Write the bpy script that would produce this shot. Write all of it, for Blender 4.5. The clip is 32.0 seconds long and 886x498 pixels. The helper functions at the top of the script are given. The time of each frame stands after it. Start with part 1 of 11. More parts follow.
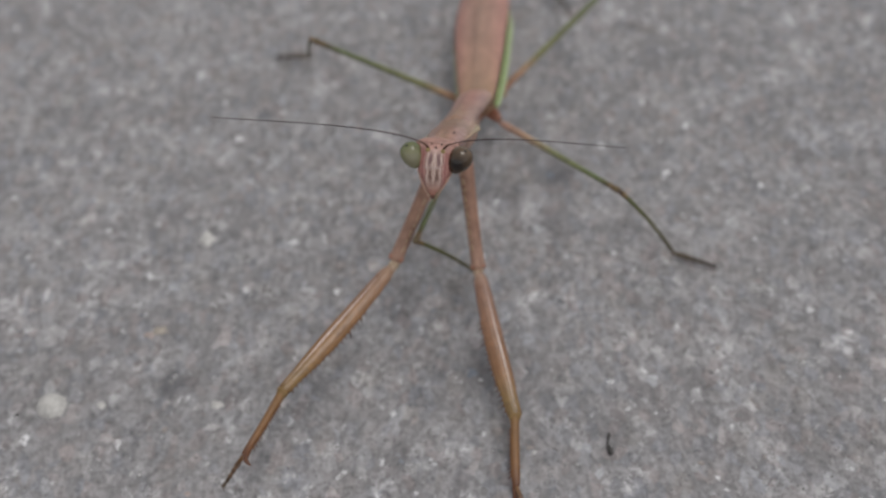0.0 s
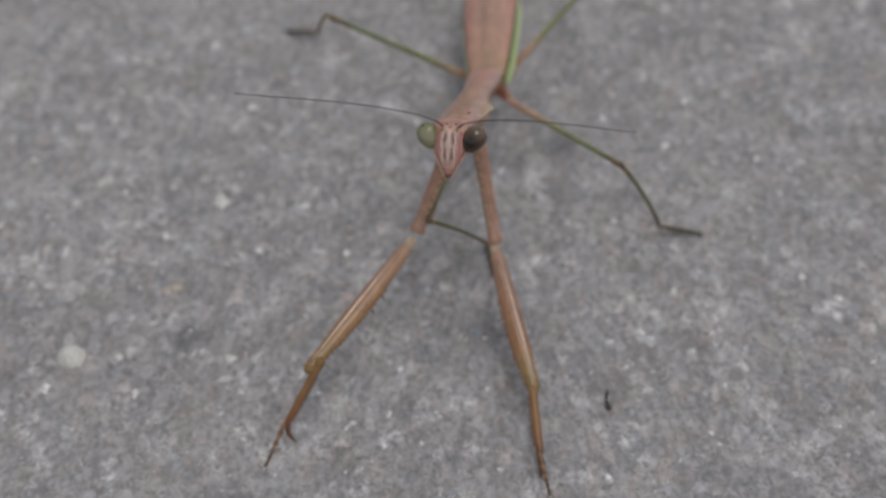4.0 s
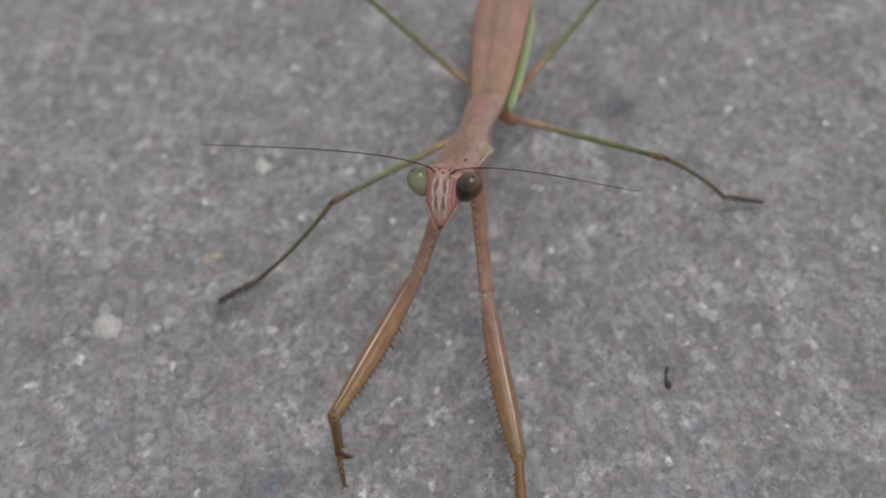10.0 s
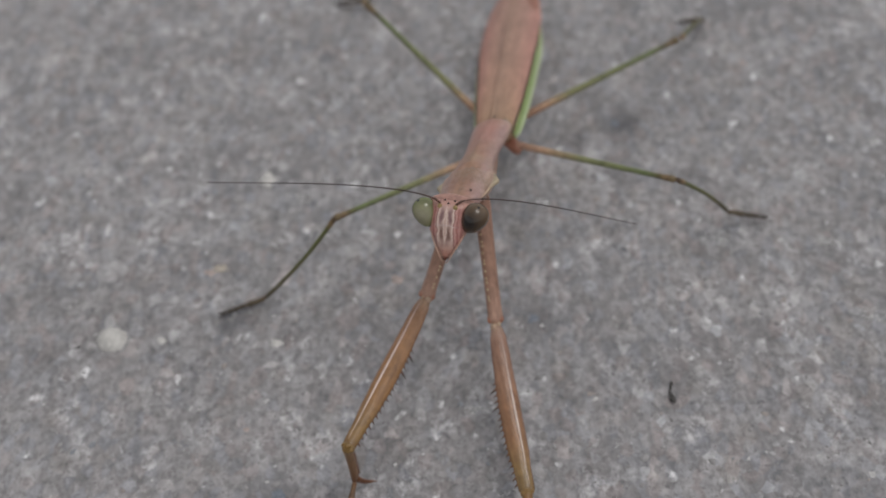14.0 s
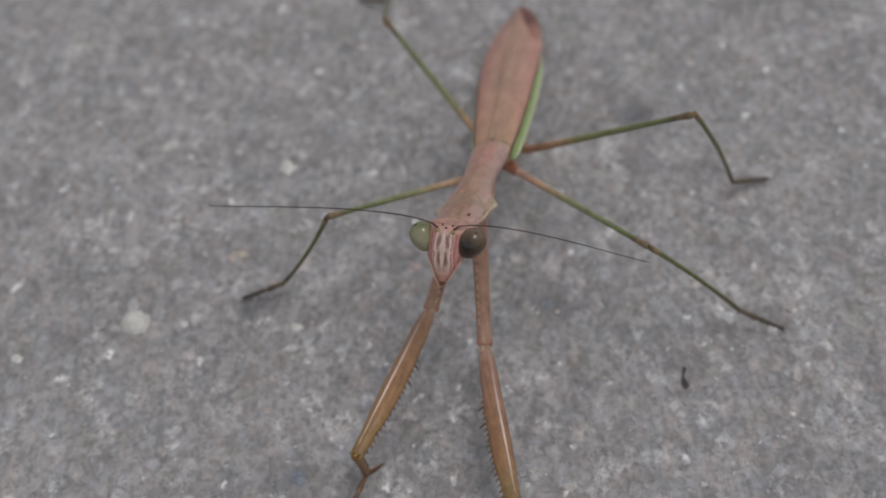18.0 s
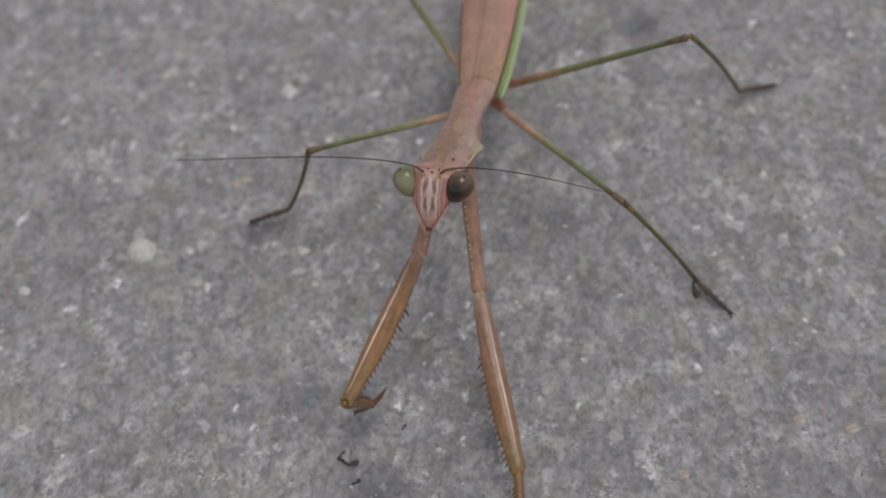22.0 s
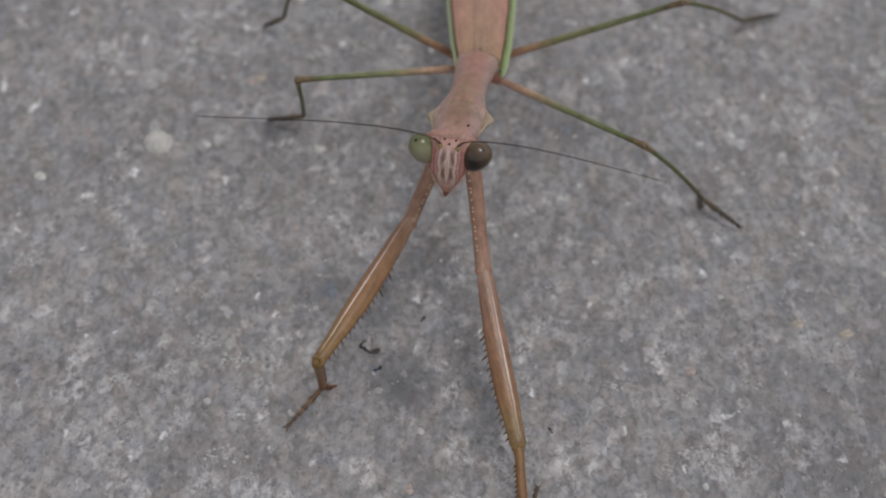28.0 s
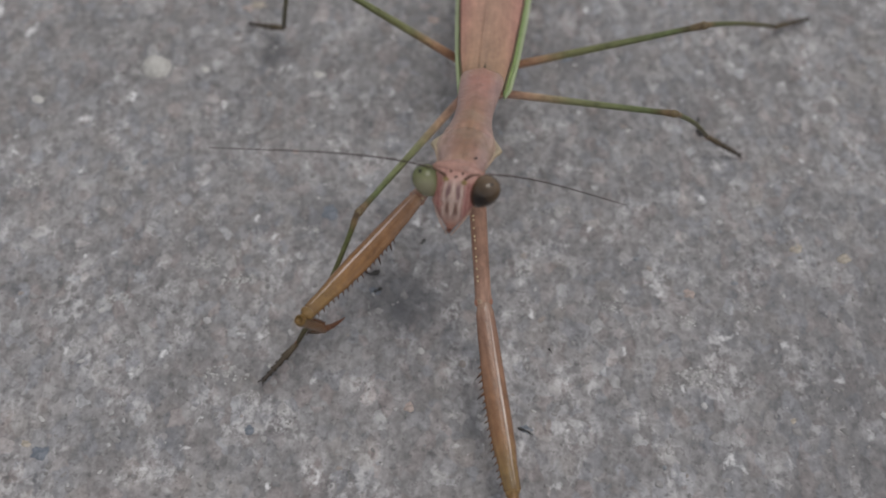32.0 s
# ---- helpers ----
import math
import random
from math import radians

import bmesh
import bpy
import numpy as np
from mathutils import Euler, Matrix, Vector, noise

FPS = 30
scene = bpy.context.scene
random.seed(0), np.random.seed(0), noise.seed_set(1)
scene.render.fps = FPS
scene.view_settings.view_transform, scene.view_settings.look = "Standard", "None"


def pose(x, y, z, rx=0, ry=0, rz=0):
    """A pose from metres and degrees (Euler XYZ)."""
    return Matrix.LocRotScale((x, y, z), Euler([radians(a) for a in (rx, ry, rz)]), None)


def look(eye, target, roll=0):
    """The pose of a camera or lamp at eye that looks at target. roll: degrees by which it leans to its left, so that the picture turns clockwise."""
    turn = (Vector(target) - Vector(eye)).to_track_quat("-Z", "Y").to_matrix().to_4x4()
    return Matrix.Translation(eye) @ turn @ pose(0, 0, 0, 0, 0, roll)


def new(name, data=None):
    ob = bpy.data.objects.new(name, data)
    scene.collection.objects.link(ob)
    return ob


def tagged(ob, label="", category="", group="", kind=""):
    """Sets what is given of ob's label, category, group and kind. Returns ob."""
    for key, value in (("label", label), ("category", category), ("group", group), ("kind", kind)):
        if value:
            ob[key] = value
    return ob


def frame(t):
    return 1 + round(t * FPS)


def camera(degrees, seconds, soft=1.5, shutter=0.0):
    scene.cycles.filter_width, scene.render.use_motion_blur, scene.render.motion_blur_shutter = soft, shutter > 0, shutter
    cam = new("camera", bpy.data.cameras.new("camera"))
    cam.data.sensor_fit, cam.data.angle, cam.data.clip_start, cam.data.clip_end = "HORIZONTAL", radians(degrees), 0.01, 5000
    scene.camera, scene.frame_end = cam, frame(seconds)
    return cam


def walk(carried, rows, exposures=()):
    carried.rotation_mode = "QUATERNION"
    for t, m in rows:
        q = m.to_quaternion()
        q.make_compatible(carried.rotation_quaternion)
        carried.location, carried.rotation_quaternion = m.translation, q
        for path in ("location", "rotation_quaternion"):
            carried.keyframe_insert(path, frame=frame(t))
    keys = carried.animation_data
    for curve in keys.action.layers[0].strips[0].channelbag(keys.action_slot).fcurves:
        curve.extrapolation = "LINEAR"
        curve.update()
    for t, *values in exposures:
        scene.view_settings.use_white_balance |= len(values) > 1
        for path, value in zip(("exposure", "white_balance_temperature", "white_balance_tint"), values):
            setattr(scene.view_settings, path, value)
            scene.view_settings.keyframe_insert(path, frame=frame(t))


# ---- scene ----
cam = camera(39.0, 32.0, soft=1.9)
# t, place in millimetres, turn in degrees
ROWS = [
    (0, -0.00, -109.60, 111.92, 41.94, 2.31, -0.06),
    (0.5, 0.30, -110.78, 111.63, 41.79, 1.87, -0.20),
    (1, -0.39, -111.29, 111.49, 41.76, 1.87, -0.15),
    (1.5, -0.73, -111.36, 112.00, 41.59, 1.80, -0.08),
    (2, -0.65, -112.15, 112.53, 41.66, 1.82, -0.03),
    (2.5, -1.38, -112.68, 112.08, 41.68, 1.61, 0.06),
    (3, -1.27, -113.09, 111.97, 41.60, 1.68, 0.23),
    (3.5, -1.45, -114.46, 112.54, 41.66, 1.62, 0.27),
    (5.5, -1.22, -118.08, 115.67, 41.79, 1.02, 0.91),
    (6, -1.04, -117.48, 115.55, 41.92, 0.94, 0.88),
    (6.5, -0.95, -115.07, 113.17, 41.61, 0.97, 0.83),
    (7, -0.88, -112.68, 110.79, 41.11, 0.96, 0.82),
    (7.5, -1.55, -111.39, 108.67, 40.80, 1.03, 0.97),
    (8, -1.74, -111.07, 108.40, 40.44, 1.43, 1.17),
    (8.5, -2.09, -111.12, 108.47, 40.30, 1.95, 1.52),
    (9, -2.45, -111.46, 108.64, 40.42, 2.13, 1.68),
    (9.5, -2.30, -111.46, 108.64, 40.41, 2.48, 1.83),
    (10, -2.45, -111.18, 108.45, 40.24, 2.77, 1.97),
    (10.5, -2.36, -111.28, 108.36, 40.30, 2.76, 2.02),
    (11, -2.11, -111.20, 108.09, 40.31, 2.77, 2.00),
    (11.5, -2.47, -111.36, 108.38, 40.32, 2.73, 1.99),
    (12, -2.58, -111.51, 109.28, 40.30, 2.63, 2.02),
    (12.5, -2.10, -111.03, 109.70, 40.61, 2.46, 1.93),
    (13, -2.08, -110.12, 110.07, 40.84, 2.22, 1.70),
    (13.5, -2.52, -110.09, 109.48, 40.79, 2.44, 1.81),
    (14, -2.71, -110.98, 109.11, 40.65, 2.73, 2.18),
    (14.5, -2.96, -111.55, 108.83, 40.57, 2.67, 2.23),
    (15, -2.95, -112.35, 109.26, 40.29, 3.54, 2.57),
    (15.5, -2.50, -113.39, 110.25, 40.41, 3.78, 2.50),
    (17.5, -3.93, -114.36, 111.77, 40.74, 2.71, 2.73),
    (18, -3.78, -113.65, 110.22, 40.60, 2.71, 2.66),
    (18.5, -2.85, -113.91, 110.60, 39.83, 2.94, 2.29),
    (19, -3.24, -115.04, 110.60, 39.31, 2.99, 2.11),
    (19.5, -2.95, -115.16, 109.23, 39.04, 3.24, 2.06),
    (20, -3.36, -115.16, 109.44, 38.47, 3.46, 1.61),
    (20.5, -3.23, -114.61, 108.13, 38.10, 4.94, 1.70),
    (21, -2.81, -114.04, 107.42, 37.48, 6.56, 2.40),
    (21.5, -3.07, -114.57, 108.22, 37.56, 5.37, 1.97),
    (22, -3.08, -114.47, 107.99, 37.64, 4.36, 1.61),
    (22.5, -4.05, -114.65, 108.10, 37.68, 3.10, 1.27),
    (23, -5.45, -114.70, 108.09, 37.79, 1.49, 0.94),
    (23.5, -6.74, -114.53, 108.16, 37.85, 0.25, 0.92),
    (24, -7.90, -114.51, 108.09, 37.96, -0.51, 0.89),
    (24.5, -8.90, -114.09, 107.61, 37.95, -1.13, 0.97),
    (26.5, -12.69, -116.20, 110.86, 36.54, -1.13, 0.44),
    (27, -13.96, -118.47, 110.67, 36.32, -1.08, 0.74),
    (27.5, -14.23, -121.01, 109.68, 35.87, -0.75, 0.82),
    (28, -14.54, -121.44, 108.74, 35.29, -0.48, 1.02),
    (28.5, -14.97, -121.77, 108.15, 35.03, -0.48, 1.21),
    (29, -14.73, -121.88, 107.77, 34.73, -0.92, 0.96),
    (29.5, -15.34, -121.85, 107.51, 34.60, -1.55, 0.79),
    (30, -15.56, -122.65, 106.38, 34.75, -1.62, 0.69),
    (30.5, -15.79, -123.00, 105.91, 34.35, -1.53, 0.80),
    (31, -15.51, -123.79, 106.05, 34.12, -1.38, 0.82),
    (31.5, -16.09, -124.57, 105.91, 34.04, -1.40, 0.82),
    (32, -15.87, -125.40, 106.05, 33.89, -1.20, 0.94),
]
walk(cam, [(t, pose(x / 1000, y / 1000, z / 1000, rx, ry, rz)) for t, x, y, z, rx, ry, rz in ROWS],
     exposures=[(0.0, 0.07), (10.0, 0.04), (20.0, 0.02), (32.0, -0.05)])
cam.data.dof.use_dof = True
cam.data.dof.focus_distance = 0.115
cam.data.dof.aperture_fstop = 23.0

# ---- light: a bright overcast sky, hardly any direct sun ----
world = bpy.data.worlds.new("overcast_sky")
scene.world = world
world.use_nodes = True
wt = world.node_tree
sky = wt.nodes.new("ShaderNodeTexSky")
sky.sky_type = "NISHITA"
sky.sun_disc = False
sky.sun_elevation = radians(76)
sky.sun_rotation = radians(90)
sky.dust_density = 2.0
sky.air_density = 1.0
haze = wt.nodes.new("ShaderNodeHueSaturation")
haze.inputs["Saturation"].default_value = 0.1
wt.links.new(sky.outputs["Color"], haze.inputs["Color"])
wt.links.new(haze.outputs["Color"], wt.nodes["Background"].inputs["Color"])
wt.nodes["Background"].inputs["Strength"].default_value = 0.15
sun = new("sun", bpy.data.lights.new("sun", "SUN"))
sun.data.energy = 0.6
sun.data.angle = radians(20)
sun.data.color = (1.0, 0.95, 0.9)
sun.matrix_world = look((0.38, 0.0, 1.55), (0, 0, 0))


# ---- materials ----
class Nodes:
    """A node material under construction."""

    def __init__(self, name, rough=0.5, metal=0.0, spec=0.5):
        self.m = bpy.data.materials.new(name)
        self.m.use_nodes = True
        self.t = self.m.node_tree
        self.b = self.t.nodes["Principled BSDF"]
        self.b.inputs["Roughness"].default_value = rough
        self.b.inputs["Metallic"].default_value = metal
        self.b.inputs["Specular IOR Level"].default_value = spec

    def n(self, kind, **kw):
        node = self.t.nodes.new("ShaderNode" + kind)
        for k, v in kw.items():
            self.put(node, k.replace("_", " ") if k.replace("_", " ") in node.inputs else k, v)
        return node

    def put(self, node, k, v):
        sock = node.inputs[int(k[1:])] if k[0] == "i" and k[1:].isdigit() else node.inputs[k]
        if isinstance(v, bpy.types.NodeSocket):
            self.t.links.new(v, sock)
        else:
            sock.default_value = v

    def coords(self):
        return self.n("TexCoord").outputs["Object"]

    def noise(self, scale, detail=4, rough=0.6, vec=None, distort=0.0):
        node = self.n("TexNoise", Scale=scale, Detail=detail, Roughness=rough, Distortion=distort)
        self.put(node, "Vector", vec if vec is not None else self.coords())
        return node.outputs["Fac"]

    def math(self, op, a, b=0.0, c=0.0):
        node = self.t.nodes.new("ShaderNodeMath")
        node.operation = op
        for k, v in zip(("i0", "i1", "i2"), (a, b, c)):
            self.put(node, k, v)
        return node.outputs[0]

    def ramp(self, fac, stops, hard=False):
        node = self.t.nodes.new("ShaderNodeValToRGB")
        e = node.color_ramp
        e.interpolation = "CONSTANT" if hard else "LINEAR"
        while len(e.elements) < len(stops):
            e.elements.new(0.5)
        for el, (p, c) in zip(e.elements, stops):
            el.position = p
            el.color = (*c, 1) if isinstance(c, tuple) else (c, c, c, 1)
        self.put(node, "Fac", fac)
        return node.outputs["Color"]

    def mix(self, fac, a, b, blend="MIX"):
        node = self.t.nodes.new("ShaderNodeMix")
        node.data_type = "RGBA"
        node.blend_type = blend
        for k, v in (("i0", fac), ("i6", a), ("i7", b)):
            if isinstance(v, tuple):
                v = (*v, 1.0)
            self.put(node, k, v)
        return node.outputs[2]

    def axis(self, k):
        node = self.n("SeparateXYZ")
        self.put(node, "Vector", self.coords())
        return node.outputs[k]

    def span(self, value, a, b):
        node = self.n("MapRange")
        for k, v in (("i0", value), ("i1", a), ("i2", b), ("i3", 0.0), ("i4", 1.0)):
            self.put(node, k, v)
        return node.outputs[0]

    def bump(self, height, strength=0.3, dist=0.0003):
        node = self.n("Bump", Strength=strength, Distance=dist)
        self.put(node, "Height", height)
        self.put(self.b, "Normal", node.outputs["Normal"])

    def done(self, colour):
        self.put(self.b, "Base Color", colour if not isinstance(colour, tuple) else (*colour, 1))
        return self.m


def concrete_material():
    m = Nodes("weathered_concrete", rough=0.9, spec=0.25)
    warp = m.n("TexNoise", Scale=900.0, Detail=3.0)
    m.put(warp, "Vector", m.coords())
    shift = m.n("VectorMath")
    shift.operation = "MULTIPLY_ADD"
    m.put(shift, "i0", warp.outputs["Color"])
    m.put(shift, "i1", (0.0008, 0.0008, 0.0008))
    m.put(shift, "i2", m.coords())
    bent = shift.outputs[0]
    drawn = m.n("Mapping")
    m.put(drawn, "Vector", bent)
    m.put(drawn, "Scale", (1.0, 0.74, 1.0))
    vec = drawn.outputs[0]
    cells = m.n("TexVoronoi", Scale=900.0)
    m.put(cells, "Vector", vec)
    pick = m.n("SeparateColor")
    m.put(pick, "Color", cells.outputs["Color"])
    seams = m.ramp(cells.outputs["Distance"], [(0.1, 1.05), (0.5, 1.0), (0.8, 0.88)])
    knobs = m.n("TexVoronoi", Scale=430.0)
    m.put(knobs, "Vector", vec)
    chosen = m.n("SeparateColor")
    m.put(chosen, "Color", knobs.outputs["Color"])
    lumps = m.mix(m.ramp(knobs.outputs["Distance"], [(0.42, 1.0), (0.62, 0.0)]), (1.0, 1.0, 1.0),
                  m.ramp(chosen.outputs[0], [(0.0, (0.88, 0.89, 0.91)), (0.2, (0.98, 0.985, 0.99)), (0.7, (1.02, 1.02, 1.015)), (0.9, (1.05, 1.03, 1.0)), (0.98, (1.14, 1.13, 1.13))]))
    grain = m.ramp(pick.outputs[0], [(0.0, 0.19), (0.1, 0.22), (0.5, 0.24), (0.85, 0.265), (0.94, 0.33), (1.0, 0.42)])
    tint = m.ramp(pick.outputs[1], [(0.0, (0.93, 0.99, 1.1)), (0.3, (1.0, 1.0, 1.0)), (0.8, (1.04, 0.99, 0.97)), (1.0, (1.16, 0.97, 0.92))])
    blotch = m.ramp(m.noise(48, 5, 0.6), [(0.3, 0.9), (0.5, 0.99), (0.72, 1.07)])
    broad = m.ramp(m.noise(190, 4, 0.6, vec), [(0.32, 0.88), (0.68, 1.12)])
    mid = m.ramp(m.noise(700, 4, 0.6, vec), [(0.3, 0.87), (0.5, 1.0), (0.7, 1.1)])
    beads = m.ramp(m.noise(1500, 1.5, 0.5, vec), [(0.28, 0.76), (0.5, 1.0), (0.72, 1.22)])
    fine = m.ramp(m.noise(2300, 5, 0.7, vec), [(0.28, 0.82), (0.5, 1.0), (0.72, 1.18)])
    crust = m.math("ADD", m.noise(210, 3, 0.55, vec), m.math("MULTIPLY", m.math("MULTIPLY", m.span(m.axis(1), -0.04, -0.062), m.span(m.axis(1), -0.2, -0.1)), 0.05))
    patch = m.ramp(crust, [(0.54, 0.03), (0.68, 1.0)])
    c = m.mix(0.6, (0.245, 0.228, 0.237), grain)
    for layer in (blotch, broad, mid, beads, fine, seams, lumps):
        c = m.mix(1.0, c, layer, "MULTIPLY")
    c = m.mix(0.4, c, tint, "MULTIPLY")
    # whitish lime in ragged flecks of two sizes, dark hollows between them
    ragged = m.math("MULTIPLY", m.math("SUBTRACT", m.noise(2600, 4, 0.7), 0.5), 0.2)
    lime = m.ramp(m.math("ADD", m.noise(1300, 4, 0.64, vec), ragged), [(0.44, 0.0), (0.66, 1.0)])
    c = m.mix(m.math("MULTIPLY", m.math("MULTIPLY", lime, patch), 0.85), c, (0.55, 0.535, 0.543))
    flecks = m.ramp(m.math("ADD", m.noise(520, 2, 0.5, vec), ragged), [(0.68, 0.0), (0.77, 1.0)])
    c = m.mix(m.math("MULTIPLY", flecks, 0.9), c, (0.68, 0.67, 0.68))
    hollow = m.ramp(m.math("ADD", m.noise(620, 3, 0.6), ragged), [(0.64, 0.0), (0.72, 1.0)])
    c = m.mix(m.math("MULTIPLY", hollow, 0.6), c, (0.085, 0.08, 0.086))
    pits = m.ramp(m.noise(1500, 3, 0.6), [(0.58, 0.0), (0.7, 1.0)])
    c = m.mix(m.math("MULTIPLY", pits, 0.5), c, (0.08, 0.077, 0.078))
    # small dark stains, and one broad darkening towards the right front
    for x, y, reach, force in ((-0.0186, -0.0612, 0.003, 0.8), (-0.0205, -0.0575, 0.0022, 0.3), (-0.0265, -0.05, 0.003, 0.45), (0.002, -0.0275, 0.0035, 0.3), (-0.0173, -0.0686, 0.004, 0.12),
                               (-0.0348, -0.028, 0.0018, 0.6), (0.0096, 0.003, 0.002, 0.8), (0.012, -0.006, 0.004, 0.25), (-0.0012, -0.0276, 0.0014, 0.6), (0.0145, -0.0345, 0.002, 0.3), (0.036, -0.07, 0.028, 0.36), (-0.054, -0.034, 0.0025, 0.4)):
        dark_patch = m.n("VectorMath")
        dark_patch.operation = "DISTANCE"
        m.put(dark_patch, "i0", bent)
        m.put(dark_patch, "i1", (x + 0.0004, y + 0.0004, 0.0004))
        edge = m.math("ADD", dark_patch.outputs["Value"], m.math("MULTIPLY", m.math("SUBTRACT", m.noise(420, 5, 0.7), 0.5), 0.005))
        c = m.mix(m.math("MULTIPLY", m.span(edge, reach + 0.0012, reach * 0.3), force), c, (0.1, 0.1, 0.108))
    m.bump(m.noise(1300, 5, 0.65), 0.5, 0.0004)
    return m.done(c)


def grain_material():
    m = Nodes("aggregate_grains", rough=0.8, spec=0.3)
    rnd = m.n("NewGeometry").outputs["Random Per Island"]
    c = m.ramp(rnd, [(0.0, (0.205, 0.2, 0.199)), (0.1, (0.22, 0.213, 0.213)), (0.35, (0.245, 0.237, 0.237)), (0.6, (0.27, 0.262, 0.262)),
                     (0.78, (0.31, 0.302, 0.3)), (0.88, (0.39, 0.382, 0.384)), (0.93, (0.28, 0.25, 0.235)), (0.95, (0.2, 0.21, 0.228)), (0.975, (0.42, 0.41, 0.405))], hard=True)
    c = m.mix(0.6, c, m.ramp(m.noise(1000, 4, 0.7), [(0.25, 0.6), (0.5, 1.0), (0.75, 1.35)]), "MULTIPLY")
    m.bump(m.noise(2500, 4), 0.3, 0.0003)
    return m.done(c)


def stone_material(name, dark, light, rough=0.7):
    m = Nodes(name, rough=rough, spec=0.35)
    c = m.ramp(m.noise(900, 6, 0.75), [(0.3, dark), (0.7, light)])
    c = m.mix(0.35, c, m.ramp(m.noise(2800, 3), [(0.35, 0.5), (0.6, 1.3)]), "MULTIPLY")
    m.bump(m.noise(1800, 5), 0.35, 0.0003)
    return m.done(c)


def chitin(name, stops, length, rough=0.42, mottled=0.45, spec=0.35, scale=900):
    """Insect cuticle whose colour runs along the part's own length, from its root to its end."""
    m = Nodes(name, rough=rough, spec=spec)
    along = m.span(m.axis(1), 0.0, length * 0.001)
    c = m.ramp(along, stops)
    c = m.mix(mottled, c, m.ramp(m.noise(scale, 5, 0.7), [(0.3, 0.55), (0.5, 1.0), (0.75, 1.35)]), "MULTIPLY")
    stretch = m.n("Mapping")
    m.put(stretch, "Vector", m.coords())
    m.put(stretch, "Scale", (1.0, 0.12, 1.0))
    streak = m.noise(3000, 3, 0.6, stretch.outputs[0])
    c = m.mix(mottled * 0.8, c, m.ramp(streak, [(0.3, 0.6), (0.5, 1.0), (0.72, 1.35)]), "MULTIPLY")
    m.bump(m.math("ADD", m.noise(3500, 4), m.math("MULTIPLY", streak, 0.6)), 0.25, 0.0002)
    return m.done(c)


ROSE = (0.35, 0.205, 0.168)
CONCRETE = concrete_material()
GRAINS = grain_material()
WHITE_STONE = stone_material("pale_quartz", (0.36, 0.345, 0.33), (0.56, 0.545, 0.52))
LIGHT_STONE = stone_material("light_grit", (0.29, 0.285, 0.28), (0.46, 0.45, 0.445))
PINK_STONE = stone_material("pinkish_grit", (0.27, 0.22, 0.205), (0.4, 0.33, 0.3))
TAN_STONE = stone_material("tan_grit", (0.27, 0.235, 0.195), (0.42, 0.375, 0.32))
BLUE_STONE = stone_material("slate_grit", (0.11, 0.125, 0.15), (0.19, 0.205, 0.235))
SOIL = stone_material("dark_crumb", (0.02, 0.019, 0.018), (0.085, 0.08, 0.076), 0.9)
COXA_F = chitin("foreleg_coxa_shell", [(0, (0.265, 0.145, 0.102)), (0.6, (0.27, 0.152, 0.106)), (1, (0.32, 0.195, 0.145))], 13.2, 0.34, 0.7)
FEMUR_A = chitin("brown_femur_shell", [(0, (0.3, 0.2, 0.14)), (0.12, (0.235, 0.125, 0.07)), (0.5, (0.215, 0.108, 0.045)), (0.7, (0.205, 0.104, 0.04)), (0.9, (0.205, 0.118, 0.042)), (1, (0.14, 0.078, 0.03))], 18.6, 0.26, 0.6, 0.5)
FEMUR_F = chitin("foreleg_femur_shell", [(0, (0.3, 0.2, 0.15)), (0.12, (0.235, 0.13, 0.09)), (0.5, (0.215, 0.108, 0.056)), (0.7, (0.205, 0.102, 0.047)), (0.9, (0.205, 0.126, 0.048)), (1, (0.14, 0.085, 0.033))], 17.7, 0.26, 0.6, 0.5)
TIBIA_F = chitin("foreleg_tibia_shell", [(0, (0.17, 0.1, 0.032)), (0.15, (0.19, 0.098, 0.038)), (0.7, (0.17, 0.082, 0.032)), (1, (0.11, 0.045, 0.022))], 8, 0.36, 0.45)
TARSUS_F = chitin("foreleg_tarsus_shell", [(0, (0.21, 0.11, 0.05)), (0.3, (0.1, 0.055, 0.03)), (0.36, (0.2, 0.12, 0.07)), (0.52, (0.085, 0.05, 0.03)), (0.58, (0.17, 0.1, 0.06)), (0.75, (0.07, 0.045, 0.028)), (1, (0.09, 0.06, 0.035))], 5.4, 0.4, 0.2)
FEMUR_M = chitin("middle_femur_shell", [(0, (0.44, 0.26, 0.2)), (0.2, (0.37, 0.235, 0.155)), (0.45, (0.175, 0.18, 0.088)), (0.85, (0.122, 0.15, 0.062)), (0.92, (0.085, 0.075, 0.033)), (0.95, (0.165, 0.115, 0.06)), (1, (0.1, 0.06, 0.035))], 19.4, 0.38, 0.75, 0.4, 1300)
TIBIA_M = chitin("middle_tibia_shell", [(0, (0.09, 0.06, 0.035)), (0.05, (0.18, 0.12, 0.06)), (0.12, (0.1, 0.11, 0.04)), (0.6, (0.09, 0.085, 0.033)), (1, (0.06, 0.048, 0.028))], 15.3, 0.42, 0.7, 0.35, 1300)
FEMUR_H = chitin("hind_femur_shell", [(0, (0.36, 0.185, 0.115)), (0.18, (0.3, 0.178, 0.108)), (0.34, (0.15, 0.15, 0.065)), (0.85, (0.105, 0.128, 0.052)), (0.92, (0.075, 0.065, 0.03)), (0.96, (0.15, 0.105, 0.055)), (1, (0.09, 0.055, 0.03))], 21.2, 0.4, 0.75, 0.4, 1300)
TIBIA_H = chitin("hind_tibia_shell", [(0, (0.2, 0.13, 0.07)), (0.1, (0.09, 0.1, 0.035)), (0.6, (0.1, 0.09, 0.035)), (1, (0.06, 0.05, 0.03))], 22.8, 0.42)
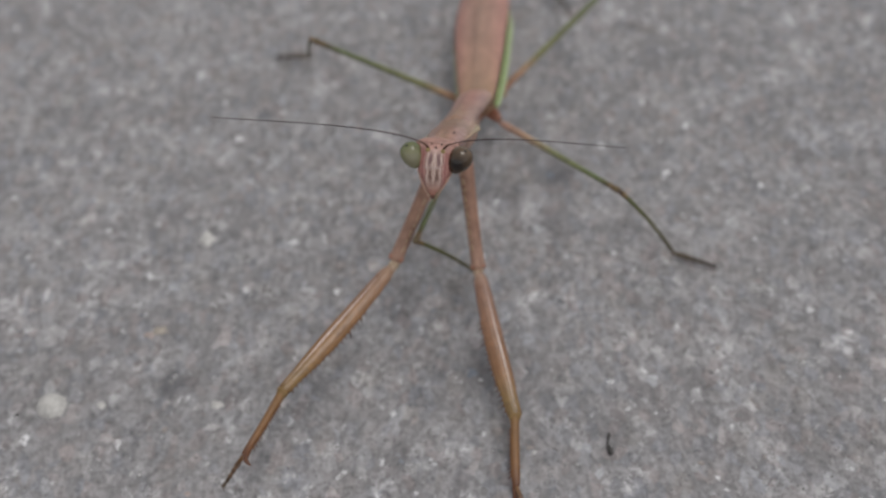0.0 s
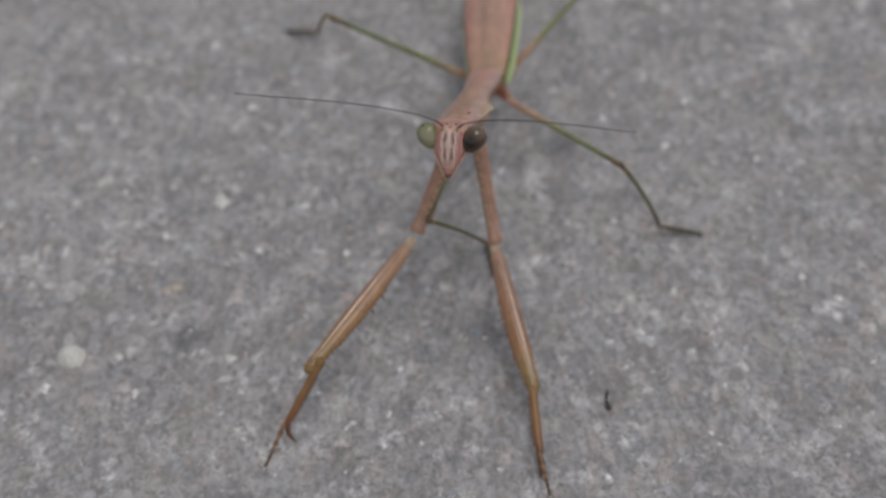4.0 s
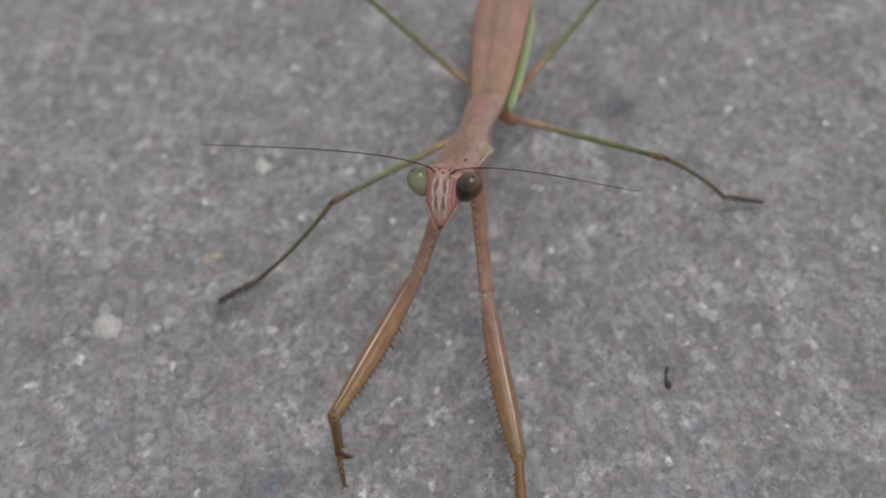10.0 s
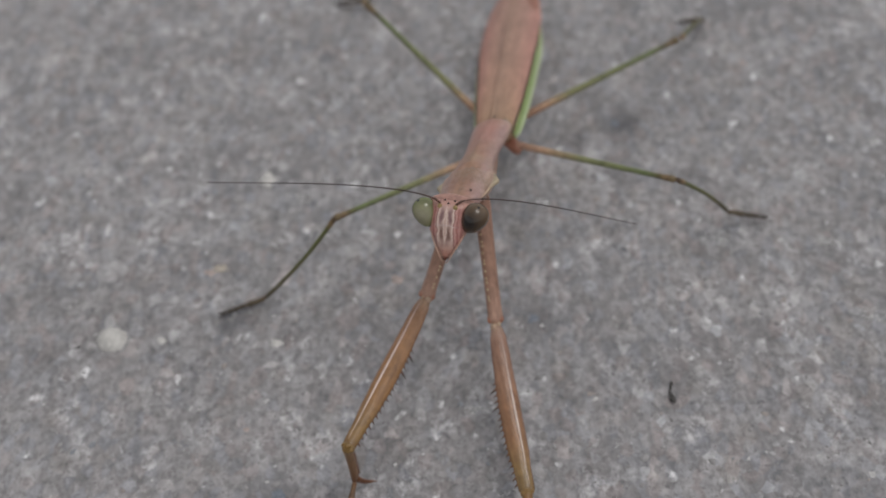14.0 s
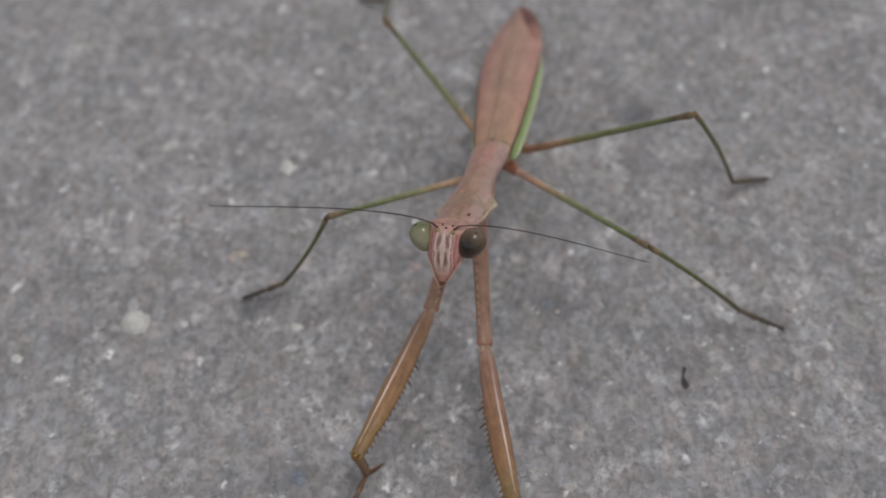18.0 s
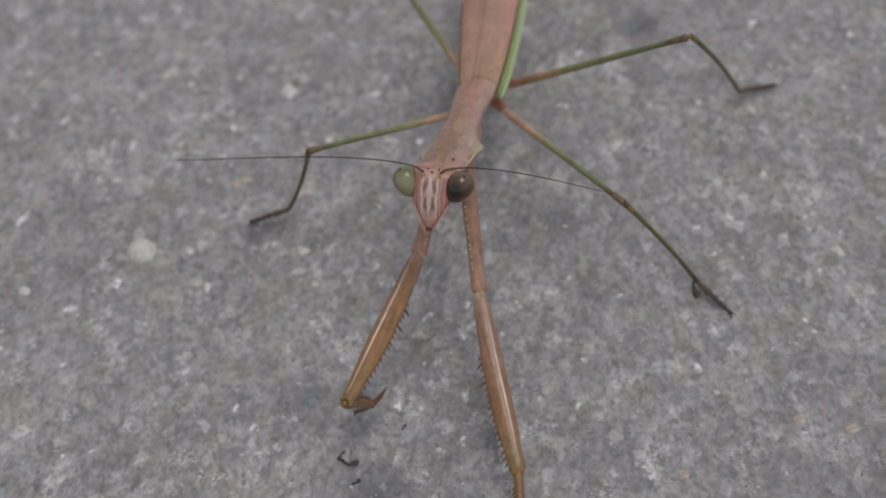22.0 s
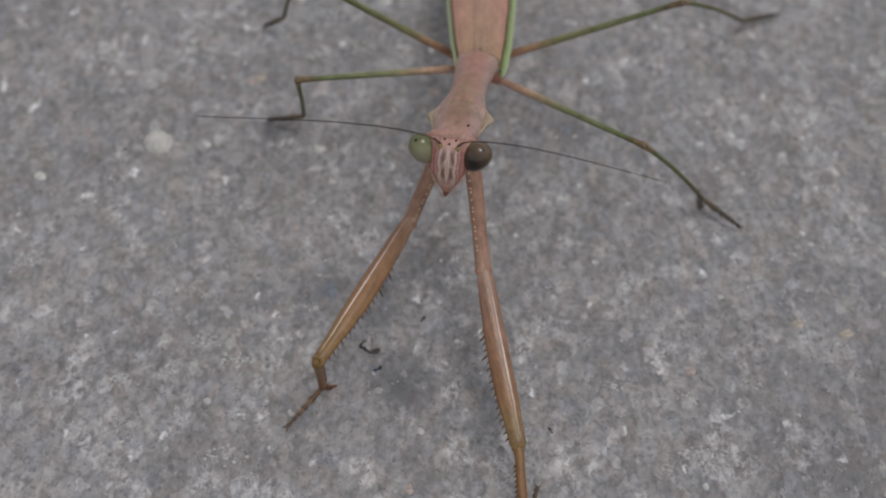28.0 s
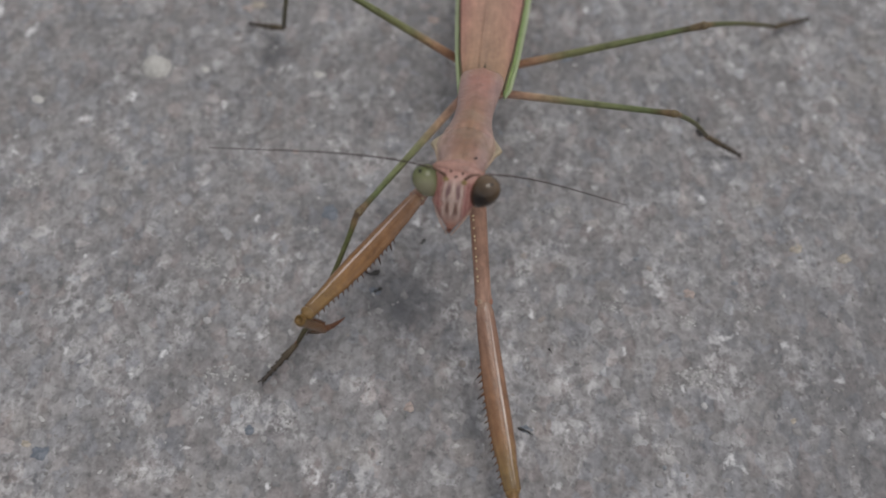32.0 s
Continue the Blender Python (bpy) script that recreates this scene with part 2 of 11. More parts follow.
TARSUS = chitin("tarsus_shell", [(0, (0.095, 0.07, 0.04)), (0.5, (0.055, 0.042, 0.028)), (1, (0.035, 0.027, 0.022))], 5, 0.5)
JOINT = chitin("reddish_joint", [(0, (0.3, 0.11, 0.065)), (1, (0.32, 0.15, 0.1))], 3, 0.4, 0.6)
KNEE = chitin("brown_knee", [(0, (0.155, 0.115, 0.06)), (1, (0.145, 0.105, 0.055))], 20, 0.4, 0.7)
THORAX = chitin("underbody_shell", [(0, (0.3, 0.18, 0.11)), (1, (0.3, 0.17, 0.1))], 20, 0.5)
SPINE = chitin("dark_spine", [(0, (0.2, 0.09, 0.04)), (0.5, (0.06, 0.025, 0.015)), (1, (0.015, 0.01, 0.008))], 0.9, 0.3)
# thigh ridge: its highlight is painted into the base colour, brightest past the middle
RIDGE_SHINE = chitin("ridge_highlight", [(0, (0.28, 0.17, 0.125)), (0.3, (0.4, 0.29, 0.24)), (0.6, (0.54, 0.43, 0.37)), (1, (0.34, 0.24, 0.16))], 17, 0.14, 0.4, 0.8)
COLLAR = chitin("pale_elbow", [(0, (0.42, 0.32, 0.22)), (1, (0.38, 0.24, 0.18))], 1, 0.35, 0.8)
DARK_LINE = chitin("dark_edge_line", [(0, (0.07, 0.05, 0.025)), (1, (0.12, 0.06, 0.045))], -24, 0.45, 0.4)
BEAD = chitin("cream_tubercle", [(0, (0.6, 0.5, 0.3)), (1, (0.62, 0.52, 0.32))], 11, 0.4, 0.1)
FEELER = chitin("antenna_shell", [(0, (0.09, 0.04, 0.026)), (0.1, (0.03, 0.011, 0.009)), (0.6, (0.016, 0.006, 0.006)), (1, (0.03, 0.013, 0.011))], 21.6, 0.45, 0.3)
SOCKET = chitin("yellowish_socket", [(0, (0.27, 0.19, 0.08)), (1, (0.27, 0.19, 0.08))], 1, 0.4)
BLACK = chitin("black_shiny_dot", [(0, (0.012, 0.008, 0.008)), (1, (0.012, 0.008, 0.008))], 1, 0.15)
PALP = chitin("pale_palp", [(0, (0.45, 0.27, 0.2)), (1, (0.55, 0.42, 0.34))], 4, 0.4)
OUTER = chitin("reddish_outer_edge", [(0, (0.2, 0.105, 0.075)), (1, (0.17, 0.095, 0.05))], 17, 0.3, 0.5)
NECK = chitin("neck_skin", [(0, ROSE), (1, ROSE)], 25, 0.45, 0.6)
CROWN = chitin("crown_skin", [(0, (0.33, 0.185, 0.15)), (1, (0.33, 0.185, 0.15))], 25, 0.4, 0.7, 0.4, 1500)
KNEE_F = chitin("olive_knee", [(0, (0.19, 0.112, 0.038)), (1, (0.18, 0.108, 0.038))], 20, 0.35, 0.6)
MOUTH = chitin("dark_mouth", [(0, (0.12, 0.05, 0.035)), (1, (0.12, 0.05, 0.035))], 1, 0.4)


def face_material():
    """Two dark bars over two grey ones between pale lines, reddish streaks at the cheeks."""
    m = Nodes("striped_face", rough=0.34, spec=0.45)
    wob = m.math("MULTIPLY", m.math("SUBTRACT", m.noise(1100, 3), 0.5), 0.0006)
    x = m.math("ADD", m.math("ABSOLUTE", m.axis(0)), wob)
    z = m.math("ADD", m.math("SUBTRACT", m.axis(2), 0.0005), wob)

    def window(v, a, b, soft):
        return m.math("MULTIPLY", m.span(v, a - soft, a + soft), m.span(v, b + soft, b - soft))

    c = m.mix(0.0, (0.37, 0.205, 0.168), (0, 0, 0))
    cheeks = m.ramp(m.span(x, 0.0006, 0.0018), [(0.0, (0.48, 0.314, 0.28)), (0.12, (0.26, 0.104, 0.09)), (0.3, (0.44, 0.247, 0.215)), (0.45, (0.25, 0.090, 0.078)), (0.6, (0.43, 0.223, 0.195)), (0.75, (0.3, 0.119, 0.1)), (1.0, (0.35, 0.199, 0.17))])
    c = m.mix(window(z, -0.0037, 0.0004, 0.0003), c, cheeks)
    pale = m.math("MULTIPLY", m.span(x, 0.0009, 0.0007), window(z, -0.0037, 0.0004, 0.0002))
    c = m.mix(m.math("MULTIPLY", pale, 0.9), c, (0.43, 0.3, 0.255))
    c = m.mix(m.math("MULTIPLY", window(x, 0.00005, 0.00013, 0.00005), window(z, -0.0028, 0.0004, 0.0002)), c, (0.55, 0.44, 0.38))
    c = m.mix(m.math("MULTIPLY", window(x, 0.00068, 0.00076, 0.00005), window(z, -0.0028, 0.0004, 0.0002)), c, (0.56, 0.45, 0.39))
    c = m.mix(window(x, 0.00082, 0.0009, 0.00005), c, (0.2, 0.095, 0.085))
    c = m.mix(m.math("MULTIPLY", window(x, 0.00026, 0.0006, 0.00008), window(z, -0.0012, 0.00025, 0.0003)), c, (0.18, 0.1, 0.1))
    c = m.mix(m.math("MULTIPLY", window(x, 0.00016, 0.00052, 0.00008), window(z, -0.0027, -0.0015, 0.0003)), c, (0.16, 0.085, 0.068))
    c = m.mix(m.math("MULTIPLY", window(x, 0.00008, 0.0004, 0.00012), m.math("MULTIPLY", window(z, -0.0033, -0.0028, 0.0003), 0.55)), c, (0.16, 0.085, 0.07))
    seam = m.math("MULTIPLY", window(z, -0.00138, -0.0013, 0.00004), m.span(x, 0.0013, 0.0009))
    c = m.mix(m.math("MULTIPLY", seam, 0.75), c, (0.46, 0.361, 0.34))
    c = m.mix(m.math("MULTIPLY", m.span(z, -0.0029, -0.0038), 0.7), c, (0.31, 0.14, 0.1))
    c = m.mix(0.4, c, m.ramp(m.noise(1500, 5, 0.7), [(0.3, 0.6), (0.5, 1.05), (0.75, 1.45)]), "MULTIPLY")
    specks = m.ramp(m.noise(4200, 2, 0.5), [(0.63, 0.0), (0.7, 1.0)])
    c = m.mix(m.math("MULTIPLY", specks, 0.45), c, (0.16, 0.06, 0.05))
    m.bump(m.noise(2600, 4), 0.3, 0.0002)
    return m.done(c)


def shield_material():
    """Rose cuticle with an ochre middle, dark keel and grooves, and grey sides."""
    m = Nodes("pronotum_shell", rough=0.3, spec=0.5)
    x = m.axis(0)
    ax = m.math("ABSOLUTE", x)
    wob = m.math("MULTIPLY", m.math("SUBTRACT", m.noise(500, 3), 0.5), 0.0008)
    y = m.math("ADD", m.axis(1), wob)
    c = m.ramp(m.span(y, 0.0019, 0.0252), [(0.0, (0.3, 0.157, 0.11)), (0.08, (0.37, 0.166, 0.135)), (0.3, (0.35, 0.183, 0.148)), (0.55, (0.32, 0.176, 0.125)), (0.75, (0.31, 0.171, 0.118)), (1.0, (0.33, 0.180, 0.14))])
    c = m.mix(m.math("MULTIPLY", m.span(ax, 0.0008, 0.0016), 0.7), c, (0.36, 0.245, 0.232))
    c = m.mix(m.math("MULTIPLY", m.span(ax, 0.0018, 0.0023), 0.6), c, (0.5, 0.35, 0.27))
    mid = m.math("MULTIPLY", m.span(ax, 0.0007, 0.0002), m.span(y, 0.0098, 0.0145))
    c = m.mix(m.math("MULTIPLY", mid, 0.7), c, (0.26, 0.147, 0.09))

    strands = m.n("Mapping")
    m.put(strands, "Vector", m.coords())
    m.put(strands, "Scale", (1.0, 0.16, 1.0))

    def line(v, at, wide):
        return m.span(m.math("ABSOLUTE", m.math("SUBTRACT", v, at)), wide, wide * 0.3)

    keel = m.math("MULTIPLY", line(x, 0.0, 0.00016), m.span(y, 0.0079, 0.0144))
    arc = line(m.math("SUBTRACT", y, m.math("MULTIPLY", m.math("POWER", ax, 2.0), 900.0)), 0.0174, 0.0004)
    ribs = m.math("MULTIPLY", line(ax, 0.00085, 0.00016), m.math("MULTIPLY", m.span(y, 0.0162, 0.018), m.span(y, 0.0232, 0.0212)))
    furrows = m.math("MULTIPLY", m.ramp(m.noise(1900, 2, 0.5, strands.outputs[0]), [(0.5, 0.0), (0.62, 1.0)]), m.math("MULTIPLY", m.span(y, 0.0155, 0.0175), m.span(y, 0.0238, 0.022)))
    for mark, force in ((keel, 0.5), (arc, 0.55), (ribs, 0.5), (furrows, 0.6)):
        c = m.mix(m.math("MULTIPLY", mark, force), c, (0.19, 0.1, 0.065))
    c = m.mix(m.math("MULTIPLY", m.ramp(m.noise(330, 4, 0.6), [(0.45, 0.0), (0.65, 1.0)]), 0.4), c, (0.33, 0.245, 0.175))
    c = m.mix(0.7, c, m.ramp(m.noise(700, 5, 0.7), [(0.3, 0.62), (0.5, 1.0), (0.75, 1.3)]), "MULTIPLY")
    c = m.mix(0.6, c, m.ramp(m.noise(2600, 4, 0.7), [(0.3, 0.65), (0.7, 1.3)]), "MULTIPLY")
    m.bump(m.noise(1500, 5, 0.7), 0.5, 0.0003)
    return m.done(c)


def eye_material(name, core, rim, rough):
    """A glossy compound eye with its one dark false pupil."""
    m = Nodes(name, rough=rough, spec=0.4)
    m.b.inputs["Coat Weight"].default_value = 0.3
    m.b.inputs["Coat Roughness"].default_value = 0.04
    spot = m.n("VectorMath")
    spot.operation = "DISTANCE"
    m.put(spot, "i0", m.coords())
    m.put(spot, "i1", (0.0, 0.00062, 0.0012))
    front = m.n("VectorMath")
    front.operation = "DISTANCE"
    m.put(front, "i0", m.coords())
    m.put(front, "i1", (0.0, 0.00105, -0.0003))
    c = m.ramp(m.span(front.outputs["Value"], 0.0003, 0.0019), [(0.0, core), (0.95, rim), (1.0, rim)])
    c = m.mix(0.4, c, m.ramp(m.noise(900, 4, 0.6), [(0.3, 0.6), (0.7, 1.35)]), "MULTIPLY")
    c = m.mix(m.span(spot.outputs["Value"], 0.00019, 0.00013), c, (0.008, 0.007, 0.006))
    m.bump(m.noise(9000, 2), 0.08, 0.0001)
    return m.done(c)


def wing_material():
    m = Nodes("brown_wing_cover", rough=0.42, spec=0.4)
    stretch = m.n("Mapping")
    m.put(stretch, "Vector", m.coords())
    m.put(stretch, "Scale", (1.0, 0.1, 1.0))
    m.put(stretch, "Rotation", (0.0, 0.0, radians(5)))
    vein = m.noise(2200, 4, 0.6, stretch.outputs[0])
    y = m.span(m.axis(1), 0.001, -0.039)
    ax = m.math("ABSOLUTE", m.axis(0))
    c = m.ramp(y, [(0.0, (0.31, 0.187, 0.115)), (0.1, (0.36, 0.211, 0.14)), (0.25, (0.37, 0.208, 0.148)), (0.45, (0.35, 0.2, 0.15)), (0.8, (0.345, 0.198, 0.155)), (0.95, (0.28, 0.14, 0.11)), (1.0, (0.2, 0.085, 0.065))])
    c = m.mix(m.math("MULTIPLY", m.span(ax, 0.0017, 0.0031), 0.6), c, (0.38, 0.175, 0.145))
    c = m.mix(m.math("MULTIPLY", m.span(ax, 0.0016, 0.0), 0.45), c, (0.265, 0.175, 0.12))
    slant = m.n("Mapping")
    m.put(slant, "Vector", m.coords())
    m.put(slant, "Rotation", (0.0, 0.0, radians(-32)))
    m.put(slant, "Scale", (1.0, 0.2, 1.0))
    c = m.mix(0.5, c, m.ramp(m.noise(1100, 3, 0.6, slant.outputs[0]), [(0.3, 0.72), (0.5, 1.0), (0.7, 1.22)]), "MULTIPLY")
    c = m.mix(0.45, c, m.ramp(vein, [(0.3, 0.75), (0.5, 1.0), (0.7, 1.25)]), "MULTIPLY")
    c = m.mix(0.5, c, m.ramp(m.noise(330, 5, 0.65), [(0.3, 0.65), (0.7, 1.3)]), "MULTIPLY")
    c = m.mix(0.4, c, m.ramp(m.noise(2400, 3, 0.6), [(0.3, 0.7), (0.7, 1.3)]), "MULTIPLY")
    m.bump(vein, 0.45, 0.0004)
    return m.done(c)


FACE = face_material()
PRONOTUM = shield_material()
EYE_GREEN = eye_material("green_eye", (0.215, 0.2, 0.13), (0.1, 0.115, 0.035), 0.2)
EYE_DARK = eye_material("dark_eye", (0.006, 0.003, 0.002), (0.1, 0.062, 0.032), 0.22)
WING = wing_material()
MARGIN = chitin("green_margin", [(0, (0.19, 0.26, 0.09)), (0.3, (0.2, 0.28, 0.1)), (1, (0.27, 0.33, 0.16))], -24, 0.45, 0.4)
MARGIN_PALE = chitin("pale_green_margin", [(0, (0.33, 0.39, 0.22)), (1, (0.38, 0.42, 0.28))], -24, 0.4, 0.2)
LOBE = chitin("greenish_lobe", [(0, (0.37, 0.25, 0.17)), (0.9, (0.33, 0.27, 0.185)), (1, (0.4, 0.28, 0.2))], 22, 0.4, 0.4)
WINGTIP = chitin("dark_wing_end", [(0, (0.14, 0.05, 0.04)), (0.75, (0.3, 0.14, 0.1)), (0.85, (0.1, 0.035, 0.03)), (1, (0.16, 0.06, 0.045))], -39, 0.45)


# ---- mesh helpers, all in millimetres ----
def mesh_of(name, verts, faces, material, smooth=True):
    me = bpy.data.meshes.new(name)
    me.from_pydata([(x * 0.001, y * 0.001, z * 0.001) for x, y, z in verts], [], faces)
    me.materials.append(material)
    if smooth:
        me.polygons.foreach_set("use_smooth", [True] * len(me.polygons))
    me.update()
    return me


def part(name, me, parent, label="", at=None):
    ob = new(name, me)
    ob.parent = parent
    if at is not None:
        ob.matrix_basis = at
    return tagged(ob, label)


def loft(sections, n=14, bend=None):
    """A closed body through rings along y: (y, middle x, middle z, half width, half height)."""
    verts, faces = [], []
    for y, cx, cz, rx, rz in sections:
        for k in range(n):
            a = 2 * math.pi * k / n
            verts.append((cx + rx * math.cos(a), y, cz + rz * math.sin(a)))
    rows = len(sections)
    for i in range(rows - 1):
        for k in range(n):
            a, b = i * n + k, i * n + (k + 1) % n
            faces.append((a, b, b + n, a + n))
    faces.append(tuple(range(n)))
    faces.append(tuple(range((rows - 1) * n, rows * n))[::-1])
    return verts, faces


def refine(sections, steps=4):
    """More rings between the given ones, on smooth curves."""
    out, m = [], len(sections)
    for i in range(m - 1):
        p0, p1, p2, p3 = (sections[max(0, min(m - 1, i + k))] for k in (-1, 0, 1, 2))
        for s in range(steps):
            u = s / steps
            row = []
            for a, b, c, d in zip(p0, p1, p2, p3):
                row.append(0.5 * (2 * b + (c - a) * u + (2 * a - 5 * b + 4 * c - d) * u * u + (3 * b - a - 3 * c + d) * u ** 3))
            row[3], row[4] = max(row[3], 0.01), max(row[4], 0.01)
            out.append(tuple(row))
    return out + [sections[-1]]


def tube(points, radii, n=8):
    """A round rod through points in space."""
    pts = [Vector(p) for p in points]
    verts, faces = [], []
    side = None
    for i, p in enumerate(pts):
        d = (pts[min(i + 1, len(pts) - 1)] - pts[max(i - 1, 0)]).normalized()
        if side is None:
            side = d.orthogonal().normalized()
        side = (side - d * side.dot(d)).normalized()
        up = d.cross(side)
        for k in range(n):
            a = 2 * math.pi * k / n
            verts.append(tuple(p + (side * math.cos(a) + up * math.sin(a)) * radii[i]))
    for i in range(len(pts) - 1):
        for k in range(n):
            a, b = i * n + k, i * n + (k + 1) % n
            faces.append((a, b, b + n, a + n))
    faces.append(tuple(range(n))[::-1])
    faces.append(tuple(range((len(pts) - 1) * n, len(pts) * n)))
    return verts, faces


def merge(*shapes):
    verts, faces = [], []
    for v, f in shapes:
        k = len(verts)
        verts += v
        faces += [tuple(i + k for i in q) for q in f]
    return verts, faces


def ball(c, r, n=10, m=7):
    verts, faces = [], []
    for i in range(m + 1):
        a = math.pi * i / m
        for k in range(n):
            b = 2 * math.pi * k / n
            verts.append((c[0] + r[0] * math.sin(a) * math.cos(b), c[1] + r[1] * math.sin(a) * math.sin(b), c[2] + r[2] * math.cos(a)))
    for i in range(m):
        for k in range(n):
            a, b = i * n + k, i * n + (k + 1) % n
            faces.append((a, a + n, b + n, b))
    return verts, faces


# ---- ground: one sheet of worn concrete ----
def ground_height(x, y):
    """Relief of the slab in millimetres at a place in millimetres."""
    p = Vector((x, y, 3.0))
    fade = max(0.0, 1 - max(abs(x), abs(y)) / 400)
    h = 0.2 * noise.noise(p * 0.16) + 0.16 * noise.noise(p * 0.55) + 0.11 * noise.noise(p * 1.2)
    return h * fade


def spacing(lo, hi, step):
    inner = [lo + step * i for i in range(int((hi - lo) / step) + 1)]
    outer, d = [], step
    reach = 0.0
    while reach < 600000:
        d *= 1.55
        reach += d
        outer.append(reach)
    return [lo - o for o in reversed(outer)] + inner + [inner[-1] + o for o in outer]


def build_ground():
    xs, ys = spacing(-84, 72, 0.6), spacing(-100, 84, 0.6)
    verts = [(x, y, ground_height(x, y)) for y in ys for x in xs]
    w = len(xs)
    faces = [(j * w + i, j * w + i + 1, j * w + w + i + 1, j * w + w + i) for j in range(len(ys) - 1) for i in range(w - 1)]
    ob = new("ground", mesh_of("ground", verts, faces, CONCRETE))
    return tagged(ob, "weathered grey concrete slab with speckled exposed grit", "ground", kind="structure")


ground = build_ground()


def pebble(seed, n=13, flat=0.45, uneven=1.0):
    """An uneven, half sunk stone of radius 1."""
    rng = random.Random(seed)
    verts, faces = [], []
    turn = rng.random() * 6
    out = [1 + rng.uniform(-0.4, 0.25) * uneven for _ in range(n)]
    for r, z in ((1.02, -0.5), (1.0, 0.05), (0.72, 0.72), (0.34, 0.98)):
        for k in range(n):
            a = turn + 2 * math.pi * k / n
            q = r * out[k] * (1 + rng.uniform(-0.06, 0.06))
            verts.append((q * math.cos(a), q * math.sin(a) * (0.86 if uneven > 0.2 else 1.0), flat * z * (1 + rng.uniform(-0.1, 0.1))))
    for i in range(3):
        for k in range(n):
            a, b = i * n + k, i * n + (k + 1) % n
            faces.append((a, b, b + n, a + n))
    faces.append(tuple(range(3 * n, 4 * n)))
    return verts, faces


def stones(places, material, word, flat=0.2):
    """Larger grit that can be told apart: (x, y, radius) in millimetres."""
    for i, (x, y, r) in enumerate(places):
        v, f = pebble(i * 7 + len(word), flat=flat) if r < 1.6 else pebble(4, 26, flat, 0.1)
        if material == LIGHT_STONE:
            rng = random.Random(i * 13 + len(word) + int(x * 10))
            lumps = []
            for k in range(34):
                a, q, size = rng.random() * 6.28, rng.random() ** 0.7 * 1.2, rng.uniform(0.07, 0.2)
                pv, pf = pebble(k + i * 31, 9, flat)
                lumps.append(([(px * size + q * math.cos(a) * 1.25, py * size + q * math.sin(a) * 0.7, pz * 0.8) for px, py, pz in pv], pf))
            v, f = merge(*lumps)
        me = mesh_of("stone", [(a * r, b * r, c * r) for a, b, c in v], f, material)
        ob = part("stone", me, ground, word)
        ob.location = (x / 1000, y / 1000, (ground_height(x, y) - 0.02) / 1000)


stones([(-47.4, -30.7, 1.75)], WHITE_STONE, "cream white pebble set in the concrete", 0.7)
stones([(-29.1, -31.0, 0.8), (-59.7, -35.7, 0.75), (-41.9, -30.7, 0.6), (-33.2, -6.3, 1.25)], WHITE_STONE, "small bright white grit stone", 0.18)
stones([(19.8, -15.9, 1.3), (-19.1, 4.1, 1.2), (-45.3, -10.0, 0.9), (-2.8, -49.0, 0.7), (-1.8, -48.6, 0.7), (-3.9, -49.2, 0.6), (-6.3, -39.3, 0.8), (-7.7, -39.5, 0.7),
        (28.4, -48.3, 0.5), (7.2, -43.4, 0.7), (-28.2, -52.0, 0.7), (-40.5, -54.3, 0.45), (-35.5, -61.7, 0.5), (-51.2, -62.5, 0.4)], LIGHT_STONE, "pale grey grit stone", 0.12)
stones([(-32.9, -71.3, 0.7), (9.3, -68.6, 0.8), (11.3, -69.2, 0.7), (-34.8, -58.4, 0.8), (-45.8, -65.6, 0.6), (15.7, -60.3, 0.8), (6.8, -69.6, 0.7), (-42.7, 9.3, 1.2),
        (39.3, -0.2, 1.1), (32.0, -16.5, 1.0), (28.0, 12.0, 1.0), (34.5, 6.0, 0.9), (-28.0, -57.0, 0.6)], LIGHT_STONE, "pale grey grit stone", 0.12)
stones([(-25.3, -15.2, 1.3), (-28.9, -9.3, 1.2), (42.7, 24.9, 1.5), (22.8, 30.2, 1.2), (-55.1, 20.1, 1.5), (35.1, -27.0, 1.2), (-51.7, -25.9, 1.2), (9.5, -61.8, 1.0), (10.0, -68.0, 1.5), (-35.4, -58.6, 1.5),
        (-35.3, -69.2, 1.4), (-58.8, -46.8, 1.2), (-46.2, -61.2, 1.1), (-26.0, -14.0, 0.9), (-7.0, -56.5, 0.9), (-39.0, -56.5, 1.2), (2.0, -60.5, 1.0), (31.8, -16.2, 0.9)], LIGHT_STONE, "pale grey crusted grit", 0.1)
stones([(-31.0, -42.0, 0.55), (10.0, -58.8, 0.65), (-17.7, -72.1, 0.6), (-38.0, -21.0, 0.8), (18.8, 0.0, 0.6), (-16.4, -21.9, 0.75), (26.3, 14.3, 0.65)], PINK_STONE, "pinkish grit stone", 0.14)
stones([(21.6, -53.0, 0.8), (26.3, -54.2, 0.75), (18.5, -72.6, 0.45), (-37.0, -20.4, 0.7), (-52.8, -76.8, 0.55)], TAN_STONE, "tan grit stone", 0.14)
stones([(-21.4, -59.5, 0.7), (-26.6, -49.8, 1.1), (-6.8, -74.1, 0.65), (-1.2, -27.6, 0.8), (-51.3, -77.6, 0.85), (-32.5, -74.8, 0.6), (9.4, 3.0, 0.9), (9.2, 3.4, 0.9)], BLUE_STONE, "dull blue-grey grit stone", 0.1)


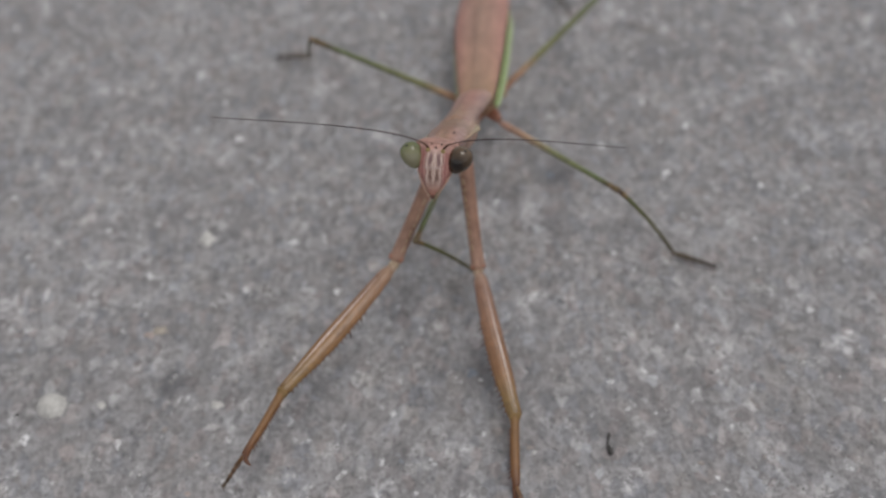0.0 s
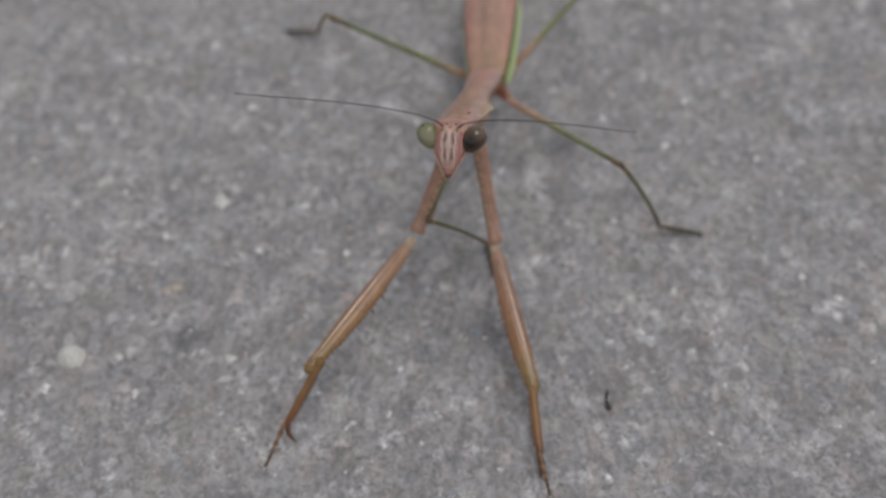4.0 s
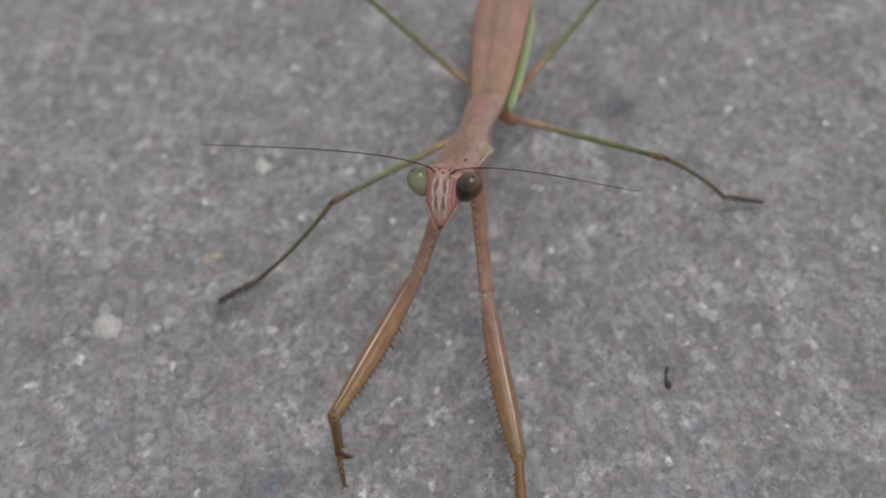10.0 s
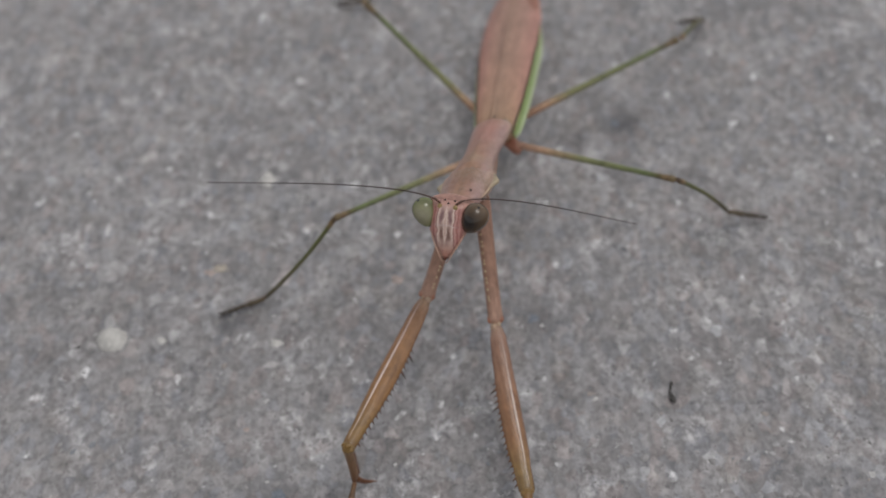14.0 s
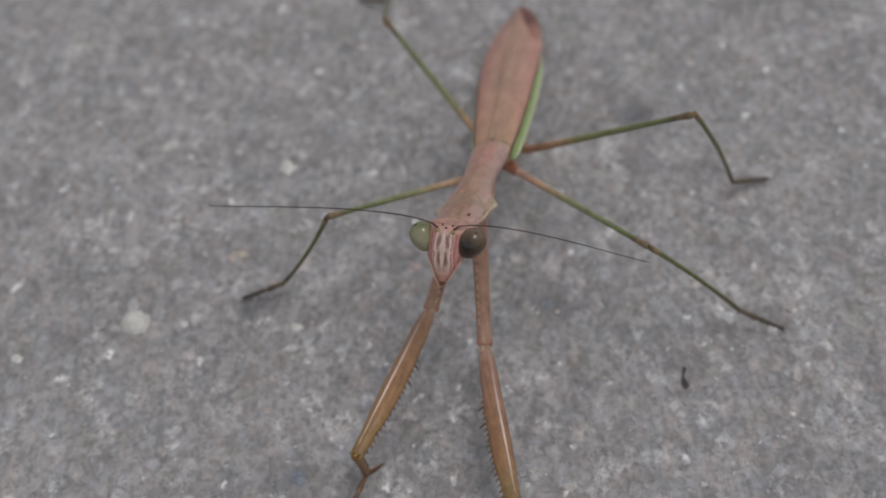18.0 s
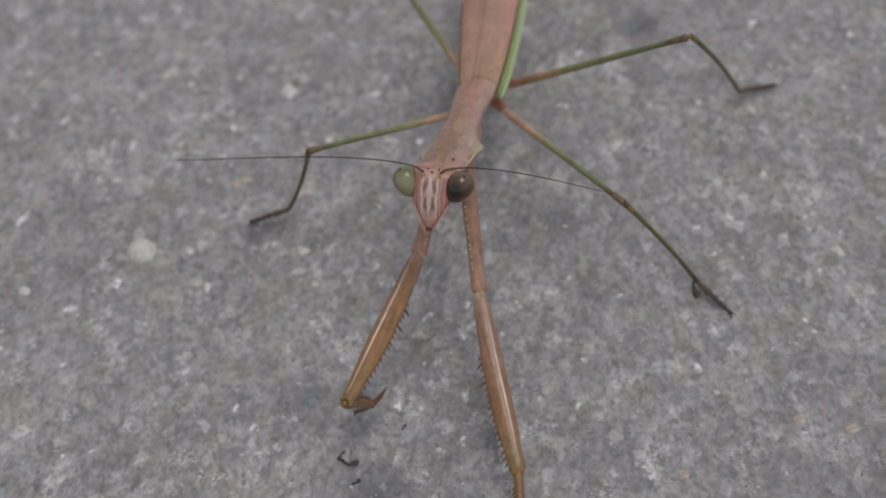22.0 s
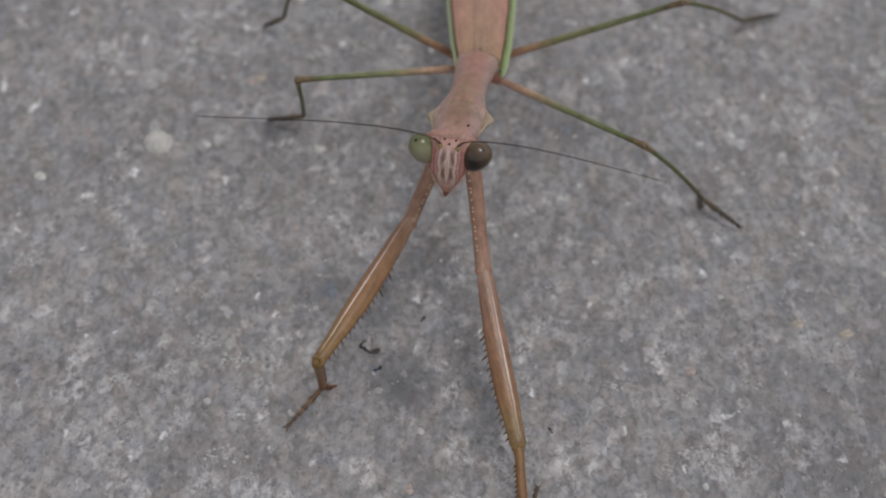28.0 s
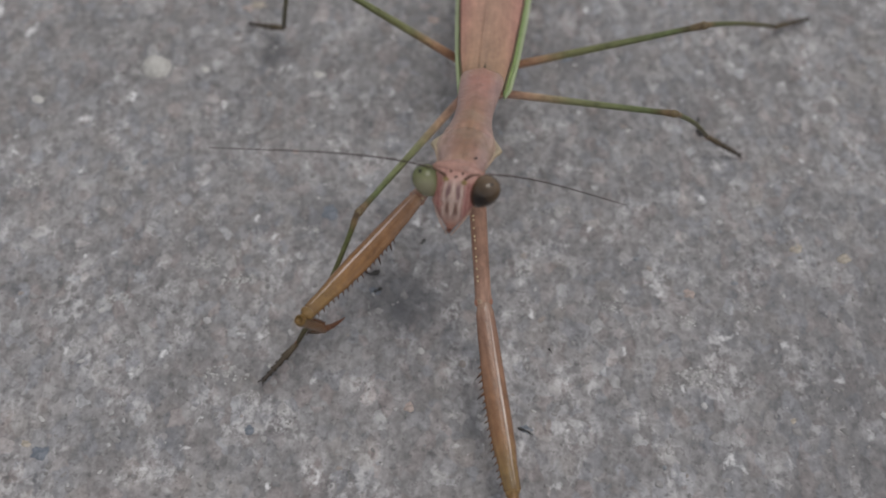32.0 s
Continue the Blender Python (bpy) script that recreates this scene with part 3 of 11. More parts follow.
def grit():
    """The small grit all over the slab, too fine to count."""
    rng = random.Random(5)
    verts, faces = [], []
    for _ in range(9000):
        x, y = rng.uniform(-80, 68), rng.uniform(-96, 80)
        r = 0.12 + 0.42 * rng.random() ** 2.6
        n, h = 7, 0.05 + 0.09 * rng.random()
        z, turn, sq = ground_height(x, y), rng.random() * 6, rng.uniform(0.55, 1)
        k0 = len(verts)
        out = [rng.uniform(0.5, 1.3) * r for _ in range(n)]
        for s, zz in ((1.0, -0.15), (0.9, h * 0.45), (0.5, h)):
            for k in range(n):
                a = turn + 2 * math.pi * k / n
                u, v = math.cos(a) * out[k] * s, math.sin(a) * out[k] * s * sq
                verts.append((x + u * math.cos(turn) - v * math.sin(turn), y + u * math.sin(turn) + v * math.cos(turn), z + zz))
        for i in (0, 1):
            for k in range(n):
                a, b = k0 + i * n + k, k0 + i * n + (k + 1) % n
                faces.append((a, b, b + n, a + n))
        faces.append(tuple(range(k0 + 2 * n, k0 + 3 * n)))
    ob = part("fine_grit", mesh_of("fine_grit", verts, faces, GRAINS), ground)
    return tagged(ob, "fine mixed grey, white and dark grit", kind="stuff")


grit()


def crumb(x, y, size, turn, seed, label, long=2.0, curl=0.0):
    """A dark scrap of dirt lying on the slab; curl: degrees by which it bends round."""
    rng = random.Random(seed)
    pts, way, px, py = [], radians(-curl / 2), 0.0, 0.0
    for i in range(9):
        pts.append((px, py + size * rng.uniform(-0.08, 0.08), size * (0.26 + rng.uniform(-0.08, 0.14))))
        px, py, way = px + size * long / 8 * math.cos(way), py + size * long / 8 * math.sin(way), way + radians(curl) / 8
    mx, my = sum(p[0] for p in pts) / 9, sum(p[1] for p in pts) / 9
    thick = [size * q * rng.uniform(0.8, 1.15) for q in (0.12, 0.24, 0.2, 0.12, 0.14, 0.3, 0.52, 0.46, 0.2)]
    v, f = tube([(a - mx, b - my, c) for a, b, c in pts], thick, 8)
    v = [(a + rng.uniform(-0.05, 0.05) * size, b + rng.uniform(-0.05, 0.05) * size, c * 0.8) for a, b, c in v]
    ob = new("dirt_crumb", mesh_of("dirt_crumb", v, f, SOIL))
    ob.matrix_basis = pose(x / 1000, y / 1000, (ground_height(x, y) + 0.02) / 1000, 0, 0, turn)
    return tagged(ob, label, "debris", "scraps of dirt on the concrete")


crumb(13.0, -37.2, 0.72, -85, 1, "black hooked scrap of dirt on the concrete", 3.8, 60)
crumb(-22.0, -57.2, 0.68, 0, 3, "black crescent scrap of dirt on the concrete", 3.0, 120)
crumb(-22.9, -56.4, 0.38, -110, 4, "thin curled scrap of dirt on the concrete", 3.4, 120)
crumb(-21.2, -59.3, 0.5, 30, 9, "blue-black crumb of dirt on the concrete", 1.8, 30)
crumb(-16.9, -53.4, 0.36, 60, 5, "small dark crumb of dirt on the concrete", 2.0)
crumb(-6.8, -74.4, 0.34, 155, 6, "thin dark scrap of dirt on the concrete", 4.4, 25)
crumb(-4.2, -65.7, 0.26, 120, 7, "tiny greenish dark crumb on the concrete", 2.6)
crumb(-51.1, -31.8, 0.34, 40, 8, "small dark crumb of dirt beside a pale pebble", 1.8)

# ---- the praying mantis: every part is built along its own +y, in millimetres ----
mantis = tagged(new("praying_mantis"), "brown and green praying mantis walking on concrete", "insect")


def build_trunk():
    thorax = loft(refine([(1.2, 0, -1.6, 0.3, 0.3), (0.6, 0, -1.8, 1.1, 0.9), (-2, 0, -2.2, 1.8, 1.5), (-7, 0, -2.4, 2.0, 1.6), (-10.5, 0, -2.3, 1.6, 1.3), (-12, 0, -2.2, 0.5, 0.4)]), 18)
    part("thorax", mesh_of("thorax", *thorax, THORAX), mantis, "brown underside of the middle body")
    belly = part("abdomen", mesh_of("abdomen", *loft(refine([(-9, 0, -2.2, 1.6, 1.3), (-14, 0, -2.2, 2.1, 1.4), (-22, 0, -2.1, 2.4, 1.4), (-30, 0, -1.9, 2.1, 1.1), (-35, 0, -1.6, 1.3, 0.7), (-37.5, 0, -1.4, 0.4, 0.3)]), 18), THORAX), mantis, "brown abdomen under the wings")
    for y, rx, rz in ((-13, 2.1, 1.4), (-17, 2.3, 1.45), (-21, 2.45, 1.48), (-25, 2.4, 1.4), (-29, 2.2, 1.2), (-33, 1.75, 0.95)):
        part("abdomen_segment", mesh_of("abdomen_segment", *loft([(y + 1.9, 0, -2.05, rx * 0.9, rz * 0.9), (y + 1.4, 0, -2.05, rx, rz), (y - 1.5, 0, -2.0, rx * 1.03, rz * 1.03), (y - 1.9, 0, -2.0, rx * 0.9, rz * 0.9)], 18), THORAX), belly)


def build_scutellum():
    v, f = loft(refine([(2.7, 0, 0.8, 0.3, 0.3), (2.1, 0, 0.9, 0.42, 0.22), (1.4, 0, 0.84, 0.2, 0.12), (0.2, 0, 0.76, 0.04, 0.03)], 3), 10)
    part("scutellum", mesh_of("scutellum", v, f, DARK_LINE), mantis, "small dark plate between the wing bases")


def half_width(u):
    keys = [(-0.05, 1.75), (0.02, 2.05), (0.12, 2.5), (0.3, 3.0), (0.5, 3.45), (0.68, 3.45), (0.82, 2.9), (0.92, 2.0), (0.98, 1.0), (1.0, 0.35)]
    for (a, p), (b, q) in zip(keys, keys[1:]):
        if u <= b:
            k = (u - a) / (b - a)
            return 1.1 * (p + (q - p) * k)
    return keys[-1][1]


WING_LENGTH = 39.5


def build_wing(side, lift):
    """One leathery wing cover, folded flat; side 1 or -1; it laps over the middle."""
    rows, cols = 46, 14
    verts, faces = [], []
    for t in (0.0, -0.09):
        for i in range(rows + 1):
            u = i / rows
            hw = half_width(u)
            for k in range(cols + 1):
                w = k / cols
                x = -0.7 * min(1, hw / 2) + (hw + 0.7 * min(1, hw / 2)) * w
                r = max(0.0, x) / hw
                z = 0.55 - 0.75 * r ** 2.2 + lift * (1 - r) * (1 - 0.8 * max(0.0, -x) / 0.7) + 0.05 * math.sin(9 * w + 14 * u) * u + t
                verts.append((side * x, 2.9 - (WING_LENGTH + 2.3) * u, z))
    m = cols + 1
    size = (rows + 1) * m
    for i in range(rows):
        for k in range(cols):
            a = i * m + k
            faces.append((a, a + 1, a + m + 1, a + m))
            faces.append((size + a, size + a + m, size + a + m + 1, size + a + 1))
    rim = [k for k in range(m)] + [i * m + cols for i in range(1, rows + 1)] + [rows * m + k for k in range(cols - 1, -1, -1)] + [i * m for i in range(rows - 1, 0, -1)]
    for a, b in zip(rim, rim[1:] + rim[:1]):
        faces.append((a, a + size, b + size, b))
    wing = part("wing_cover", mesh_of("wing_cover", verts, faces, WING), mantis, "brown leathery wing cover with fine veins")
    # dark_line is a dark rod standing in for shade between wing and margin
    for name, mat, inset, drop, rx, rz in (("dark_line", DARK_LINE, -0.08, -0.1, 0.12, 0.14), ("green_margin", MARGIN, 0.14, -0.44, 0.23, 0.28), ("pale_margin", MARGIN_PALE, 0.42, -0.74, 0.23, 0.24)):
        rows2 = []
        first = -0.06 if side > 0 else -0.029
        inset -= 0.26 if side > 0 and mat != DARK_LINE else 0.0
        for i in range(25):
            u = first + (0.61 - first) * i / 24
            fade = min(1.0, (24.4 - i) / 7, (i + 0.8) / 2)
            rows2.append((2.5 - (WING_LENGTH + 1.9) * u, side * (half_width(u) + inset * fade), drop + 0.25 * max(0, u - 0.3), rx * max(fade, 0.15), rz * max(fade, 0.15)))
        part(name, mesh_of(name, *loft(rows2, 8), mat), wing, {"dark_line": "thin dark line painting the shade inside the green edge", "green_margin": "green front edge", "pale_margin": "pale green outer rim"}[name])
    for root, tip, until in ((0.25, 0.1, 0.75), (0.45, 0.42, 0.85), (0.62, 0.7, 0.8), (0.8, 0.9, 0.6)):
        line = []
        for i in range(25):
            u = 0.03 + (until - 0.03) * i / 24
            hw = half_width(u)
            r = root + (tip - root) * i / 24
            line.append((side * r * hw, 2.9 - (WING_LENGTH + 2.3) * u, 0.525 - 0.75 * r ** 2.2 + lift * (1 - r)))
        part("wing_vein", mesh_of("wing_vein", *tube(line, [0.028 - 0.012 * i / 24 for i in range(25)], 6), WING), wing)
    v, f = loft(refine([(2.7, side * 1.7, 0.3, 0.2, 0.14), (2.2, side * 1.6, 0.5, 0.36, 0.16), (1.8, side * 1.4, 0.56, 0.26, 0.13), (1.1, side * 1.2, 0.5, 0.1, 0.06)], 3), 10)
    part("wing_hinge", mesh_of("wing_hinge", v, f, TIBIA_M), wing, "dark mottled wing hinge")


def build_pronotum():
    keys = [(1.8, 0, 0.0, 1.3, 0.5), (2.25, 0, 0.0, 1.95, 0.85), (2.9, 0, 0, 2.1, 1.08), (3.9, 0, 0, 2.1, 1.15), (6.9, 0, 0, 1.95, 1.2), (11.2, 0, 0, 1.72, 1.15), (14.6, 0, 0, 1.85, 1.2), (17.4, 0, 0, 2.3, 1.2),
            (19.2, 0, 0, 2.58, 1.15), (20.8, 0, 0, 2.38, 1.15), (22.6, 0, 0, 2.05, 1.1), (23.7, 0, -0.05, 1.75, 0.9), (24.2, 0, -0.1, 1.2, 0.5)]
    v, f = loft(refine(keys, 6), 40)
    out = []
    for x, y, z in v:
        if z > 0.2:
            ridge = 0.16 * math.exp(-(x / 0.22) ** 2) * (1 if y < 16.6 else -0.9)
            groove = -0.22 * math.exp(-((y - 17.2 - 0.35 * abs(x)) / 0.3) ** 2)
            fold = 0.07 * math.sin(abs(x) * 6.5) * math.exp(-((y - 18.6) / 2.6) ** 2)
            lump = 0.05 * noise.noise(Vector((x, y * 0.6, 2.0)) * 1.6)
            z += ridge + groove + fold + lump
        out.append((x, y, z))
    shield = part("pronotum", mesh_of("pronotum", out, f, PRONOTUM), mantis, "rose brown neck shield with a fine middle keel")
    for s in (1, -1):
        v, f = loft(refine([(16.4, s * 1.95, -0.05, 0.1, 0.1), (17.8, s * 2.3, -0.05, 0.3, 0.22), (19.0, s * 2.55, -0.05, 0.52, 0.28), (19.5, s * 2.6, -0.08, 0.46, 0.26), (20.2, s * 2.42, -0.08, 0.3, 0.22), (21.6, s * 2.14, -0.1, 0.22, 0.18), (23.2, s * 1.9, -0.1, 0.12, 0.1)], 3), 10)
        part("shield_lobe", mesh_of("shield_lobe", v, f, LOBE), shield, "pale greenish side lobe")
    part("dark_spot", mesh_of("dark_spot", *ball((-1.1, 23.2, 0.84), (0.13, 0.13, 0.12)), BLACK), shield, "tiny black dot")
    part("throat", mesh_of("throat", *loft(refine([(6, 0, -1.2, 0.9, 0.7), (13, 0, -1.5, 1.6, 1.2), (17, 0, -1.5, 1.6, 1.2), (20.5, 0, -1.0, 1.2, 0.8), (24, 0, -0.8, 0.9, 0.7)]), 14), COXA_F), shield)
    part("neck", mesh_of("neck", *loft(refine([(21.5, 0, -0.4, 1.4, 0.8), (23.5, 0, -0.3, 1.5, 0.85), (24.8, 0, -0.3, 1.4, 0.75), (25.5, 0, -0.35, 1.25, 0.7), (26.0, 0, -0.55, 0.8, 0.42), (26.2, 0, -0.62, 0.3, 0.16)]), 16), NECK), shield, "soft brown neck")
    return shield


def build_head():
    """The face looks along +y, the crown is at +z; the origin lies between the eyes."""
    keys = [(1.62, -1.2, 0.5, 0.5), (1.58, -0.95, 1.1, 0.8), (1.38, -0.5, 1.78, 1.05), (0.95, -0.2, 1.9, 1.2), (0.3, -0.05, 1.75, 1.25), (-0.7, 0.05, 1.75, 1.2), (-1.4, 0.12, 1.72, 1.05),
            (-1.9, 0.15, 1.46, 0.95), (-2.6, 0.15, 1.1, 0.8), (-3.2, 0.15, 0.72, 0.65), (-3.7, 0.2, 0.36, 0.45), (-4.0, 0.25, 0.12, 0.2)]
    rows = refine([(z, 0, cy, rx, ry) for z, cy, rx, ry in keys], 4)
    n, verts, faces = 30, [], []
    for z, _, cy, rx, ry in rows:
        for k in range(n):
            a = 2 * math.pi * k / n
            c, s = math.cos(a), math.sin(a)
            x = rx * math.copysign(abs(c) ** 0.85, c)
            y = cy + ry * math.copysign(abs(s) ** 0.8, s)
            if s > 0:
                y += 0.1 * math.exp(-((abs(x) - 0.85) / 0.13) ** 2) * (1 if -3 < z < 0.6 else 0) + 0.06 * math.exp(-(x / 0.1) ** 2) * (1 if -3 < z < 0.4 else 0)
            verts.append((x, y, z))
    for i in range(len(rows) - 1):
        for k in range(n):
            a, b = i * n + k, i * n + (k + 1) % n
            faces.append((a, a + n, b + n, b))
    faces.append(tuple(range(n)))
    faces.append(tuple(range((len(rows) - 1) * n, len(rows) * n))[::-1])
    head = part("head", mesh_of("head", verts, faces, FACE), mantis, "triangular pinkish brown face with dark stripes")
    part("nape", mesh_of("nape", *ball((0, -1.25, 0.98), (1.45, 0.95, 0.78), 20, 14), NECK), head, "rose brown back of the head")
    part("crown", mesh_of("crown", *ball((0, -0.35, 1.08), (2.3, 0.75, 0.92), 36, 20), CROWN), head, "rose brown crown arched between the eyes")
    for s, mat, word in ((1, EYE_GREEN, "bulging pale green compound eye"), (-1, EYE_DARK, "bulging dark brown compound eye")):
        ev, ef = ball((0, 0, 0), (1.15, 1.12, 1.42) if s > 0 else (1.2, 1.22, 1.5), 32, 22)
        ev = [(x * (1 + 0.12 * z), y * (1 + 0.08 * z), z) for x, y, z in ev]
        me = mesh_of("eye", ev, ef, mat)
        part("eye", me, head, word, pose(s * 0.00242, 0.00025, 0.00005, 0, s * 27, 0))
        part("antenna_socket", mesh_of("antenna_socket", *ball((s * 0.76, 0.98, 0.9), (0.26, 0.1, 0.24)), SOCKET), head, "yellowish antenna socket")
        pts = [(s * 1.75, 0.45, -1.3), (s * 1.3, 0.55, -2.3), (s * 0.74, 0.6, -3.4), (s * 0.18, 0.5, -4.4)]
        part("palp", mesh_of("palp", *tube(pts, [0.05, 0.07, 0.06, 0.04], 7), PALP), head, "pale thin mouth feeler")
    for x, z in ((0, 1.2), (0.5, 1.42), (-0.5, 1.42)):
        part("ocellus", mesh_of("ocellus", *ball((x, 0.8 - 0.36 * (z > 1.3), z), (0.11, 0.11, 0.11)), BLACK), head, "tiny dark simple eye")
    part("mouth", mesh_of("mouth", *loft([(0.2, 0, -3.8, 0.3, 0.2), (0.62, 0, -3.92, 0.24, 0.2), (0.8, 0, -4.0, 0.1, 0.1)], 10), MOUTH), head, "dark mouth tip")
    return head


def build_antenna(length):
    pts, rad = [], []
    for i in range(41):
        u = i / 40
        pts.append((0, length * u, 2.9 * u ** 0.55 * (1 - u) ** 1.3))
        rad.append((0.1 if i < 2 else 0.062 - 0.032 * u) * (1 + 0.12 * (i % 2)))
    return part("antenna", mesh_of("antenna", *tube(pts, rad, 7), FEELER), mantis, "thin dark thread-like antenna")


def cone(base, tip, r):
    return tube([base, tuple((a * 2 + b) / 3 for a, b in zip(base, tip)), tip], [r, r * 0.75, r * 0.08], 6)


def blade(y, thigh, wide, end):
    """Half width of a grasping thigh at y: a long even blade that narrows at both ends."""
    keys = [(-0.6, 0.3), (0.0, 0.42), (0.7, 0.62), (1.6, 0.8), (4.0, 0.9), (8.0, 1.0), (11.0, 1.02), (13.5, 0.5 + 0.6 * end), (thigh - 2.2, end), (thigh - 0.3, end - 0.04), (thigh + 0.4, 0.4)]
    for (p, u), (q, v) in zip(keys, keys[1:]):
        if y <= q:
            k = (y - p) / (q - p)
            return wide * (u + (v - u) * k * k * (3 - 2 * k))
    return wide * keys[-1][1]


def build_foreleg(s, upper, thigh, wide, end):
    """Grasping leg; s is +1 where the inner side is at +x, -1 where it is at -x. Returns its four moving parts."""
    cox = part("foreleg_coxa", mesh_of("foreleg_coxa", *loft(refine([(-0.6, 0, 0, 0.6, 0.6), (0.5, 0, 0, 0.86, 0.82), (3, 0, 0, 0.83, 0.78), (7, 0, 0, 0.75, 0.7), (upper - 1.9, 0, 0, 0.74, 0.64), (upper - 0.8, 0, 0, 0.78, 0.68), (upper - 0.3, 0, 0, 0.62, 0.55), (upper - 0.05, 0, 0, 0.4, 0.35)]), 16), COXA_F), mantis, "rose brown upper grasping leg")
    bead = mesh_of("tubercle", *ball((0, 0, 0), (0.085, 0.11, 0.1), 6, 4), BEAD)
    for i in range(16):
        y = 1.4 + 0.62 * i + 0.12 * (i % 3)
        w = 0.87 - 0.018 * y
        part("tubercle", bead, cox, "", pose(s * w * 0.62 / 1000, y / 1000, w * 0.79 / 1000))
    for side in (1, -1):
        part("joint_knob", mesh_of("joint_knob", *ball((side * 0.56, upper - 0.5, 0.12), (0.3, 0.42, 0.36), 10, 7), JOINT), cox, "reddish joint knob")
    v, f = loft([(y, s * 0.2 * math.sin(math.pi * min(1, max(0, y / thigh))), 0, blade(y, thigh, wide, end), 0.72 * blade(y, thigh, wide, end) ** 0.5 * (0.85 if 0.6 < y < thigh else 0.7)) for y in [-0.55 + (thigh + 0.6) * i / 60 for i in range(61)]], 22)
    fem = part("foreleg_femur", mesh_of("foreleg_femur", v, f, FEMUR_A if s < 0 else FEMUR_F), mantis, "glossy tan grasping thigh")
    middle_x = lambda y: s * 0.2 * math.sin(math.pi * min(1, max(0, y / thigh)))
    # raised ridge that carries the thigh's painted highlight
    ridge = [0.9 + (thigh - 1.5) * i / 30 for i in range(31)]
    part("ridge", mesh_of("ridge", *tube([(middle_x(y) - s * 0.42 * blade(y, thigh, wide, end), y, 0.52 * blade(y, thigh, wide, end) ** 0.5) for y in ridge], [0.03 + 0.1 * math.sin(math.pi * i / 30) ** 0.5 for i in range(31)], 8), RIDGE_SHINE), fem, "thigh ridge with its highlight painted pale")
    part("outer_edge", mesh_of("outer_edge", *tube([(middle_x(y) - s * 0.9 * blade(y, thigh, wide, end), y, 0.2) for y in ridge], [0.04 + 0.09 * math.sin(math.pi * i / 30) ** 0.5 for i in range(31)], 7), OUTER), fem, "reddish brown outer edge")
    elbow = merge(ball((0, -0.25, 0.0), (0.56, 0.7, 0.5), 14, 9), ball((s * 0.3, 0.35, 0.2), (0.36, 0.42, 0.36), 10, 7), ball((-s * 0.26, 0.1, 0.3), (0.2, 0.36, 0.2), 8, 6))
    part("elbow", mesh_of("elbow", *elbow, COLLAR), fem, "pale narrow elbow")
    spine = mesh_of("spine", *cone((0, 0, 0), (0, 0.55, 0), 0.125), SPINE)
    big = mesh_of("spine", *cone((0, 0, 0), (0, 1.0, 0), 0.15), SPINE)
    rng = random.Random(11)
    low = (0.14, -0.0001, -20) if s < 0 else (0.08, 0.0, 0)
    for i in range(18):
        y = 6.2 + (thigh - 7.2) * i / 17
        edge = 0.2 * math.sin(math.pi * y / thigh) + blade(y, thigh, wide, end)
        part("spine", big if i in (1, 4) else spine, fem, "", pose(s * (edge - low[0]) / 1000, y / 1000, low[1], rng.uniform(-12, 12) + low[2], 0, -s * rng.uniform(42, 60)))
    part("knee", mesh_of("knee", *merge(ball((0, thigh - 0.1, 0), (0.7, 0.42, 0.6), 14, 9), ball((0, thigh + 0.12, 0), (0.5, 0.46, 0.5), 14, 9), ball((s * 0.4, thigh + 0.05, 0.1), (0.32, 0.4, 0.4), 10, 7)), KNEE_F), fem, "olive brown knee collar")
    tv, tf = loft(refine([(-0.5, 0, 0, 0.38, 0.36), (-0.2, 0, 0, 0.52, 0.5), (0.3, 0, 0, 0.54, 0.5), (1.4, 0, 0, 0.46, 0.44), (4, s * 0.06, 0, 0.46 + 0.04 * s, 0.43), (6.4, s * 0.06, 0, 0.44 + 0.05 * s, 0.4), (7.7, 0, 0, 0.36 + 0.03 * s, 0.33), (8.1, 0, 0, 0.2, 0.2)]), 14)
    tib = part("foreleg_tibia", mesh_of("foreleg_tibia", tv, tf, TIBIA_F), mantis, "brown grasping shin")
    reach = [(0.05, 7.0, 0), (0.25, 7.9, 0.15), (0.6, 8.5, 0.5), (1.1, 8.75, 0.9), (1.65, 8.95, 1.35)] if s < 0 else [(0.05, 7.0, 0), (0.1, 7.9, -0.1), (0.12, 8.8, -0.2), (0.12, 9.8, -0.4), (0.1, 10.8, -0.8)]
    claw = tube([(s * x, y, z) for x, y, z in reach], [0.36, 0.33, 0.25, 0.16, 0.03], 9)
    part("claw", mesh_of("claw", *claw, TIBIA_F), tib, "dark hooked claw")
    tooth = mesh_of("tooth", *cone((0, 0, 0), (0, 0.62, 0), 0.13), SPINE)
    for i in range(12):
        y = 1.7 + 0.46 * i
        part("tooth", tooth, tib, "", pose(s * (0.36 + 0.012 * y) / 1000, y / 1000, 0.0001, 0, 0, -s * 42))
    tar = build_foot("foreleg_tarsus", 5.4, [0.38, 0.56, 0.71, 0.84, 1.0], 0.29, TARSUS_F, "thin banded foot")
    return cox, fem, tib, tar


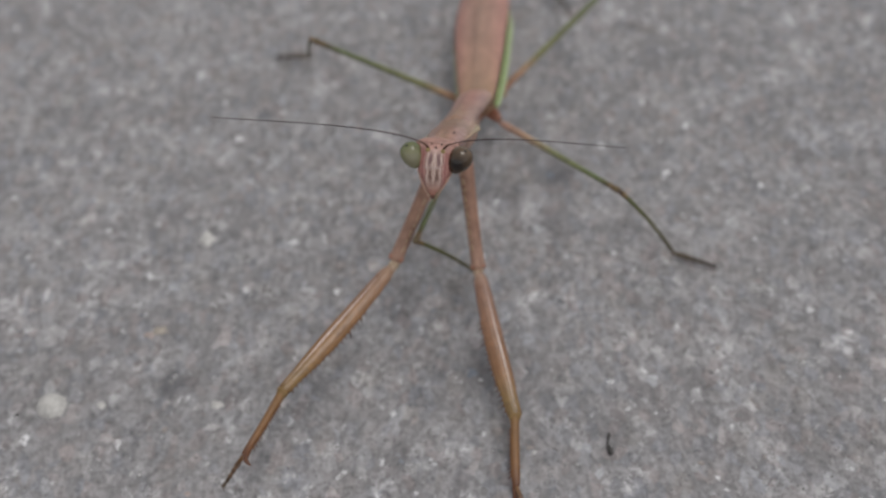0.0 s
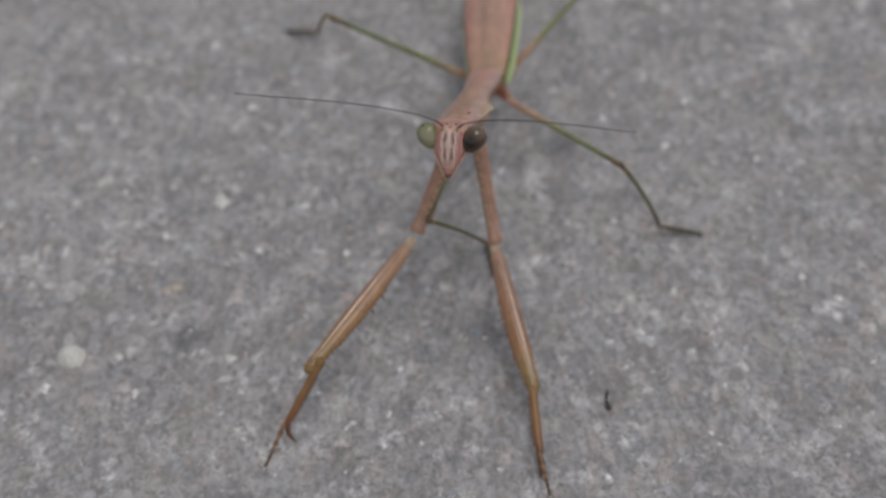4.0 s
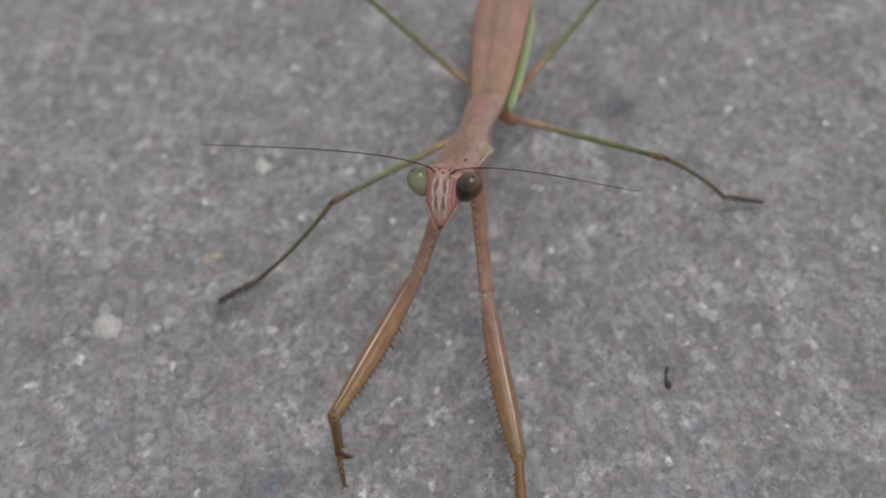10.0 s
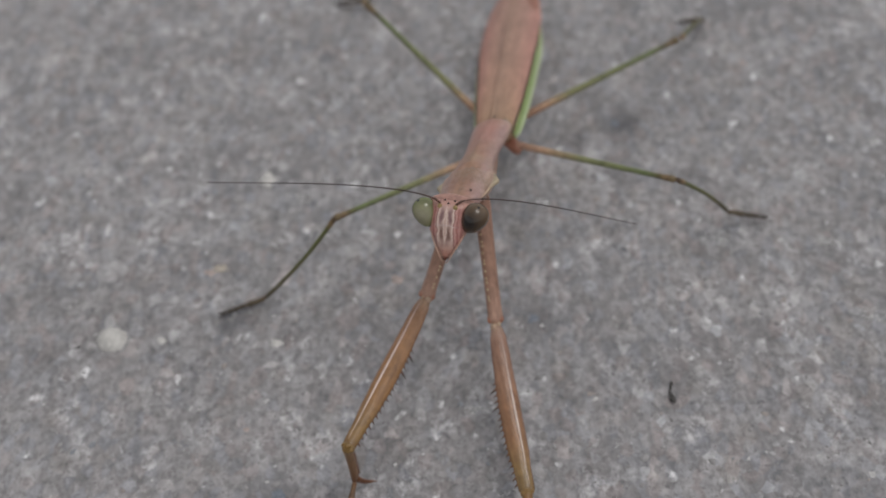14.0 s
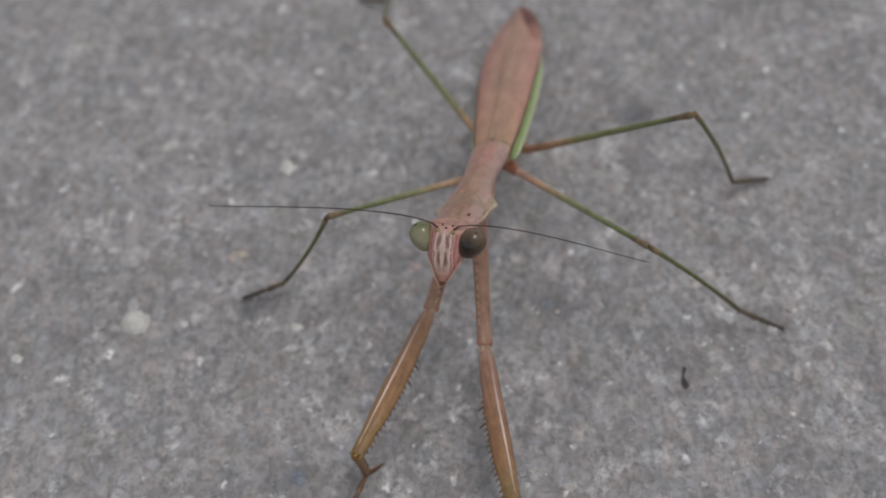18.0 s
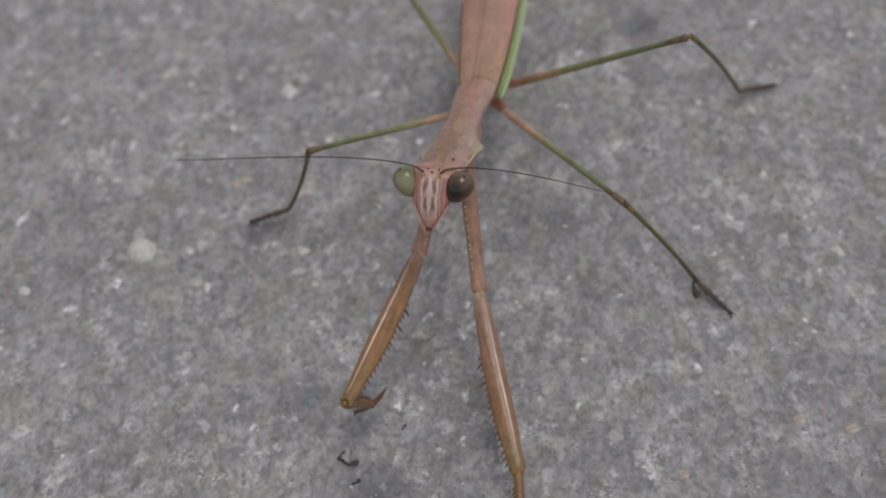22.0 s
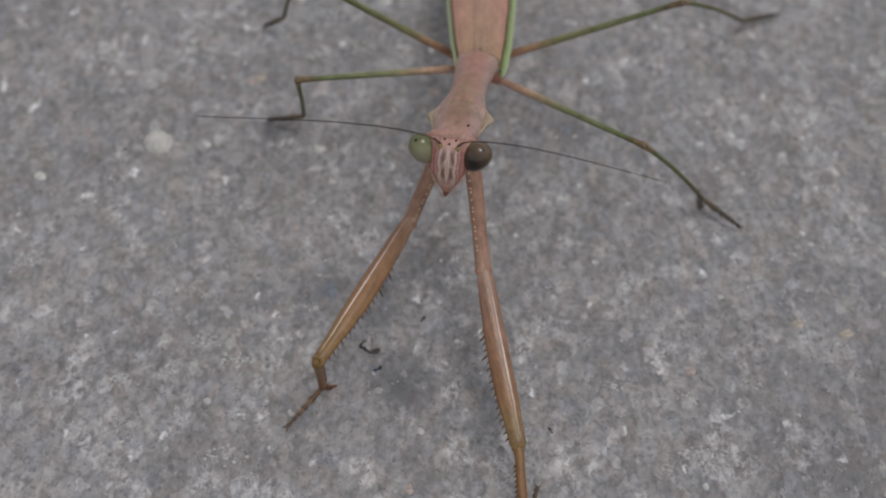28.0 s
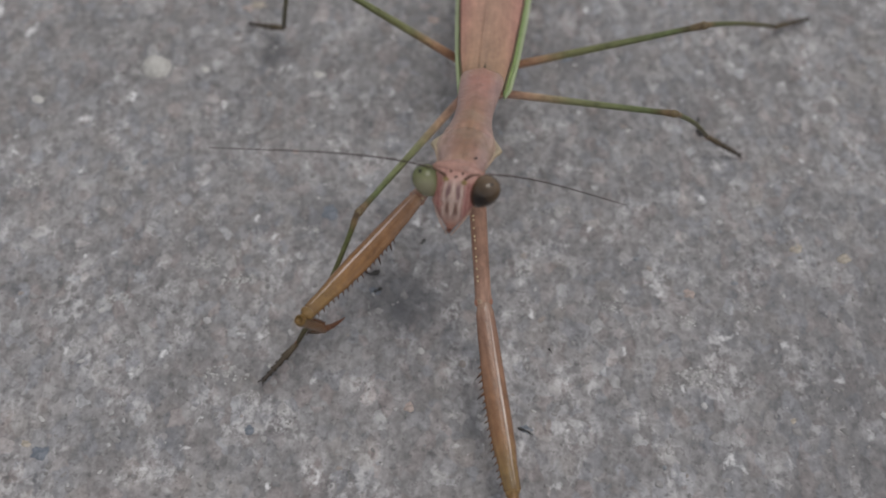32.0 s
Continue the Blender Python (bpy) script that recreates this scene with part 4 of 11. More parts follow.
def build_foot(name, length, cuts, r, material, label):
    """A foot of five segments with two end claws; the first segment carries the rest."""
    a, foot = 0.0, None
    for i, c in enumerate(cuts):
        y0, y1 = a * length, c * length
        q = r * (1 - 0.08 * i)
        sections = [(y0 - 0.03, 0, 0, q * 0.5, q * 0.5), (y0 + 0.08, 0, 0, q * 0.72, q * 0.7), ((y0 + y1) / 2, 0, 0, q * 0.85, q * 0.8), (y1 - 0.12, 0, -0.02, q * 1.15, q), (y1 + 0.03, 0, 0, q * 0.5, q * 0.5)]
        if foot is None:
            foot = part(name, mesh_of(name, *loft(sections, 8), material), mantis, label)
        else:
            part("foot_segment", mesh_of("foot_segment", *loft(sections, 8), material), foot)
        a = c
    for s in (1, -1):
        claw = tube([(0, length - 0.05, 0), (s * 0.2, length + 0.2, 0.02), (s * 0.36, length + 0.42, -0.1)], [0.09, 0.07, 0.02], 5)
        part("foot_claw", mesh_of("foot_claw", *claw, material), foot)
    return foot


def build_leg(word, hip, fl, tl, fm, tm, thick):
    """A walking leg: hip, thigh, shin and foot."""
    c = loft(refine([(-0.5, 0, 0, 0.6, 0.6), (0.3, 0, 0, 0.82, 0.76), (hip * 0.6, 0, 0, 0.7, 0.66), (hip, 0, 0, 0.52, 0.5), (hip + 0.35, 0, 0, 0.26, 0.26)]), 12)
    cox = part(word + "_coxa", mesh_of(word + "_coxa", *c, JOINT if tl < 20 else THORAX), mantis, "reddish brown hip joint")
    f = loft(refine([(-0.9, 0, 0, thick * 0.6, thick * 0.6), (-0.4, 0, 0, thick * 0.95, thick * 0.95), (0.6, 0, 0, thick * 1.1, thick * 1.1), (fl * 0.25, 0, 0, thick * 1.02, thick), (fl * 0.6, 0, 0, thick * 0.86, thick * 0.86),
                     (fl * 0.9, 0, 0, thick * 0.74, thick * 0.74), (fl * 0.975, 0, 0, thick * 0.92, thick * 0.92), (fl + 0.25, 0, 0, thick * 0.5, thick * 0.5)]), 12)
    fem = part(word + "_femur", mesh_of(word + "_femur", *f, fm), mantis, "green and brown thigh of a walking leg")
    part("knee", mesh_of("knee", *ball((0, fl - 0.1, 0), (thick * 1.05, 0.5, thick * 1.05), 12, 8), KNEE), fem, "brown knee")
    k = thick * 0.72
    t = loft(refine([(-0.25, 0, 0, k * 0.7, k * 0.7), (0.4, 0, 0.02, k * 1.15, k * 1.1), (tl * 0.15, 0, 0.2, k * 0.9, k * 0.9), (tl * 0.45, 0, 0.38, k * 0.84, k * 0.84), (tl * 0.75, 0, 0.26, k * 0.84, k * 0.82), (tl * 0.95, 0, 0.05, k * 0.95, k * 0.88), (tl + 0.15, 0, 0, k * 0.5, k * 0.5)]), 10)
    tib = part(word + "_tibia", mesh_of(word + "_tibia", *t, tm), mantis, "thin dark green shin")
    spur = mesh_of("spur", *cone((0, 0, 0), (0, 0.7, 0), 0.08), SPINE)
    for s in (1, -1):
        part("spur", spur, tib, "", pose(s * 0.15 / 1000, (tl - 0.3) / 1000, -0.1 / 1000, 0, 0, -s * 35))
    tar = build_foot(word + "_tarsus", 5.0, [0.4, 0.58, 0.72, 0.84, 1.0], 0.36, TARSUS, "dark jointed foot")
    return cox, fem, tib, tar


build_trunk()
build_scutellum()
build_wing(1, 0.0)
build_wing(-1, 0.06)
tipv, tipf = loft(refine([(-27, -3.15, -0.05, 0.12, 0.08), (-29.5, -2.65, 0.2, 0.75, 0.16), (-33, -2.1, 0.34, 0.9, 0.18), (-36.5, -1.2, 0.44, 0.8, 0.17), (-39.3, -0.2, 0.45, 0.4, 0.1)]), 10)
part("wing_fold", mesh_of("wing_fold", tipv, tipf, WINGTIP), mantis, "dark reddish folded wing end")
pronotum = build_pronotum()
head = build_head()
antennae = [build_antenna(21.6), build_antenna(18.2)]
forelegs = [build_foreleg(-1, 12.15, 18.65, 1.0, 0.7), build_foreleg(1, 13.2, 17.7, 1.04, 0.8)]
middle = [build_leg("middle_leg", 2.1, 19.4, 15.35, FEMUR_M, TIBIA_M, 0.38) for _ in range(2)]
hind = [build_leg("hind_leg", 1.8, 21.24, 22.55, FEMUR_H, TIBIA_H, 0.41) for _ in range(2)]


# ---- the walk of the mantis: seconds, place in millimetres, turn in degrees; all but the body in the body's space ----
def gait(*data):
    return [(t, pose(x / 1000, y / 1000, z / 1000, rx, ry, rz)) for t, x, y, z, rx, ry, rz in data]


GAIT = {}
GAIT["body"] = gait(
    (0, 0.28, 4.31, 12.87, 14.2, 19.4, -177.4),
    (0.5, 0.8, 5.13, 13.31, 14.2, 19, -177.3),
    (1, 1.69, 4.97, 12.87, 14.2, 19.3, -176.3),
    (1.5, 1.5, 4.74, 12.65, 14.1, 19, -176.2),
    (2, 1.64, 4.95, 12.82, 14.1, 19.2, -175.5),
    (2.5, -0.19, 2.7, 12.29, 14.1, 17.5, -178.3),
    (3, -0.19, 1.76, 12.88, 14.1, 19, -177.4),
    (3.4, 0.94, 2.62, 13.29, 14.8, 18.9, -177.4),
    (3.5, 1.07, 2.98, 13.64, 14.8, 19.1, -177.1),
    (5.6, -2.15, -2.75, 13.57, 15.1, 18.6, -176.6),
    (6, -1.83, -2.18, 13.71, 15.4, 18.5, -177.4),
    (6.5, -1.38, -3.02, 13.95, 15.4, 18.8, -176.8),
    (7, -1.36, -4.4, 13.71, 15.4, 18.4, -177.1),
    (7.5, -0.73, -6.55, 13.63, 15.2, 18.4, -176.8),
    (8, -3.38, -7.61, 13.46, 14.9, 18.3, -177.9),
    (8.5, -3.31, -7.81, 13.4, 14.9, 18.7, -177.5),
    (9, -3.78, -7.9, 13.47, 15, 18.2, -178.2),
    (9.5, -4.66, -8.1, 13.46, 14.9, 18, -178.6),
    (10, -5.35, -8.39, 13.37, 14.8, 18.1, -178.6),
    (10.5, -5.28, -8.5, 13.3, 14.8, 17.7, -178.9),
    (11, -4.49, -8.3, 13.47, 14.8, 18.2, -178.1),
    (11.5, -4.34, -8.4, 13.4, 14.8, 17.9, -178.3),
    (12, -4.34, -8.93, 13.44, 14.9, 17.8, -178.3),
    (12.5, -5.58, -10.13, 13.25, 14.9, 16.8, -179.2),
    (13, -5.76, -10.9, 13.35, 14.7, 17.7, -177.9),
    (13.5, -4.98, -10.17, 13.84, 14.9, 18.5, -177.5),
    (14, -5.17, -10.41, 13.57, 15.1, 17.5, -179.1),
    (14.5, -6, -12.36, 13.38, 14.7, 17.5, -178.5),
    (15, -6.14, -11.67, 13.35, 14.7, 17.4, -179.5),
    (15.4, -3.6, -12.88, 13.32, 14.8, 17.3, 179.5),
    (15.5, -4.52, -12.7, 13.58, 15.1, 15.7, 177.7),
    (17.5, -6.92, -15.5, 13.75, 18.7, 17.5, -177.6),
    (17.6, -7.35, -15.87, 13.49, 18.8, 16.7, -178.5),
    (18, -7.24, -15.69, 13.56, 18.2, 16.7, -178.5),
    (18.5, -7.03, -16.15, 13.34, 16.4, 16.3, -179.4),
    (19, -6.29, -16.35, 13.28, 14.6, 16.9, -179.1),
    (19.5, -6.33, -15.67, 13.59, 14.2, 18.1, -178.2),
    (20, -7.92, -16.22, 13.03, 14.1, 16.8, 179.7),
    (20.5, -7.32, -16.56, 12.87, 14.1, 17.3, 179.3),
    (21, -7.49, -16.47, 13.14, 14.4, 16.6, 177.4),
    (21.5, -7.96, -17.27, 13.51, 14.4, 17, 179.9),
    (22, -9, -18.88, 13.32, 14.5, 16.5, -178.7),
    (22.5, -9.03, -19.5, 12.97, 14.6, 14.6, 178.9),
    (23, -8.49, -18.99, 13.45, 14.6, 13.6, 177.6),
    (23.5, -8.56, -18.92, 14.2, 14.6, 12.8, -179.9),
    (24, -9.4, -20.65, 13.56, 14.6, 10.8, -179),
    (24.4, -10.15, -22.48, 13.6, 14.5, 9.7, -179.7),
    (24.5, -9.95, -21.7, 14.21, 14.5, 10, -179.2),
    (26.6, -11.96, -26.16, 12.73, 13.8, 3.1, 177.7),
    (26.8, -8.82, -26.04, 12.69, 13.8, 2.5, 180),
    (27, -10.77, -29.29, 13.07, 14.1, 1.9, 179.6),
    (27.5, -11.19, -28.13, 13.53, 14.2, 1.7, 179.6),
    (28, -11.47, -28.29, 13.05, 14.2, 1.6, 179.9),
    (28.5, -9.36, -31.1, 11.53, 13.9, 3.4, -177.2),
    (29, -10.24, -30.21, 12.62, 13.5, 1.2, -179.9),
    (29.5, -10.68, -30.46, 13.36, 13.9, 1.9, -179.4),
    (30, -12.48, -32.12, 13.11, 14.2, 0.8, 178.5),
    (30.5, -12.41, -33.45, 12.99, 14.1, 1.3, 179.5),
    (31, -13.39, -34.63, 12.96, 14, 0.4, 178.5),
    (31.5, -12.55, -35.01, 14.79, 13.8, 0, 176.7),
    (32, -11.14, -41.07, 12.79, 13.6, 0, 175.7),
)
GAIT["pronotum"] = gait(
    (0, 0, 0, 0, 16.6, -6.3, -3),
    (0.5, 0, 0, 0, 16.6, -6.4, -3.2),
    (1, 0, 0, 0, 16.7, -6.4, -3.4),
    (1.5, 0, 0, 0, 17.2, -6.4, -3.5),
    (2, 0, 0, 0, 17.8, -6.4, -3.6),
    (2.5, 0, 0, 0, 16.5, -6.2, -2.8),
    (3, 0, 0, 0, 15.2, -6, -2.1),
    (3.4, 0, 0, 0, 14.6, -6.2, -3.3),
    (3.5, 0, 0, 0, 14.6, -6.2, -3.3),
    (5.6, 0, 0, 0, 11.8, -6.6, -5),
    (6, 0, 0, 0, 11.4, -6.2, -3.5),
    (6.5, 0, 0, 0, 10.9, -6.3, -4.2),
    (7, 0, 0, 0, 10.4, -6.5, -4.8),
    (7.5, 0, 0, 0, 10.7, -6.4, -4.7),
    (8, 0, 0, 0, 11.5, -5.9, -2.7),
    (8.5, 0, 0, 0, 11.4, -5.9, -2.5),
    (9, 0, 0, 0, 11.3, -5.8, -2.3),
    (9.5, 0, 0, 0, 11.4, -5.6, -1.9),
    (10, 0, 0, 0, 11.5, -5.5, -1.4),
    (10.5, 0, 0, 0, 11.6, -5.6, -1.7),
    (11, 0, 0, 0, 11.6, -5.6, -2.2),
    (11.5, 0, 0, 0, 11.7, -5.7, -2.5),
    (12, 0, 0, 0, 12, -5.7, -2.5),
    (12.5, 0, 0, 0, 11.8, -5.7, -2.4),
    (13, 0, 0, 0, 11.7, -5.7, -2.4),
    (13.5, 0, 0, 0, 11.3, -5.6, -2),
    (14, 0, 0, 0, 11, -5.4, -1.7),
    (14.5, 0, 0, 0, 11.3, -5.6, -2.2),
    (15, 0, 0, 0, 11.9, -5.1, -0.4),
    (15.4, 0, 0, 0, 11.7, -5.2, -0.9),
    (15.5, 0, 0, 0, 11.7, -5.2, -0.9),
    (17.5, 0, 0, 0, 8.3, -5, -1.2),
    (17.6, 0, 0, 0, 8.3, -5, -1.2),
    (18, 0, 0, 0, 8.6, -5.2, -1.5),
    (18.5, 0, 0, 0, 10.4, -5.2, -1.6),
    (19, 0, 0, 0, 12.2, -5.2, -1.6),
    (19.5, 0, 0, 0, 12.8, -4.9, -0.6),
    (20, 0, 0, 0, 13.5, -4.7, 0.5),
    (20.5, 0, 0, 0, 12.7, -4.5, 1.5),
    (21, 0, 0, 0, 11.9, -4.2, 2.4),
    (21.5, 0, 0, 0, 11.6, -4.6, 0.4),
    (22, 0, 0, 0, 11.3, -5.1, -1.5),
    (22.5, 0, 0, 0, 10.8, -4.5, -0.5),
    (23, 0, 0, 0, 10.4, -3.8, 0.4),
    (23.5, 0, 0, 0, 10.7, -3.8, -1.1),
    (24, 0, 0, 0, 11, -3.8, -2.6),
    (24.4, 0, 0, 0, 9.1, -3.3, -2.2),
    (24.5, 0, 0, 0, 9.1, -3.3, -2.2),
    (26.6, 0, 0, 0, 15.1, -1.9, -4.2),
    (26.8, 0, 0, 0, 16.9, -2.4, -7),
    (27, 0, 0, 0, 11.6, -1.8, -5),
    (27.5, 0, 0, 0, 12.6, -1.9, -5.5),
    (28, 0, 0, 0, 13.7, -2, -6.1),
    (28.5, 0, 0, 0, 13.9, -1.9, -6.1),
    (29, 0, 0, 0, 14.2, -1.8, -6.1),
    (29.5, 0, 0, 0, 13.5, -1.7, -5.5),
    (30, 0, 0, 0, 12.9, -1.5, -4.9),
    (30.5, 0, 0, 0, 13.5, -1.3, -4.7),
    (31, 0, 0, 0, 14.2, -1.2, -4.5),
    (31.5, 0, 0, 0, 13.8, -0.9, -3.5),
    (32, 0, 0, 0, 13.8, -0.6, -2.5),
)
GAIT["head"] = gait(
    (0, 1.37, 24.69, 6.58, 21.7, -23.1, -7.9),
    (0.5, 1.48, 24.78, 6.59, 27.1, -21.1, -10.1),
    (1, 1.58, 24.87, 6.61, 32.3, -19, -12.1),
    (1.5, 1.6, 24.81, 6.76, 31.8, -19.2, -12.9),
    (2, 1.63, 24.76, 6.93, 31.3, -19.4, -13.7),
    (2.5, 1.53, 24.88, 6.52, 24.4, -28, 1.2),
    (3, 1.38, 24.99, 6.13, 14.6, -34.5, 18.5),
    (3.4, 1.53, 25.07, 5.69, 29.1, -17.8, -11.7),
    (3.5, 1.53, 25.07, 5.68, 29.1, -17.8, -11.8),
    (5.6, 2.59, 25.34, 4.62, 29.6, -13.8, -22.9),
    (6, 1.92, 25.42, 4.39, 28.4, -14.5, -22.5),
    (6.5, 2.09, 25.5, 4.33, 36.3, -11.4, -22.6),
    (7, 2.27, 25.59, 4.26, 44.1, -8.4, -22.3),
    (7.5, 2.15, 25.32, 4.37, 32, -14.7, -18.1),
    (8, 1.34, 25.22, 4.66, 27.3, -16.5, -15.4),
    (8.5, 1.28, 25.26, 4.67, 28.2, -16, -15),
    (9, 1.22, 25.32, 4.67, 29.2, -15.6, -14.5),
    (9.5, 1.05, 25.35, 4.75, 30.7, -14.6, -15.3),
    (10, 0.88, 25.37, 4.84, 32.1, -13.6, -16.1),
    (10.5, 0.98, 25.39, 4.83, 33.4, -13.8, -15.3),
    (11, 1.14, 25.42, 4.84, 35.9, -14.2, -13.8),
    (11.5, 1.24, 25.44, 4.83, 37.2, -14.4, -13),
    (12, 1.28, 25.27, 4.89, 29.3, -14, -16.7),
    (12.5, 1.29, 25.31, 4.9, 31.2, -14.5, -15.8),
    (13, 1.27, 25.34, 4.91, 33.1, -15, -15),
    (13.5, 1.1, 25.36, 4.74, 32.1, -14.1, -15.3),
    (14, 0.95, 25.4, 4.56, 31, -13.2, -15.6),
    (14.5, 1.19, 25.39, 4.68, 32.9, -13.4, -17.4),
    (15, 0.42, 25.34, 4.93, 32.2, -13.3, -16.8),
    (15.4, 0.55, 25.15, 4.72, 19.3, -16.1, -12.3),
    (15.5, 0.56, 25.17, 4.7, 19.4, -16.1, -12.3),
    (17.5, 0.85, 25.56, 3.3, 28.4, -13.1, -17.9),
    (17.6, 0.86, 25.56, 3.28, 28.5, -13.1, -17.9),
    (18, 1.03, 25.56, 3.49, 29.4, -13.1, -16),
    (18.5, 1.01, 25.43, 4.27, 29.5, -14.4, -14.6),
    (19, 0.98, 25.3, 5.06, 29.5, -15.7, -13.2),
    (19.5, 0.51, 25.14, 5.34, 26.2, -16.5, -11.2),
    (20, 0.08, 25, 5.6, 22.9, -17.2, -9.1),
    (20.5, -0.38, 25.11, 5.3, 27, -15.5, -10),
    (21, -0.81, 25.24, 5, 31, -13.8, -10.8),
    (21.5, 0, 25.26, 4.93, 32.1, -14.7, -11.2),
    (22, 0.81, 25.29, 4.84, 33.2, -15.6, -11.6),
    (22.5, 0.5, 25.36, 4.6, 32, -14.3, -9.3),
    (23, 0.18, 25.43, 4.37, 30.9, -12.9, -7),
    (23.5, 0.87, 25.3, 4.44, 21, -16, -3.8),
    (24, 1.56, 25.19, 4.51, 10.7, -18.5, 0),
    (24.4, 1.27, 25.4, 3.82, 28.2, -6.3, -14.6),
    (24.5, 1.28, 25.4, 3.83, 28.2, -6.3, -14.6),
    (26.6, 1.88, 24.52, 5.57, 11.6, -2.1, -10.5),
    (26.8, 2.98, 24.26, 6.34, 7.1, -4.6, -10.5),
    (27, 2.3, 24.93, 4.18, 10.7, -7.9, -2.8),
    (27.5, 2.48, 24.74, 4.59, 9.6, -5.5, -6.4),
    (28, 2.65, 24.56, 4.99, 8.4, -3.2, -10.1),
    (28.5, 2.59, 24.85, 5.22, 26.9, -2.9, -9.4),
    (29, 2.64, 25.15, 5.46, 45.3, -2.8, -8.6),
    (29.5, 2.44, 24.92, 5.05, 26.4, -3.5, -7.6),
    (30, 2.29, 24.7, 4.64, 10.1, -3.8, -6.4),
    (30.5, 2.18, 24.62, 4.91, 10.8, -3.9, -6.9),
    (31, 2.11, 24.54, 5.19, 11.6, -4.1, -7.3),
    (31.5, 1.69, 24.58, 5.15, 12.3, -2.7, -7.8),
    (32, 1.25, 24.62, 5.11, 12.9, -1.3, -8.3),
)
